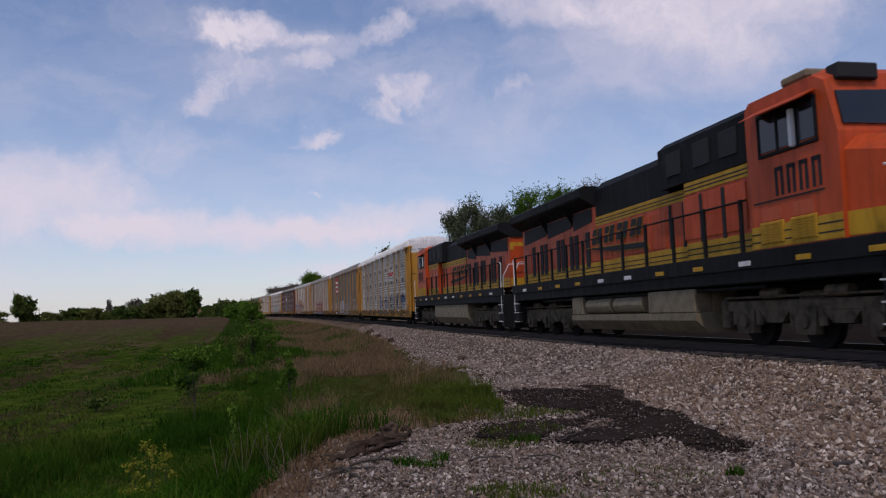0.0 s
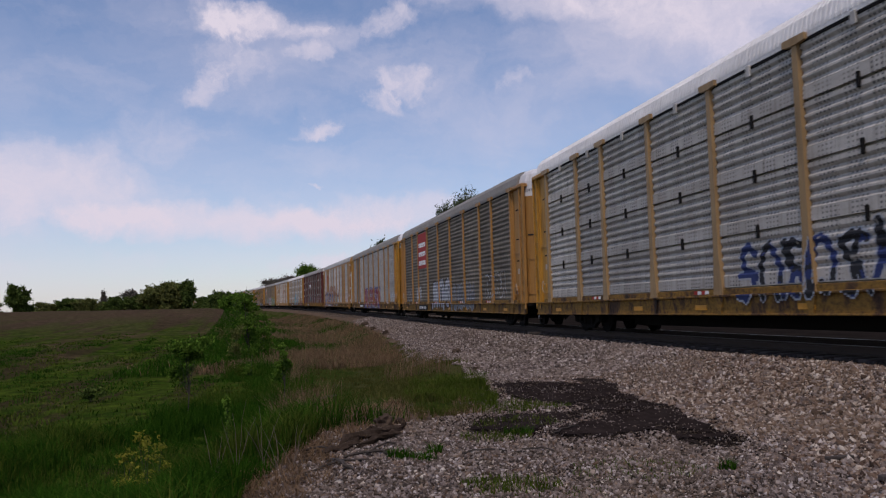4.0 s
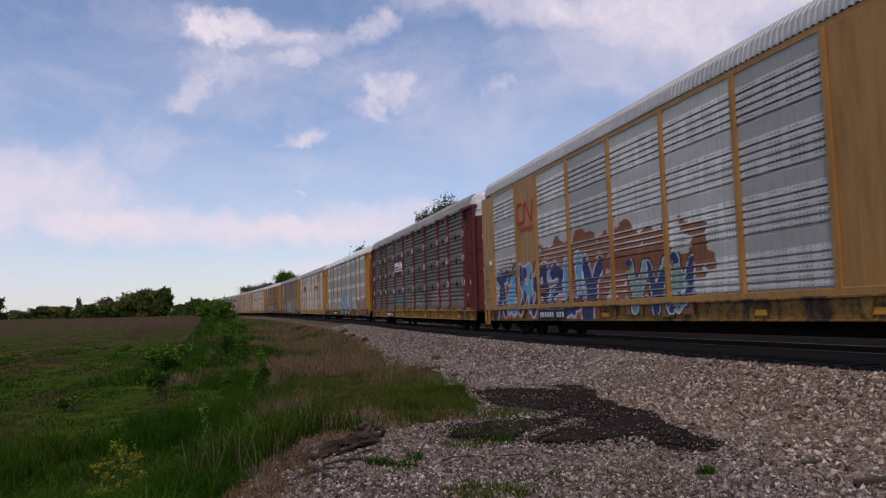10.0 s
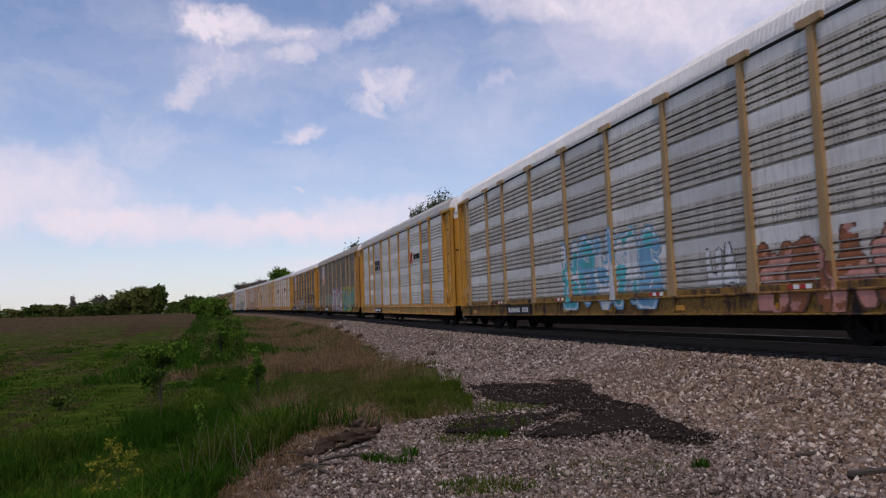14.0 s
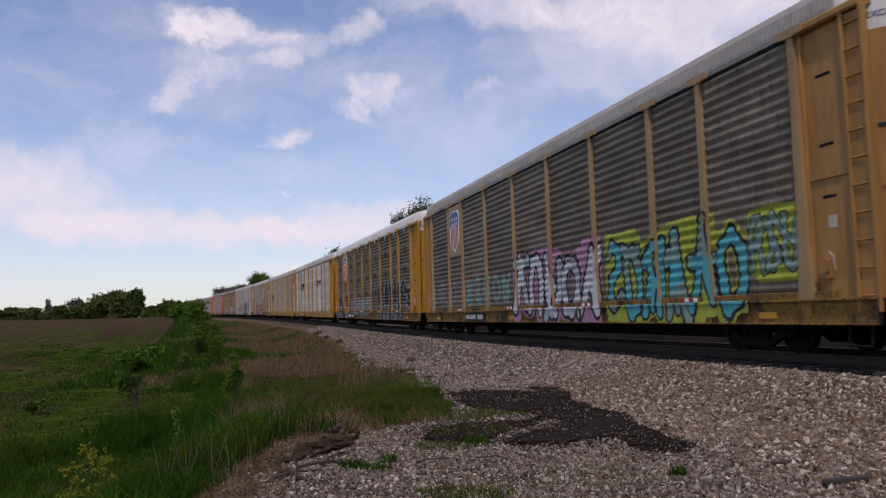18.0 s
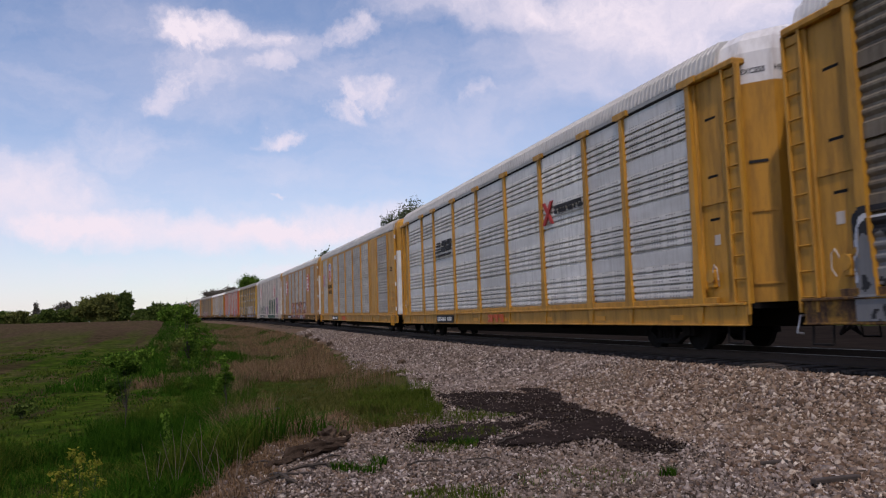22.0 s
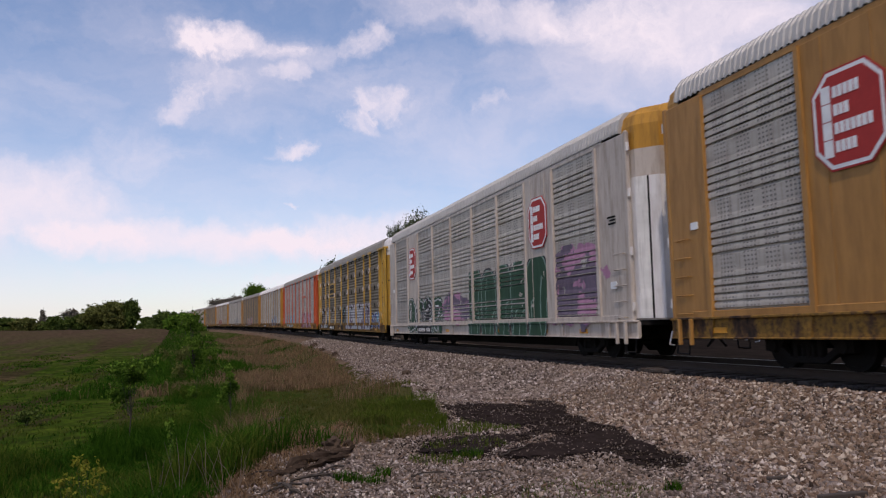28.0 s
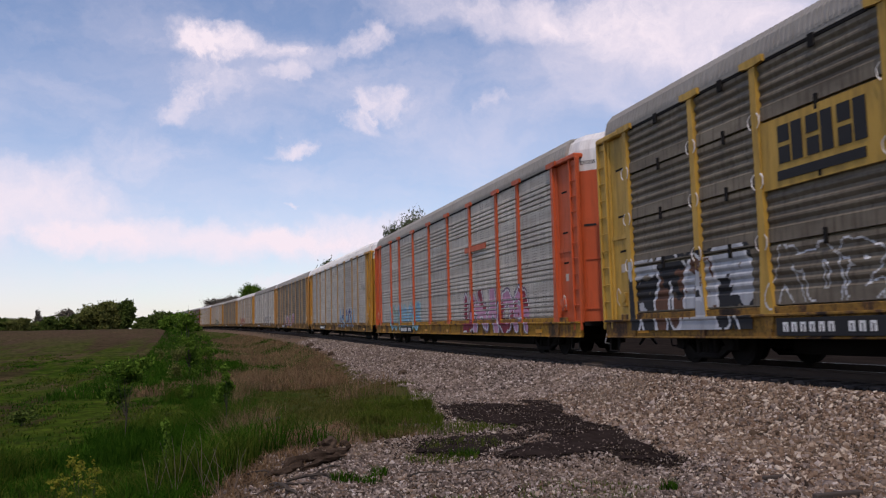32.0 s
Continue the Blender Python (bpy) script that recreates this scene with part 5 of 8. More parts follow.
    word(c, BLACK, bay(6)[0] + 0.3, bay(6)[1] - 0.2, 3.36, 3.45, 14, 0.02, 25)
    word(c, BLACK, bay(2)[0] + 0.1, bay(2)[1] - 0.85, 3.65, 3.88, 9, 0.02, 26, 0.06)
    part("emblem", Shape().prism([(bay(2)[1] - 0.8, 3.4), (bay(2)[1] - 0.62, 3.4), (bay(2)[1] - 0.05, 4.05), (bay(2)[1] - 0.23, 4.05)], 0, -FACE - 0.03, -FACE)
         .prism([(bay(2)[1] - 0.23, 3.4), (bay(2)[1] - 0.05, 3.4), (bay(2)[1] - 0.62, 4.05), (bay(2)[1] - 0.8, 4.05)], 0, -FACE - 0.036, -FACE), RED, c, "red cross emblem")
    word(c, REDDISH, -1.0, 0.6, 0.62, 0.88, 3, 0.04, 31, 0.0, 0.8)
    c = cars[10]
    shield(c, flush_mid(7), 3.55, 5.0, 1.2)
    for k, text in enumerate(("BUILDING", "AMERICA")):
        cu = bpy.data.curves.new("lettering", "FONT")
        cu.body, cu.size, cu.align_x, cu.extrude = text, 0.40, "CENTER", 0.004
        tmp = bpy.data.objects.new("lettering", cu)
        scene.collection.objects.link(tmp)
        me = bpy.data.meshes.new_from_object(tmp.evaluated_get(bpy.context.evaluated_depsgraph_get()))
        bpy.data.objects.remove(tmp)
        me.materials.clear()
        part("lettering", me, GRIME, c, "dark painted words", at=pose(-FACE - 0.03, flush_mid(7), 3.05 - k * 0.45, 90, 0, -90))
    word(c, REDDISH, 1.6, 3.0, 0.62, 0.88, 3, 0.04, 33, 0.0, 0.8)
    graffiti(c, "lapped", 11.0, 12.2, 3.2, 4.4, ["pink"], "salmon", None, None, 1, 103, 0.12, kind="flush")
    c = cars[11]
    octagon(c, flush_mid(7), 3.15, 4.75, 1.5)
    octagon(c, flush_mid(1), 3.15, 4.75, 1.5)
    graffiti(c, "lapped", -5.9, 4.9, 0.58, 2.3, ["salmon", "silver", "salmon"], "black", "black", "rust", 6, 107, 0.14, 0.06, kind="flush")
    graffiti(c, "lapped", -6.4, -5.9, 1.2, 1.9, ["white"], "black", None, None, 1, 109, 0.2, kind="flush")
    c = cars[12]
    octagon(c, flush_mid(7), 3.2, 4.75, 1.4)
    octagon(c, flush_mid(1), 3.2, 4.75, 1.4)
    graffiti(c, "lapped", -8.4, -0.75, 0.58, 2.95, ["green"], "mint", "black", None, 5, 113, kind="flush", form="bubble")
    graffiti(c, "lapped", -1.2, 4.6, 0.9, 2.3, ["lilac", "pink"], None, None, None, 1, 115, kind="flush", form="cloud")
    graffiti(c, "lapped", -12.6, -7.6, 0.7, 3.1, ["pink", "lilac"], None, None, None, 1, 116, kind="flush", form="cloud")
    graffiti(c, "lapped", 3.0, 9.4, 0.6, 2.3, ["green", "green", "black"], "white", "green", None, 4, 127, 0.2, kind="flush", shine=True)
    c = cars[13]
    e = plate(c, "emblem_plate", LEMON, *bay(6), 3.1, 4.3, "yellow plate with black lettering")
    word(e, BLACK, bay(6)[0] + 0.35, bay(6)[1] - 0.35, 3.5, 4.15, 3, 0.02, 35, 0.0, 0.75)
    part("emblem_bar", Shape().box(-FACE - 0.03, -FACE - 0.01, bay(6)[0] + 0.4, bay(6)[1] - 0.4, 3.22, 3.38), BLACK, e)
    graffiti(c, "tiered", 7.8, 12.2, 0.72, 2.3, ["black", "silver", "brown"], "white", "black", None, 4, 131, 0.30)
    graffiti(c, "tiered", 3.0, 7.4, 1.0, 2.2, ["grey"], "white", None, None, 5, 137, 0.15, thin=True)
    graffiti(c, "tiered", 0.3, 2.3, 0.95, 2.3, ["black"], "sky", "mint", None, 2, 139, 0.2)
    graffiti(c, "tiered", -9.4, -0.5, 0.7, 2.4, ["silver", "lilac", "silver"], "white", "lilac", "silver", 6, 149, 0.26)
    graffiti(c, "tiered", -12.3, -9.7, 0.75, 1.9, ["blue", "sky"], "white", None, None, 4, 151, 0.17)
    c = cars[14]
    graffiti(c, "lapped", -10.0, -3.4, 0.65, 2.2, ["pink", "crimson", "pink"], "white", "lilac", None, 5, 157, 0.18)
    graffiti(c, "lapped", 3.2, 9.6, 0.7, 2.1, ["sky", "mint"], "white", "cyan", None, 5, 163, 0.16)
    part("graffiti_patch", Shape().box(-FACE - 0.02, -FACE + 0.01, -6.2, -3.8, 3.65, 3.85), REDDISH, c)
    for i, (k, a, b, cols, o) in enumerate(((15, -8, -2, ["navy", "sky"], "white"), (16, -3, 5, ["pink", "silver"], "black"), (17, -9, 0, ["grey"], "white"), (18, 0, 7, ["red"], "white"), (20, -6, 4, ["green"], "silver"))):
        graffiti(cars[k], "wavy" if k == 16 else ("tiered" if k == 18 else "lapped"), a, b, 0.8, 2.2, cols, o, None, None, 5, 200 + i, 0.18)
    # pale weld patches beside the posts of the tiered cars
    clip = {q: sweep([(-0.075, q * 0.09, -0.14), (-0.08, q * 0.15, -0.07), (-0.08, q * 0.16, 0.05), (-0.075, q * 0.09, 0.13)], [0.012] * 4, 5).mesh("weld_patch") for q in (-1, 1)}
    latch = Shape().box(-0.03, 0.02, -0.035, 0.035, -0.13, 0.13, 0.006).mesh("panel_latch")
    for k in (0, 4, 8, 13):
        for j, ed in enumerate(EDGES):
            for t in (1, 2, 3):
                z = Z0 + (t + 0.06) * (Z1 - Z0) / 4
                if k in (4, 13):
                    for q in (-1, 1):
                        part("weld_patch", clip[q], CREAM, cars[k], at=pose(-SIDE, ed, z))
                if j + 1 < len(EDGES):
                    part("panel_latch", latch, GRIME, cars[k], at=pose(-SIDE - 0.005, (ed + EDGES[j + 1]) / 2, z - 0.05))
    # hinge bolts and the pale vertical strips of the flush cars' end doors
    plan = [((-1.46, 12.98), (-1.40, 13.35), CREAM), ((-1.40, 13.35), (-1.225, 13.492), FLATZ), ((-1.225, 13.492), (-1.195, 13.517), GRIME), ((-1.195, 13.517), (-1.02, 13.66), CREAM), ((-1.02, 13.66), (-0.45, 13.715), CREAM)]
    plan = [((xa, bow(ya)), (xb, bow(yb)), m) for (xa, ya), (xb, yb), m in plan]
    for k in (3, 10, 11, 12):
        for end, turn in enumerate((Matrix(), HALF_TURN)):
            for mirror in (Matrix(), Matrix.Diagonal((-1, 1, 1, 1))):
                for (x0, ya), (x1, yb), m in plan:
                    if k == 3 and m is CREAM:
                        m = FLATG
                    part("door_strip", Shape().prism([(x0 - 0.03, ya), (x1 - 0.02, yb + 0.02), (x1 + 0.01, yb - 0.01), (x0 + 0.01, ya)], 2, 1.02, 4.35), m, cars[k],
                         at=turn @ pose(0, -0.05 if end else 0, 0) @ mirror)
            for z in (1.3, 2.6, 4.0, 5.1):
                part("hinge", Shape().tube((-1.53, 13.53 if not end else 13.38, z - 0.1), (-1.53, 13.53 if not end else 13.38, z + 0.1), 0.04, 8), CREAM, cars[k], at=turn if not end else turn @ Matrix.Diagonal((-1, 1, 1, 1)))
    # tape on the foot rails, handbrake gear, placards
    for k in (0, 1, 2, 5, 7, 8):
        for y in EDGES[1:-1:2]:
            for q in range(4):
                part("tape", Shape().box(-SIDE - 0.043, -SIDE - 0.03, y + 0.4 + q * 0.16, y + 0.54 + q * 0.16, 1.0, 1.08), RED if q % 2 else WHITE, cars[k])
    heads = []
    for text, a, b in (("EXCESS", (-1.40, -bow(13.35)), (-1.02, -bow(13.66))), ("HEIGHT CAR", (-1.02, -bow(13.66)), (0.0, -bow(13.76)))):
        cu = bpy.data.curves.new("lettering", "FONT")
        cu.body, cu.size, cu.extrude = text, 0.135, 0.002
        tmp = bpy.data.objects.new("lettering", cu)
        scene.collection.objects.link(tmp)
        me = bpy.data.meshes.new_from_object(tmp.evaluated_get(bpy.context.evaluated_depsgraph_get()))
        bpy.data.objects.remove(tmp)
        me.materials.clear()
        heads.append((me, a, b))
    for k, car in enumerate(cars[:16]):
        y = -12.9 if k not in (3, 10, 11, 12) else -12.5
        x = -1.44 if k not in (3, 10, 11, 12) else -1.56
        part("placard", Shape().box(x - 0.02, x + 0.02, y - 0.14, y + 0.14, 1.75, 1.93), REFLECT if k % 3 else WHITE, car, "small warning placard")
        part("placard", Shape().box(x - 0.02, x + 0.02, -y - 0.12, -y + 0.12, 2.75, 2.9), WHITE, car, "small warning placard")
        part("stencil_note", Shape().box(x - 0.012, x + 0.01, y - 0.2, y + 0.2, 3.5, 3.54).box(x - 0.012, x + 0.01, y - 0.2, y + 0.1, 3.42, 3.46).box(x - 0.012, x + 0.01, y - 0.2, y + 0.16, 3.34, 3.38), GRIME, car)
        if k not in (3, 10, 11, 12):
            for word_mesh, (ax, ay), (bx, by) in heads:
                r = Vector((bx - ax, by - ay, 0)).normalized()
                n = r.cross(Vector((0, 0, 1)))
                m = Matrix(((r.x, 0, n.x, ax + r.x * 0.02 + n.x * 0.006), (r.y, 0, n.y, ay + r.y * 0.02 + n.y * 0.006), (0, 1, 0, 5.2), (0, 0, 0, 1)))
                part("head_lettering", word_mesh, GRIME, car, "dark stencilled words", at=m)



dress()


# ---------------------------------------------------------------- the two engines
ORANGE = paint("engine_orange", (0.52, 0.062, 0.004), (0.11, 0.026, 0.010), 0.6, 0.55)
ENGINE_BLACK = paint("engine_black", (0.006, 0.006, 0.0065), (0.016, 0.013, 0.011), 0.35, 0.7, gloss=0.12)
STRIPE = paint("stripe_yellow", (0.50, 0.27, 0.006), (0.12, 0.06, 0.012), 0.5, 0.65)
TANKC = paint("dusty_tank", (0.20, 0.160, 0.098), (0.085, 0.062, 0.036), 0.6, 0.7, streak=False)
DUST = paint("dusty_truck", (0.105, 0.083, 0.056), (0.014, 0.011, 0.009), 0.85, 0.9, streak=False, gloss=0.08)
GLASS = plain("dark_glass", (0.012, 0.016, 0.022), 0.08)
ALU = plain("bare_aluminium", (0.6, 0.6, 0.6), 0.35, 0.7)

loco_truck = Shape()
for sx in (-1.08, 1.08):
    loco_truck.box(sx - 0.07, sx + 0.07, -2.75, 2.75, 0.72, 0.95, 0.03)
    for k in (-1.95, 0.0, 1.95):
        loco_truck.prism([(k - 0.34, 0.80), (k - 0.27, 0.28), (k + 0.27, 0.28), (k + 0.34, 0.80)], 0, sx - 0.09, sx + 0.09)
        loco_truck.tube((sx - 0.16, k, 0.53), (sx + 0.16, k, 0.53), 0.15, 12)
        for d in (-0.42, 0.42):
            loco_truck.tube((sx, k + d, 0.45), (sx, k + d, 0.8), 0.09, 10)
    for k in (-0.98, 0.98):
        loco_truck.prism([(k - 0.5, 0.75), (k - 0.25, 0.5), (k + 0.25, 0.5), (k + 0.5, 0.75)], 0, sx - 0.06, sx + 0.06)
        loco_truck.tube((sx * 1.05, k - 0.3, 1.08), (sx * 1.05, k + 0.3, 1.08), 0.11, 10)
    loco_truck.tube((sx * 1.1, -2.6, 1.02), (sx * 1.1, 2.6, 1.02), 0.025, 6)
    loco_truck.box(sx - 0.1, sx + 0.1, 2.6, 2.85, 0.35, 1.0, 0.04)
    loco_truck.box(sx - 0.1, sx + 0.1, -2.85, -2.6, 0.35, 1.0, 0.04)
loco_truck.box(-1.0, 1.0, -0.4, 0.4, 0.7, 1.1, 0.05)
LOCO_TRUCK = loco_truck.mesh("truck")
STANCHION = Shape().box(-0.03, 0.03, -0.05, 0.05, 1.9, 3.02, 0.008).mesh("stanchion")
SLOT = Shape().box(-0.03, 0.02, -0.16, 0.16, 2.22, 3.34, 0.01).mesh("intake_slot")
HOOD_DOOR = Shape().box(-0.018, 0.02, -0.36, 0.36, 2.38, 3.32, 0.008).box(-0.035, 0, 0.25, 0.31, 3.0, 3.1, 0.004).mesh("hood_door")
REFLECTOR = Shape().box(-0.012, 0.012, -0.2, 0.2, -0.05, 0.05, 0.004).mesh("reflector")
HW = 1.06                              # half the hood's width


def locomotive(label, turned, tanks):
    flip = turned == 180
    lo = thing("locomotive", label, "locomotive", "engines of the train")
    deck = Shape().box(-1.5, 1.5, -10.35, 10.35, 1.30, 1.62, 0.03).box(-0.4, 0.4, -10.2, 10.2, 0.9, 1.3)
    deck.tube((-1.35, -6.5, 1.22), (-1.35, 7.0, 1.22), 0.04, 8).tube((-1.4, -4.0, 1.40), (-1.4, 4.5, 1.40), 0.03, 8)
    part("deck_frame", deck, ENGINE_BLACK, lo)
    for sx in (-1, 1):
        edge = Shape().box(min(sx * 1.54, sx * 1.46), max(sx * 1.54, sx * 1.46), -10.4, 10.4, 1.58, 1.93, 0.012)
        part("walkway_edge", edge, ENGINE_BLACK, lo)
        for y in np.arange(-9.8, 10, 1.85):
            part("reflector", REFLECTOR, STRIPE if int(y * 7) % 3 else CREAM, lo, at=pose(sx * 1.55, y, 1.70))
    tank_loop = [(-1.46, 0.62), (-1.46, 1.28), (1.46, 1.28), (1.46, 0.62), (1.15, 0.27), (-1.15, 0.27)]
    if tanks:
        tank_loop = [(-1.46, 0.55), (-1.46, 0.72), (-1.0, 0.74), (-1.0, 1.28), (1.0, 1.28), (1.0, 0.74), (1.46, 0.72), (1.46, 0.55), (1.15, 0.27), (-1.15, 0.27)]
    tk = part("fuel_tank", Shape().prism(tank_loop, 1, -3.9, 4.0), TANKC, lo, "dusty tan fuel tank")
    if tanks:
        for sx in (-1, 1):
            for y0, y1 in ((-1.1, 0.75), (1.0, 2.85)):
                part("air_reservoir", Shape().tube((sx * 1.22, y0, 0.98), (sx * 1.22, y1, 0.98), 0.23, 18), TANKC, tk)
            part("tank_box", Shape().box(min(sx * 1.46, sx * 1.0), max(sx * 1.46, sx * 1.0), -3.85, -1.5, 0.72, 1.27, 0.03), TANKC, tk)
            part("tank_box", Shape().box(min(sx * 1.46, sx * 1.0), max(sx * 1.46, sx * 1.0), 3.05, 3.95, 0.72, 1.27, 0.03), TANKC, tk)
    # long hood
    hood = part("long_hood", Shape().box(-HW, HW, -6.35, 2.6, 1.93, 3.64, 0.04).box(-HW, HW, 2.6, 10.2, 1.93, 4.04, 0.04), ORANGE, lo)
    part("hood_top", Shape().prism([(-HW, 3.64), (-HW, 4.44), (-0.8, 4.68), (0.8, 4.68), (HW, 4.44), (HW, 3.64)], 1, -2.2, 2.58), ENGINE_BLACK, lo)
    part("equipment_cabinet", Shape().prism([(-1.32, 3.71), (-1.32, 4.66), (-1.1, 4.82), (1.1, 4.82), (1.32, 4.66), (1.32, 3.71)], 1, -6.32, -2.2), ENGINE_BLACK, lo)
    wide = part("cabinet_wall", Shape().box(-1.30, 1.30, -6.34, -3.4, 1.93, 3.71, 0.03), ORANGE, lo)
    for sx in (-1, 1):
        turn = Matrix() if sx < 0 else HALF_TURN
        for y in (-5.4, -4.3, -3.0):
            part("cabinet_grille", Shape().box(-0.02, 0.02, -0.34, 0.34, 3.95, 4.50, 0.01), BLACK, lo, at=pose(sx * 1.33, y, 0))
        for lo_z, hi_z, far in ((1.95, 2.32, 10.1), (3.38, 3.64, 2.6)):
            band = Shape().box(-HW - 0.012, -HW + 0.01, -3.4, far, lo_z, hi_z, 0.004)
            part("yellow_stripe", band, STRIPE, lo, at=turn if sx < 0 else Matrix.Diagonal((-1, 1, 1, 1)))
            for q in (0.30, 0.62):
                zz = lo_z + (hi_z - lo_z) * q
                part("pin_line", Shape().box(-HW - 0.016, -HW, -3.4, far, zz - 0.012, zz + 0.012), BLACK, lo, at=turn if sx < 0 else Matrix.Diagonal((-1, 1, 1, 1)))
        for lo_z, hi_z in ((1.95, 2.32), (3.43, 3.69)):
            part("yellow_stripe", Shape().box(-1.312, -1.29, -6.3, -3.42, lo_z, hi_z, 0.004), STRIPE, lo, at=Matrix() if sx < 0 else Matrix.Diagonal((-1, 1, 1, 1)))
            for q in (0.30, 0.62):
                zz = lo_z + (hi_z - lo_z) * q
                part("pin_line", Shape().box(-1.316, -1.30, -6.3, -3.42, zz - 0.014, zz + 0.014), BLACK, lo, at=Matrix() if sx < 0 else Matrix.Diagonal((-1, 1, 1, 1)))
        for y in (-5.55, -4.6, -3.75):
            part("cabinet_door", Shape().box(-0.015, 0.02, -0.40, 0.40, 2.40, 3.36, 0.01), ORANGE, lo, at=pose(sx * 1.305, y, 0))
        for y in (-5.08, -4.15, -2.9, -2.2):
            part("door_gap", Shape().box(-0.02, 0.02, -0.06, 0.06, 2.30, 3.36), BLACK, lo, at=pose(sx * (1.31 if y < -3.4 else HW), y, 0))
        for y in (3.3, 4.3, 4.75, 5.6, 6.05, 7.4, 7.85, 8.8):
            part("intake_slot", SLOT, BLACK, lo, at=pose(sx * HW, y, 0) @ (Matrix() if sx < 0 else HALF_TURN))
        for y in (-1.6, -0.75, 0.1, 0.95, 1.8, 2.6, 9.5):
            part("hood_door", HOOD_DOOR, ORANGE, lo, at=pose(sx * HW, y, 0) @ (Matrix() if sx < 0 else HALF_TURN))
        ys = np.arange(-6.0, 10.1, 1.45)
        for y in ys:
            part("stanchion", STANCHION, ENGINE_BLACK, lo, at=pose(sx * 1.5, y, 0))
        part("handrail", Shape().path([(sx * 1.5, -6.2, 2.98), (sx * 1.5, 10.0, 2.98)], 0.024, 8), ENGINE_BLACK, lo)
        for yy, dr in ((10.25, 1), (-10.25, -1)):
            part("grab_rail", Shape().path([(sx * 1.5, yy - dr * 0.25, 3.0), (sx * 1.5, yy, 2.95), (sx * 1.5, yy - dr * 0.1, 2.1), (sx * 1.5, yy - dr * 0.05, 0.9)], 0.022), CREAM, lo, "white grab rail")
            part("step_well", Shape().box(min(sx * 1.5, sx * 1.0), max(sx * 1.5, sx * 1.0), min(yy, yy - dr * 0.5), max(yy, yy - dr * 0.5), 0.45, 1.6, 0.03), ENGINE_BLACK, lo)
            for z in (0.5, 0.85, 1.2):
                part("step", Shape().box(min(sx * 1.53, sx * 1.35), max(sx * 1.53, sx * 1.35), min(yy, yy - dr * 0.5), max(yy, yy - dr * 0.5), z - 0.015, z + 0.015), CREAM, lo)
    # radiator wings
    wing = Shape().prism([(-HW, 3.98), (-1.52, 4.22), (-1.56, 4.28), (-1.56, 4.50), (-1.45, 4.58), (1.45, 4.58), (1.56, 4.50), (1.56, 4.28), (1.52, 4.22), (HW, 3.98)], 1, 2.6, 10.25)
    part("radiator_wing", wing, ENGINE_BLACK, lo)
    for y0, y1 in ((2.9, 4.5), (4.7, 7.1), (7.3, 9.9)):
        for sx in (-1, 1):
            part("radiator_grille", Shape().prism([(y0, 3.55), (y1, 3.42), (y1, 3.96), (y0, 3.96)], 0, sx * HW - 0.02, sx * HW + 0.02), BLACK, lo, "black radiator grille")
    for y in (4.6, 7.2):
        for sx in (-1, 1):
            part("wing_bracket", Shape().prism([(sx * HW, 3.58), (sx * HW, 4.04), (sx * 1.45, 4.22)], 1, y - 0.03, y + 0.03), ENGINE_BLACK, lo)
    part("radiator_screen", Shape().box(-1.3, 1.3, 2.8, 10.0, 4.575, 4.605, 0.01), ALU, lo)
    # rear
    rear = Shape().box(-0.9, 0.9, 10.2, 10.24, 1.98, 3.6, 0.01)
    part("rear_door", rear, ORANGE, lo)
    part("rear_stripe", Shape().box(-HW, HW, 10.2, 10.225, 3.45, 3.75), STRIPE, lo)
    part("rear_stripe", Shape().box(-HW, HW, 10.24, 10.25, 1.95, 2.3), STRIPE, lo)
    part("rear_headlight", Shape().box(-0.28, 0.28, 10.2, 10.42, 3.85, 4.2, 0.06).tube((-0.13, 10.4, 4.02), (-0.13, 10.46, 4.02), 0.09, 12).tube((0.13, 10.4, 4.02), (0.13, 10.46, 4.02), 0.09, 12), ENGINE_BLACK, lo)
    for sx in (-1, 1):
        part("end_rail", Shape().path([(sx * 0.5, 10.4, 1.9), (sx * 0.5, 10.42, 2.9), (sx * 1.2, 10.42, 2.9), (sx * 1.45, 10.35, 2.4), (sx * 1.45, 10.3, 1.0)], 0.02), CREAM, lo, "white end rail")
    # cab and nose
    cab_side = [(-6.35, 1.93), (-6.35, 4.60), (-6.5, 4.74), (-8.45, 4.74), (-8.75, 4.58), (-9.02, 3.68), (-9.02, 1.93)]
    cab_shape = Shape()
    n = len(cab_side)
    for x, dz in ((-1.5, -0.0), (-1.15, 0.14), (1.15, 0.14), (1.5, 0.0)):
        cab_shape.v.extend([(x, y, z + (dz if z > 4.4 else 0)) for y, z in cab_side])
    for a in range(3):
        for i in range(n):
            cab_shape.f.append((a * n + i, a * n + (i + 1) % n, (a + 1) * n + (i + 1) % n, (a + 1) * n + i))
    cab_shape.f.append(tuple(range(n)))
    cab_shape.f.append(tuple(range(3 * n, 4 * n)))
    cab_shape.m = [0] * len(cab_shape.f)
    cb = part("cab", cab_shape, ORANGE, lo)
    nose = Shape()
    for y, w, top in ((-9.0, 1.42, 3.62), (-10.1, 1.15, 3.42), (-10.35, 0.95, 3.2)):
        nose.v.extend([(-w, y, 1.93), (-w, y, top - 0.25), (-w * 0.8, y, top), (w * 0.8, y, top), (w, y, top - 0.25), (w, y, 1.93)])
    for a in range(2):
        for i in range(6):
            nose.f.append((a * 6 + i, a * 6 + (i + 1) % 6, a * 6 + 6 + (i + 1) % 6, a * 6 + 6 + i))
    nose.f.append(tuple(range(12, 18)))
    nose.m = [0] * len(nose.f)
    part("nose", nose, ORANGE, lo)
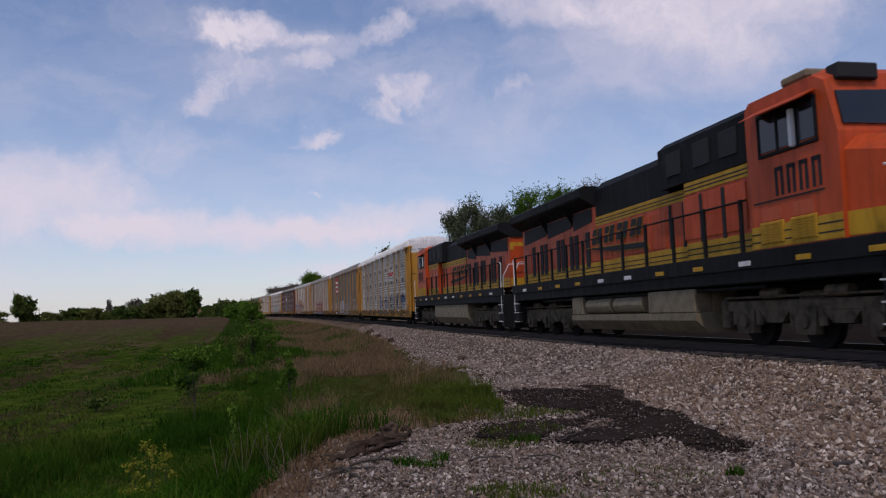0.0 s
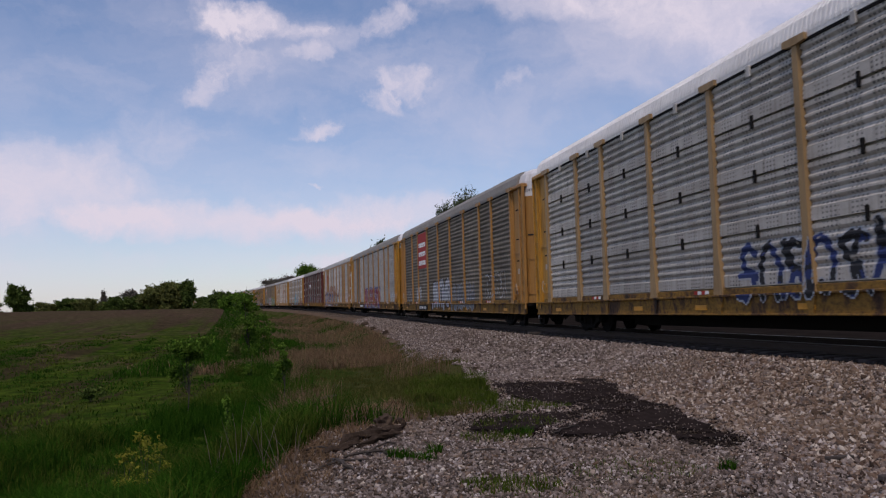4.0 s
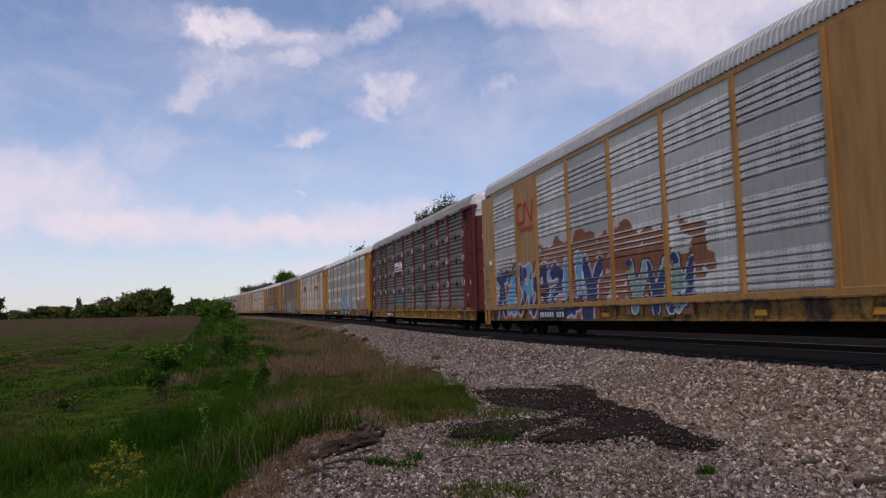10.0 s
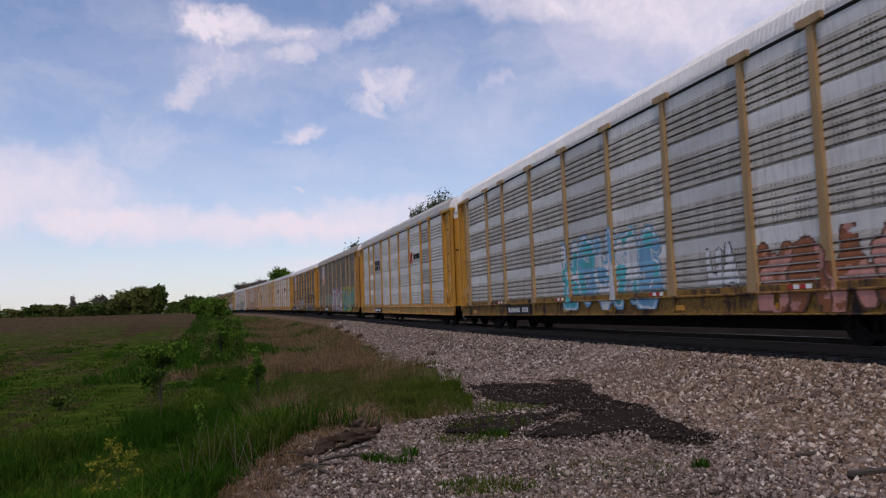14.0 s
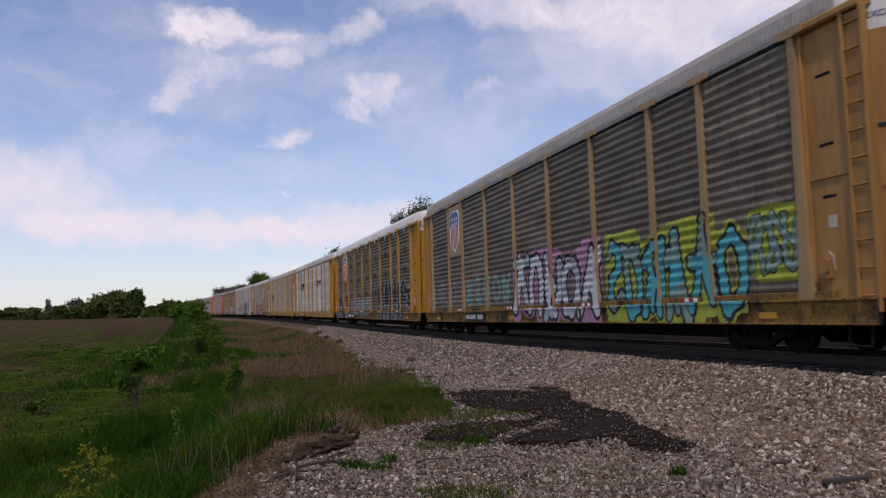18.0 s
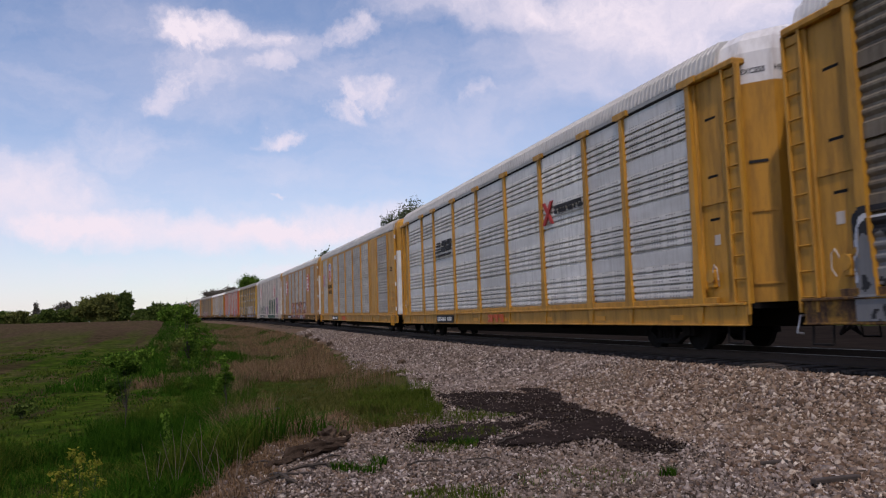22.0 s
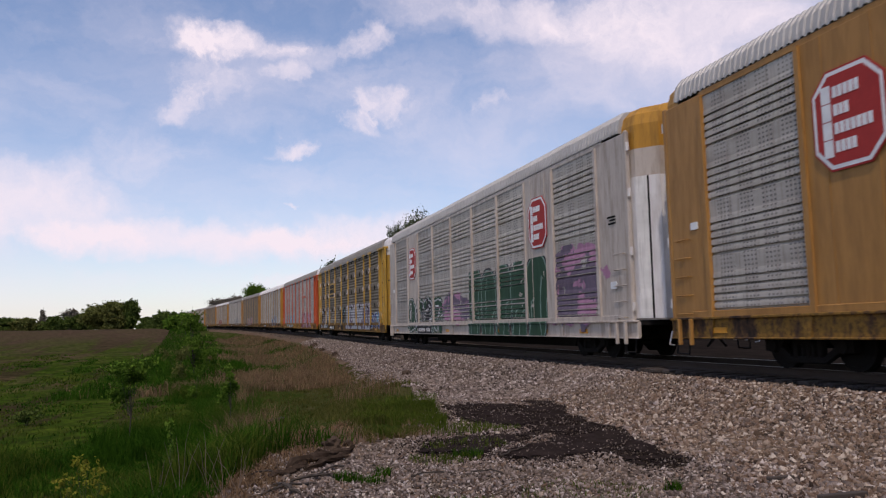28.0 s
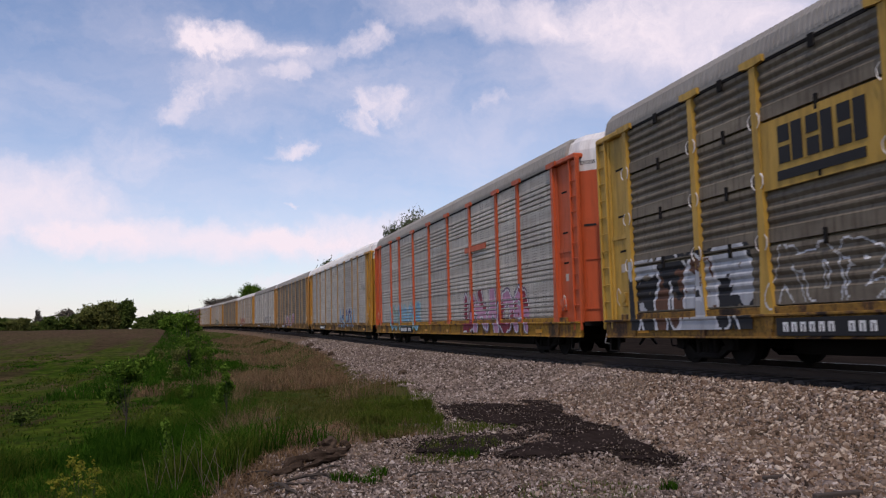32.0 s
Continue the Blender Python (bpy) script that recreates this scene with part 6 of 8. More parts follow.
    for sx in (-1, 1):
        x = sx * 1.505
        for y0, y1 in ((-8.45, -8.0), (-7.92, -7.42), (-7.34, -6.85)):
            part("cab_window", Shape().box(x - 0.012, x + 0.012, y0, y1, 3.70, 4.34, 0.006), GLASS, cb)
        fr = Shape()
        for y in (-8.5, -7.96, -7.38, -6.8):
            fr.box(x - 0.03, x + 0.03, y - 0.03, y + 0.03, 3.62, 4.40, 0.006)
        for z in (3.64, 4.38):
            fr.box(x - 0.03, x + 0.03, -8.53, -6.77, z - 0.03, z + 0.03, 0.006)
        part("window_frame", fr, ENGINE_BLACK, cb)
        part("window_mirror", Shape().box(min(x, x + sx * 0.12), max(x, x + sx * 0.12), -7.95, -7.85, 3.63, 4.3, 0.02), CREAM, cb)
        part("sunshade", Shape().prism([(sx * 1.5, 4.48), (sx * 1.86, 4.32), (sx * 1.86, 4.34), (sx * 1.5, 4.52)], 1, -8.5, -6.7), ORANGE, cb)
        band = Shape().box(x - 0.008, x + 0.008, -9.0, -6.37, 1.95, 2.36, 0.003)
        part("yellow_stripe", band, STRIPE, cb)
        for z in (2.07, 2.22):
            part("pin_line", Shape().box(x - 0.012, x + 0.012, -9.0, -6.37, z - 0.012, z + 0.012), BLACK, cb)
        for y in (-8.0, -7.05):
            lv = Shape()
            lv.box(x - 0.03, x + 0.03, y - 0.36, y + 0.36, 2.02, 2.42, 0.01)
            for i in range(8):
                lv.box(x - 0.05, x + 0.05, y - 0.31, y + 0.31, 2.055 + i * 0.044, 2.075 + i * 0.044)
            part("louvre", lv, STRIPE, cb, "yellow louvred grille")
            part("patch_panel", Shape().box(x - 0.008, x + 0.008, y - 0.3, y + 0.3, 2.44, 2.68, 0.003), REDDISH, cb)
        part("cab_seam", Shape().box(x - 0.01, x + 0.01, -8.6, -6.5, 2.78, 2.81), BLACK, cb)
        part("nose_stripe", Shape().prism([(sx * 1.43, -9.0), (sx * 1.165, -10.1), (sx * 1.15, -10.1), (sx * 1.40, -9.0)], 2, 1.97, 2.36), STRIPE, lo)
    for sx in (-1, 1):
        part("windshield", Shape().add([(sx * 0.12, -8.99, 3.80), (sx * 1.38, -8.99, 3.80), (sx * 1.36, -8.82, 4.38), (sx * 0.12, -8.82, 4.42),
                                        (sx * 0.12, -9.03, 3.80), (sx * 1.38, -9.03, 3.80), (sx * 1.36, -8.86, 4.38), (sx * 0.12, -8.86, 4.42)],
                                       [(0, 1, 2, 3), (4, 7, 6, 5), (0, 4, 5, 1), (1, 5, 6, 2), (2, 6, 7, 3), (3, 7, 4, 0)]), GLASS, cb)
        part("number_board", Shape().box(min(sx * 0.5, sx * 1.3), max(sx * 0.5, sx * 1.3), -8.90, -8.55, 4.58, 4.86, 0.03), BLACK, cb)
    part("roof_unit", Shape().box(-1.25, -0.45, -8.0, -7.2, 4.86, 5.02, 0.04), TANKC, cb)
    part("horn", Shape().tube((-0.3, -1.6, 4.7), (-0.3, -1.6, 4.82), 0.05, 8).tube((-0.3, -2.0, 4.84), (-0.3, -1.2, 4.84), 0.05, 8, r2=0.1), BLACK, lo)
    part("exhaust_stack", Shape().box(-0.5, 0.5, -0.4, 0.6, 4.62, 4.78, 0.04), ENGINE_BLACK, lo)
    for y, d in ((-10.35, -1), (10.35, 1)):
        part("pilot", Shape().prism([(-1.5, 0.25), (-1.5, 1.55), (1.5, 1.55), (1.5, 0.25)], 1, min(y, y + d * 0.1), max(y, y + d * 0.1)), ENGINE_BLACK, lo)
        part("coupler", Shape().box(-0.1, 0.1, min(y, y + d * 0.7), max(y, y + d * 0.7), 0.72, 0.98, 0.03).box(-0.18, 0.14, min(y + d * 0.6, y + d * 0.85), max(y + d * 0.6, y + d * 0.85), 0.7, 1.02, 0.05), GRIME, lo)
    for sx in (-1, 1):
        mirror = Matrix() if sx < 0 else Matrix.Diagonal((-1, 1, 1, 1))
        # plain blocks for the road number and the emblem
        for i in range(4):
            y = -8.55 + i * 0.36
            part("number_block", Shape().box(-1.509, -1.5, y, y + 0.08, 2.86, 3.38).box(-1.509, -1.5, y + 0.17, y + 0.25, 2.86, 3.38).box(-1.509, -1.5, y, y + 0.25, 3.30, 3.38), BLACK, cb, at=mirror)
        for i in range(4):
            y = -0.55 + i * 0.92
            for mat, grow, out in ((STRIPE, 0.014, 0.042), (BLACK, 0.0, 0.05)):
                sh = Shape()
                for a, b, lo_z, hi_z in ((0.0, 0.30, 2.84, 3.28), (0.38, 0.70, 2.84, 3.03), (0.38, 0.70, 3.09, 3.28)):
                    lean = 0.42 * sx
                    l0, l1 = lean * (lo_z - grow - 2.84), lean * (hi_z + grow - 2.84)
                    sh.prism([(y + a - grow + l0, lo_z - grow), (y + b + grow + l0, lo_z - grow), (y + b + grow + l1, hi_z + grow), (y + a - grow + l1, hi_z + grow)], 0, -HW - out, -HW - 0.03)
                part("emblem_block" if mat is BLACK else "emblem_outline", sh, mat, hood, at=mirror)
        for mat, grow, out in ((STRIPE, 0.014, 0.042), (BLACK, 0.0, 0.05)):
            part("emblem_swoosh", Shape().prism([(-1.0 - grow, 2.46 - grow), (-0.86, 2.62 + grow), (3.5 + grow, 2.77 + grow), (1.2, 2.54 - grow)], 0, -HW - out, -HW - 0.03), mat, hood, at=mirror)
    for ob in lo.children_recursive:       # the body stands a little taller than the drawing above
        if ob.data.name.split(".")[0] not in ("stanchion", "handrail", "grab_rail", "end_rail") and ob.data.users == 1:
            for v in ob.data.vertices:
                if v.co.z > 1.93:
                    v.co.z = 1.93 + (v.co.z - 1.93) * 1.05
    for y in (-7.35, 7.35):
        add_truck(lo, y, LOCO_TRUCK, loco_wheel_mesh, LOCO_WHEEL, (-1.95, 0.0, 1.95), DUST, flip)
    return lo


engines = [(locomotive("orange and black diesel locomotive with yellow stripes, cab leading", 0, True), -33.45, 0),
           (locomotive("orange and black diesel locomotive with yellow stripes, cab trailing", 180, False), -11.15, 180)]


# ---------------------------------------------------------------- plants
def leaf_mat(name, a, b, rough=0.6, through_light=0.25):
    mat, nt, links, shader = nodes_of(name)
    geo = nt.new("ShaderNodeNewGeometry")
    isl = geo.outputs["Random Per Island"]
    col = mix(nt, links, isl, a, b)
    big = noise_tex(nt, links, geo.outputs["Position"], 0.6, 3)
    col = mix(nt, links, ramp(nt, links, big, [(0.35, (0.6,) * 3), (0.65, (1, 1, 1))]), tuple(v * 0.45 for v in a), col)
    links.new(col, shader.inputs["Base Color"])
    shader.inputs["Roughness"].default_value, shader.inputs["Specular IOR Level"].default_value = rough, 0.0
    tr = nt.new("ShaderNodeBsdfTranslucent")
    links.new(col, tr.inputs["Color"])
    mx = nt.new("ShaderNodeMixShader")
    mx.inputs[0].default_value = through_light
    out = nt["Material Output"]
    links.new(shader.outputs[0], mx.inputs[1])
    links.new(tr.outputs[0], mx.inputs[2])
    links.new(mx.outputs[0], out.inputs[0])
    return mat


LEAF_DARK = leaf_mat("dark_leaves", (0.056, 0.086, 0.018), (0.105, 0.140, 0.034))
LEAF_FRESH = leaf_mat("fresh_leaves", (0.055, 0.115, 0.013), (0.140, 0.230, 0.032))
LEAF_GREY = leaf_mat("grey_green_leaves", (0.095, 0.115, 0.06), (0.15, 0.175, 0.10))
LEAF_OLIVE = leaf_mat("olive_leaves", (0.105, 0.118, 0.030), (0.170, 0.172, 0.055))
LEAF_BARE = leaf_mat("budding_twigs", (0.15, 0.13, 0.10), (0.21, 0.18, 0.14))
GRASS = leaf_mat("green_grass", (0.016, 0.052, 0.004), (0.050, 0.118, 0.011), 0.6)
GRASS_LIGHT = leaf_mat("light_grass", (0.050, 0.085, 0.010), (0.110, 0.130, 0.022), 0.7)
GRASS_OLIVE = leaf_mat("olive_grass", (0.060, 0.072, 0.014), (0.135, 0.120, 0.036), 0.7)
STRAW = leaf_mat("dry_stalks", (0.16, 0.098, 0.052), (0.30, 0.195, 0.11), 0.8)
BLOSSOM = leaf_mat("yellow_green_leaves", (0.16, 0.18, 0.02), (0.32, 0.28, 0.04))
BARK = plain("grey_bark", (0.05, 0.038, 0.028), 0.95)
TWIG = plain("dead_twig", (0.15, 0.11, 0.08), 0.9)
ROTTEN = soil_mat("rotten_wood", (0.05, 0.034, 0.024), (0.10, 0.07, 0.05), (0.022, 0.016, 0.012), 5.0, 28.0)
CLOD = soil_mat("dark_earth_clod", (0.06, 0.042, 0.03), (0.11, 0.078, 0.055), (0.03, 0.021, 0.015), 4.0, 22.0)
rng = np.random.default_rng(7)


def bulk_mesh(name, verts, faces_idx, per):
    """A mesh from arrays of equal-sized polygons."""
    me = bpy.data.meshes.new(name)
    nv, nf = len(verts), len(faces_idx)
    me.vertices.add(nv)
    me.vertices.foreach_set("co", verts.astype(np.float32).ravel())
    me.loops.add(nf * per)
    me.loops.foreach_set("vertex_index", faces_idx.astype(np.int32).ravel())
    me.polygons.add(nf)
    me.polygons.foreach_set("loop_start", np.arange(0, nf * per, per, dtype=np.int32))
    me.update(calc_edges=True)
    me.validate()
    return me


def leaves_mesh(name, centres, size, flat=0.5):
    """Small four-cornered leaves, each turned its own way."""
    n = len(centres)
    a = rng.normal(size=(n, 3))
    a /= np.linalg.norm(a, axis=1)[:, None]
    b = np.cross(a, rng.normal(size=(n, 3)))
    b /= np.linalg.norm(b, axis=1)[:, None]
    s = size * rng.uniform(0.6, 1.35, (n, 1))
    v = np.stack([centres - a * s, centres + b * s * flat, centres + a * s, centres - b * s * flat], 1).reshape(-1, 3)
    f = np.arange(4 * n).reshape(n, 4)
    return bulk_mesh(name, v, f, 4)


def plant(name, label, category, x, y, tall, wide, leaf, count, size, lobes=7, trunk=0.25, group="", bare=0.0, squat=1.0, seed=1):
    """A trunk that forks into limbs, and a crown of leaves gathered in uneven lobes."""
    global rng
    rng = np.random.default_rng(seed)
    z = float(height(np.array(x), np.array(y)))
    root = thing(name, label, category, group, at=pose(x, y, z - 0.05))
    wood = Shape()
    r0 = max(0.008, tall * (0.0075 if tall < 3 else 0.02))
    fork = tall * trunk
    wood.tube((0, 0, -0.1), (0.02 * tall, 0.01 * tall, fork), r0, 8, r2=r0 * 0.75)
    hubs = []
    for i in range(lobes):
        t = 2 * math.pi * i / lobes + rng.uniform(-0.5, 0.5)
        q = rng.uniform(0.15, 1.0)
        hz = fork + (tall - fork) * rng.uniform(0.18 if trunk > 0.15 else -0.06, 0.84)
        taper = 1.0 - 0.45 * max(0.0, (hz / tall - 0.55) / 0.45)
        hub = np.array([math.cos(t) * wide * 0.36 * q * taper, math.sin(t) * wide * 0.36 * q * taper, hz])
        hubs.append((hub, wide * rng.uniform(0.17, 0.30), (tall - fork) * rng.uniform(0.13, 0.22) * squat))
        knee = (hub[0] * 0.45, hub[1] * 0.45, fork + (hz - fork) * 0.5)
        wood.tube((0.02 * tall, 0.01 * tall, fork * 0.95), knee, r0 * 0.55, 6, r2=r0 * 0.35)
        wood.tube(knee, tuple(hub), r0 * 0.35, 5, r2=r0 * 0.1)
        for _ in range(3):
            tip = hub + rng.normal(size=3) * np.array([wide * 0.13, wide * 0.13, tall * 0.08])
            wood.tube(tuple(hub), tuple(tip), r0 * 0.14, 4, r2=r0 * 0.04)
    pts = []
    twigs = 11
    per = max(4, count // (lobes * twigs))
    for hub, rw, rh in hubs:
        for _ in range(twigs):
            way = rng.normal(size=3)
            way /= np.linalg.norm(way)
            way[2] = abs(way[2]) * 0.8 if rng.uniform() < 0.65 and trunk > 0.15 else way[2]
            reach = np.array([rw, rw, rh]) * rng.uniform(0.55, 1.15)
            q = rng.uniform(0.25, 1.0, (per, 1))
            p = hub + way * reach * q + rng.normal(size=(per, 3)) * (0.09 + 0.11 * q) * np.array([rw, rw, rh])
            pts.append(p)
            if tall > 3:
                wood.tube(tuple(hub), tuple(hub + way * reach), r0 * 0.07, 3, r2=r0 * 0.02)
    part("trunk", wood, BARK, root)
    p = np.concatenate(pts)
    p = p[p[:, 2] > 0.03 * tall]
    cr = part("crown", leaves_mesh("crown", p, size), leaf, root)
    return root


# the tree line behind the field, by bearing (degrees right of the track's line) and distance
def at_bearing(deg, dist):
    return dist * math.sin(radians(deg)), dist * math.cos(radians(deg))


def tall_at(x, y, dist, angle):
    return max(1.2, EYE[2] + dist * math.tan(radians(angle)) - float(height(np.array(x), np.array(y))))


def tree_line():
    rows = [  # bearing, distance, angle of the top over the eye, width, leaf, leaves, label
        (-16.6, 190, 2.35, 6.2, LEAF_DARK, 2600, "round dark tree alone at the field's edge"),
        (-18.6, 210, 1.45, 11.0, LEAF_OLIVE, 1600, "low olive scrub along the field's edge"),
        (-15.0, 210, 1.3, 9.0, LEAF_OLIVE, 1600, "low olive scrub along the field's edge"),
        (-13.6, 205, 1.4, 9.0, LEAF_DARK, 1600, "low dark scrub along the field's edge"),
        (-12.4, 200, 1.4, 9.0, LEAF_OLIVE, 1600, "low olive scrub along the field's edge"),
        (-11.6, 230, 1.85, 2.6, LEAF_BARE, 500, "thin budding tree behind the scrub"),
        (-10.9, 190, 1.6, 7.0, LEAF_DARK, 1700, "dark green bush along the field's edge"),
        (-9.9, 195, 1.85, 6.0, LEAF_BARE, 1200, "pale budding tree behind the bushes"),
        (-9.3, 175, 1.65, 7.0, LEAF_DARK, 2000, "dark green bush along the field's edge"),
        (-8.3, 165, 2.35, 7.5, LEAF_OLIVE, 3000, "large olive bush along the field's edge"),
        (-7.2, 160, 2.4, 6.8, LEAF_OLIVE, 3000, "large olive bush along the field's edge"),
        (-6.3, 158, 2.5, 3.2, LEAF_DARK, 1600, "upright dark tree beside the large bush"),
        (-5.2, 150, 1.35, 5.5, LEAF_DARK, 1400, "low green bush along the field's edge"),
        (-4.2, 140, 1.7, 6.0, LEAF_DARK, 1800, "green bush near the line"),
        (-3.1, 130, 1.5, 5.5, LEAF_FRESH, 1600, "green bush near the line"),
    ]
    for i, (b, d, h, w, leaf, n, label) in enumerate(rows):
        x, y = at_bearing(b, d)
        h = tall_at(x, y, d, h)
        plant("bush" if h < 7 else "tree", label, "bush" if h < 7 else "tree", x, y, h, w, leaf, int(n * 5.0), 0.27, 18, 0.06 if h < 8 or w > 7 else 0.25, "tree line", seed=20 + i, squat=1.5)
    rows = [
        (12.0, 78, 8.2, 3.8, LEAF_GREY, 1700, "leafy tree behind the train"),
        (13.6, 77, 8.75, 4.6, LEAF_GREY, 2200, "leafy tree behind the train"),
        (15.6, 79, 8.3, 4.2, LEAF_GREY, 1800, "thinly leaved tree behind the train"),
        (17.3, 78, 9.2, 5.0, LEAF_FRESH, 2400, "fresh green tree behind the train"),
        (19.6, 78, 9.4, 5.0, LEAF_FRESH, 2200, "fresh green tree behind the train"),
        (21.9, 79, 9.8, 5.0, LEAF_BARE, 1400, "thinly leaved tree behind the train"),
        (7.0, 110, 5.35, 4.6, LEAF_GREY, 1700, "leafy tree behind the train"),
        (1.9, 235, 3.75, 9.5, LEAF_FRESH, 2400, "dark tree beyond the bend"),
        (0.3, 300, 2.85, 10.5, LEAF_BARE, 2200, "brown budding tree beyond the bend"),
        (-0.9, 330, 2.7, 11.0, LEAF_BARE, 2000, "brown budding tree beyond the bend"),
    ]
    for i, (b, d, h, w, leaf, n, label) in enumerate(rows):
        x, y = at_bearing(b, d)
        h = tall_at(x, y, d, h)
        plant("tree", label, "tree", x, y, h, w, leaf, int(n * 8), 0.10 if d < 100 else 0.19, 30, 0.22, "trees beyond the track", seed=60 + i)


tree_line()


# saplings and shrubs on the bank
def bank_plants():
    rows = [  # bearing, distance, height, width, leaf, leaves, size, name, label
        (-2.4, 42, 3.7, 2.3, LEAF_FRESH, 3400, 0.06, "shrub", "tall leafy shrub on the bank"),
        (-3.3, 40, 2.0, 1.8, LEAF_OLIVE, 1400, 0.05, "shrub", "half bare shrub on the bank"),
        (-1.4, 46, 2.4, 1.9, LEAF_FRESH, 1600, 0.06, "shrub", "leafy shrub on the bank"),
        (-2.2, 29, 1.3, 0.8, LEAF_FRESH, 700, 0.04, "shrub", "thin shrub on the bank"),
        (-6.4, 18.5, 1.95, 1.3, LEAF_FRESH, 3200, 0.042, "sapling", "young tree with fresh green leaves"),
        (0.0, 20.5, 1.75, 0.7, LEAF_FRESH, 1500, 0.040, "sapling", "slim young tree with dark leaves"),
        (-9.0, 11.0, 0.95, 0.5, BLOSSOM, 200, 0.026, "weed", "tall weed with yellow-green leaves"),
        (-10.2, 11.6, 0.7, 0.6, BLOSSOM, 220, 0.026, "weed", "tall weed with yellow-green leaves"),
        (-8.2, 12.4, 0.6, 0.5, BLOSSOM, 160, 0.024, "weed", "tall weed with yellow-green leaves"),
        (-12.4, 24.0, 0.5, 1.1, LEAF_DARK, 520, 0.05, "shrub", "low dark shrub in the field"),
        (-3.8, 11.5, 1.1, 0.25, LEAF_FRESH, 90, 0.03, "weed", "thin upright green weed in grass"),
    ]
    for i, (b, d, h, w, leaf, n, s, name, label) in enumerate(rows):
        x, y = at_bearing(b, d)
        plant(name, label, name, x, y, h, w, leaf, n, s, 7, 0.36 if name == "sapling" else 0.1, "plants on the bank", seed=120 + i)
    for i, (b, d, h) in enumerate(((-4.6, 8.6, 0.75), (-3.2, 8.9, 0.9), (-1.4, 9.0, 0.8), (0.6, 8.6, 0.55), (-0.4, 8.3, 0.6))):
        x, y = at_bearing(b, d)
        z = float(height(np.array(x), np.array(y)))
        r = random.Random(300 + i)
        weed = thing("dead_weed", "dry leafless weed standing in the grass", "weed", "dead weeds", at=pose(x, y, z))
        for _ in range(4):
            tx, ty, th = r.uniform(-0.22, 0.22), r.uniform(-0.2, 0.2), h * r.uniform(0.6, 1.0)
            line = [(tx * q ** 1.6 + r.uniform(-.012, .012), ty * q ** 1.6 + r.uniform(-.012, .012), -0.05 + th * q) for q in (0, 0.25, 0.5, 0.75, 1.0)]
            part("stem", sweep(line, (0.0035, 0.003, 0.0026, 0.002, 0.001), 5), TWIG, weed)


bank_plants()


def blades(name, label, x, y, tall, width, mat, lean=0.35, away=None):
    """Bent grass blades, each of three faces."""
    n = len(x)
    z = height(x, y)
    ang = rng.uniform(0, 2 * np.pi, n) if away is None else away + rng.normal(0, 0.7, n)
    dx, dy = np.cos(ang), np.sin(ang)
    h = tall * rng.uniform(0.4, 1.2, n)
    ln = h * lean * rng.uniform(0.2, 1.5, n)
    w = width * rng.uniform(0.6, 1.4, n)
    p = np.stack([x, y, z - 0.03], 1)
    mid = np.stack([x + dx * ln * 0.3, y + dy * ln * 0.3, z + h * 0.62], 1)
    tip = np.stack([x + dx * ln, y + dy * ln, z + h * (1 - 0.25 * lean * rng.uniform(0, 1, n))], 1)
    turn = rng.uniform(0, np.pi, n)
    wv = np.stack([np.cos(turn) * w, np.sin(turn) * w, np.zeros(n)], 1)
    v = np.stack([p - wv, p + wv, mid - wv * 0.75, mid + wv * 0.75, tip], 1).reshape(-1, 3)
    o = (np.arange(n) * 5)[:, None]
    tri = np.concatenate([o + [[0, 1, 3]], o + [[0, 3, 2]], o + [[2, 3, 4]]], 0)
    me = bulk_mesh(name, v, tri, 3)
    me.materials.append(mat)
    tagged(new(name, me), label, "grass", kind="stuff")


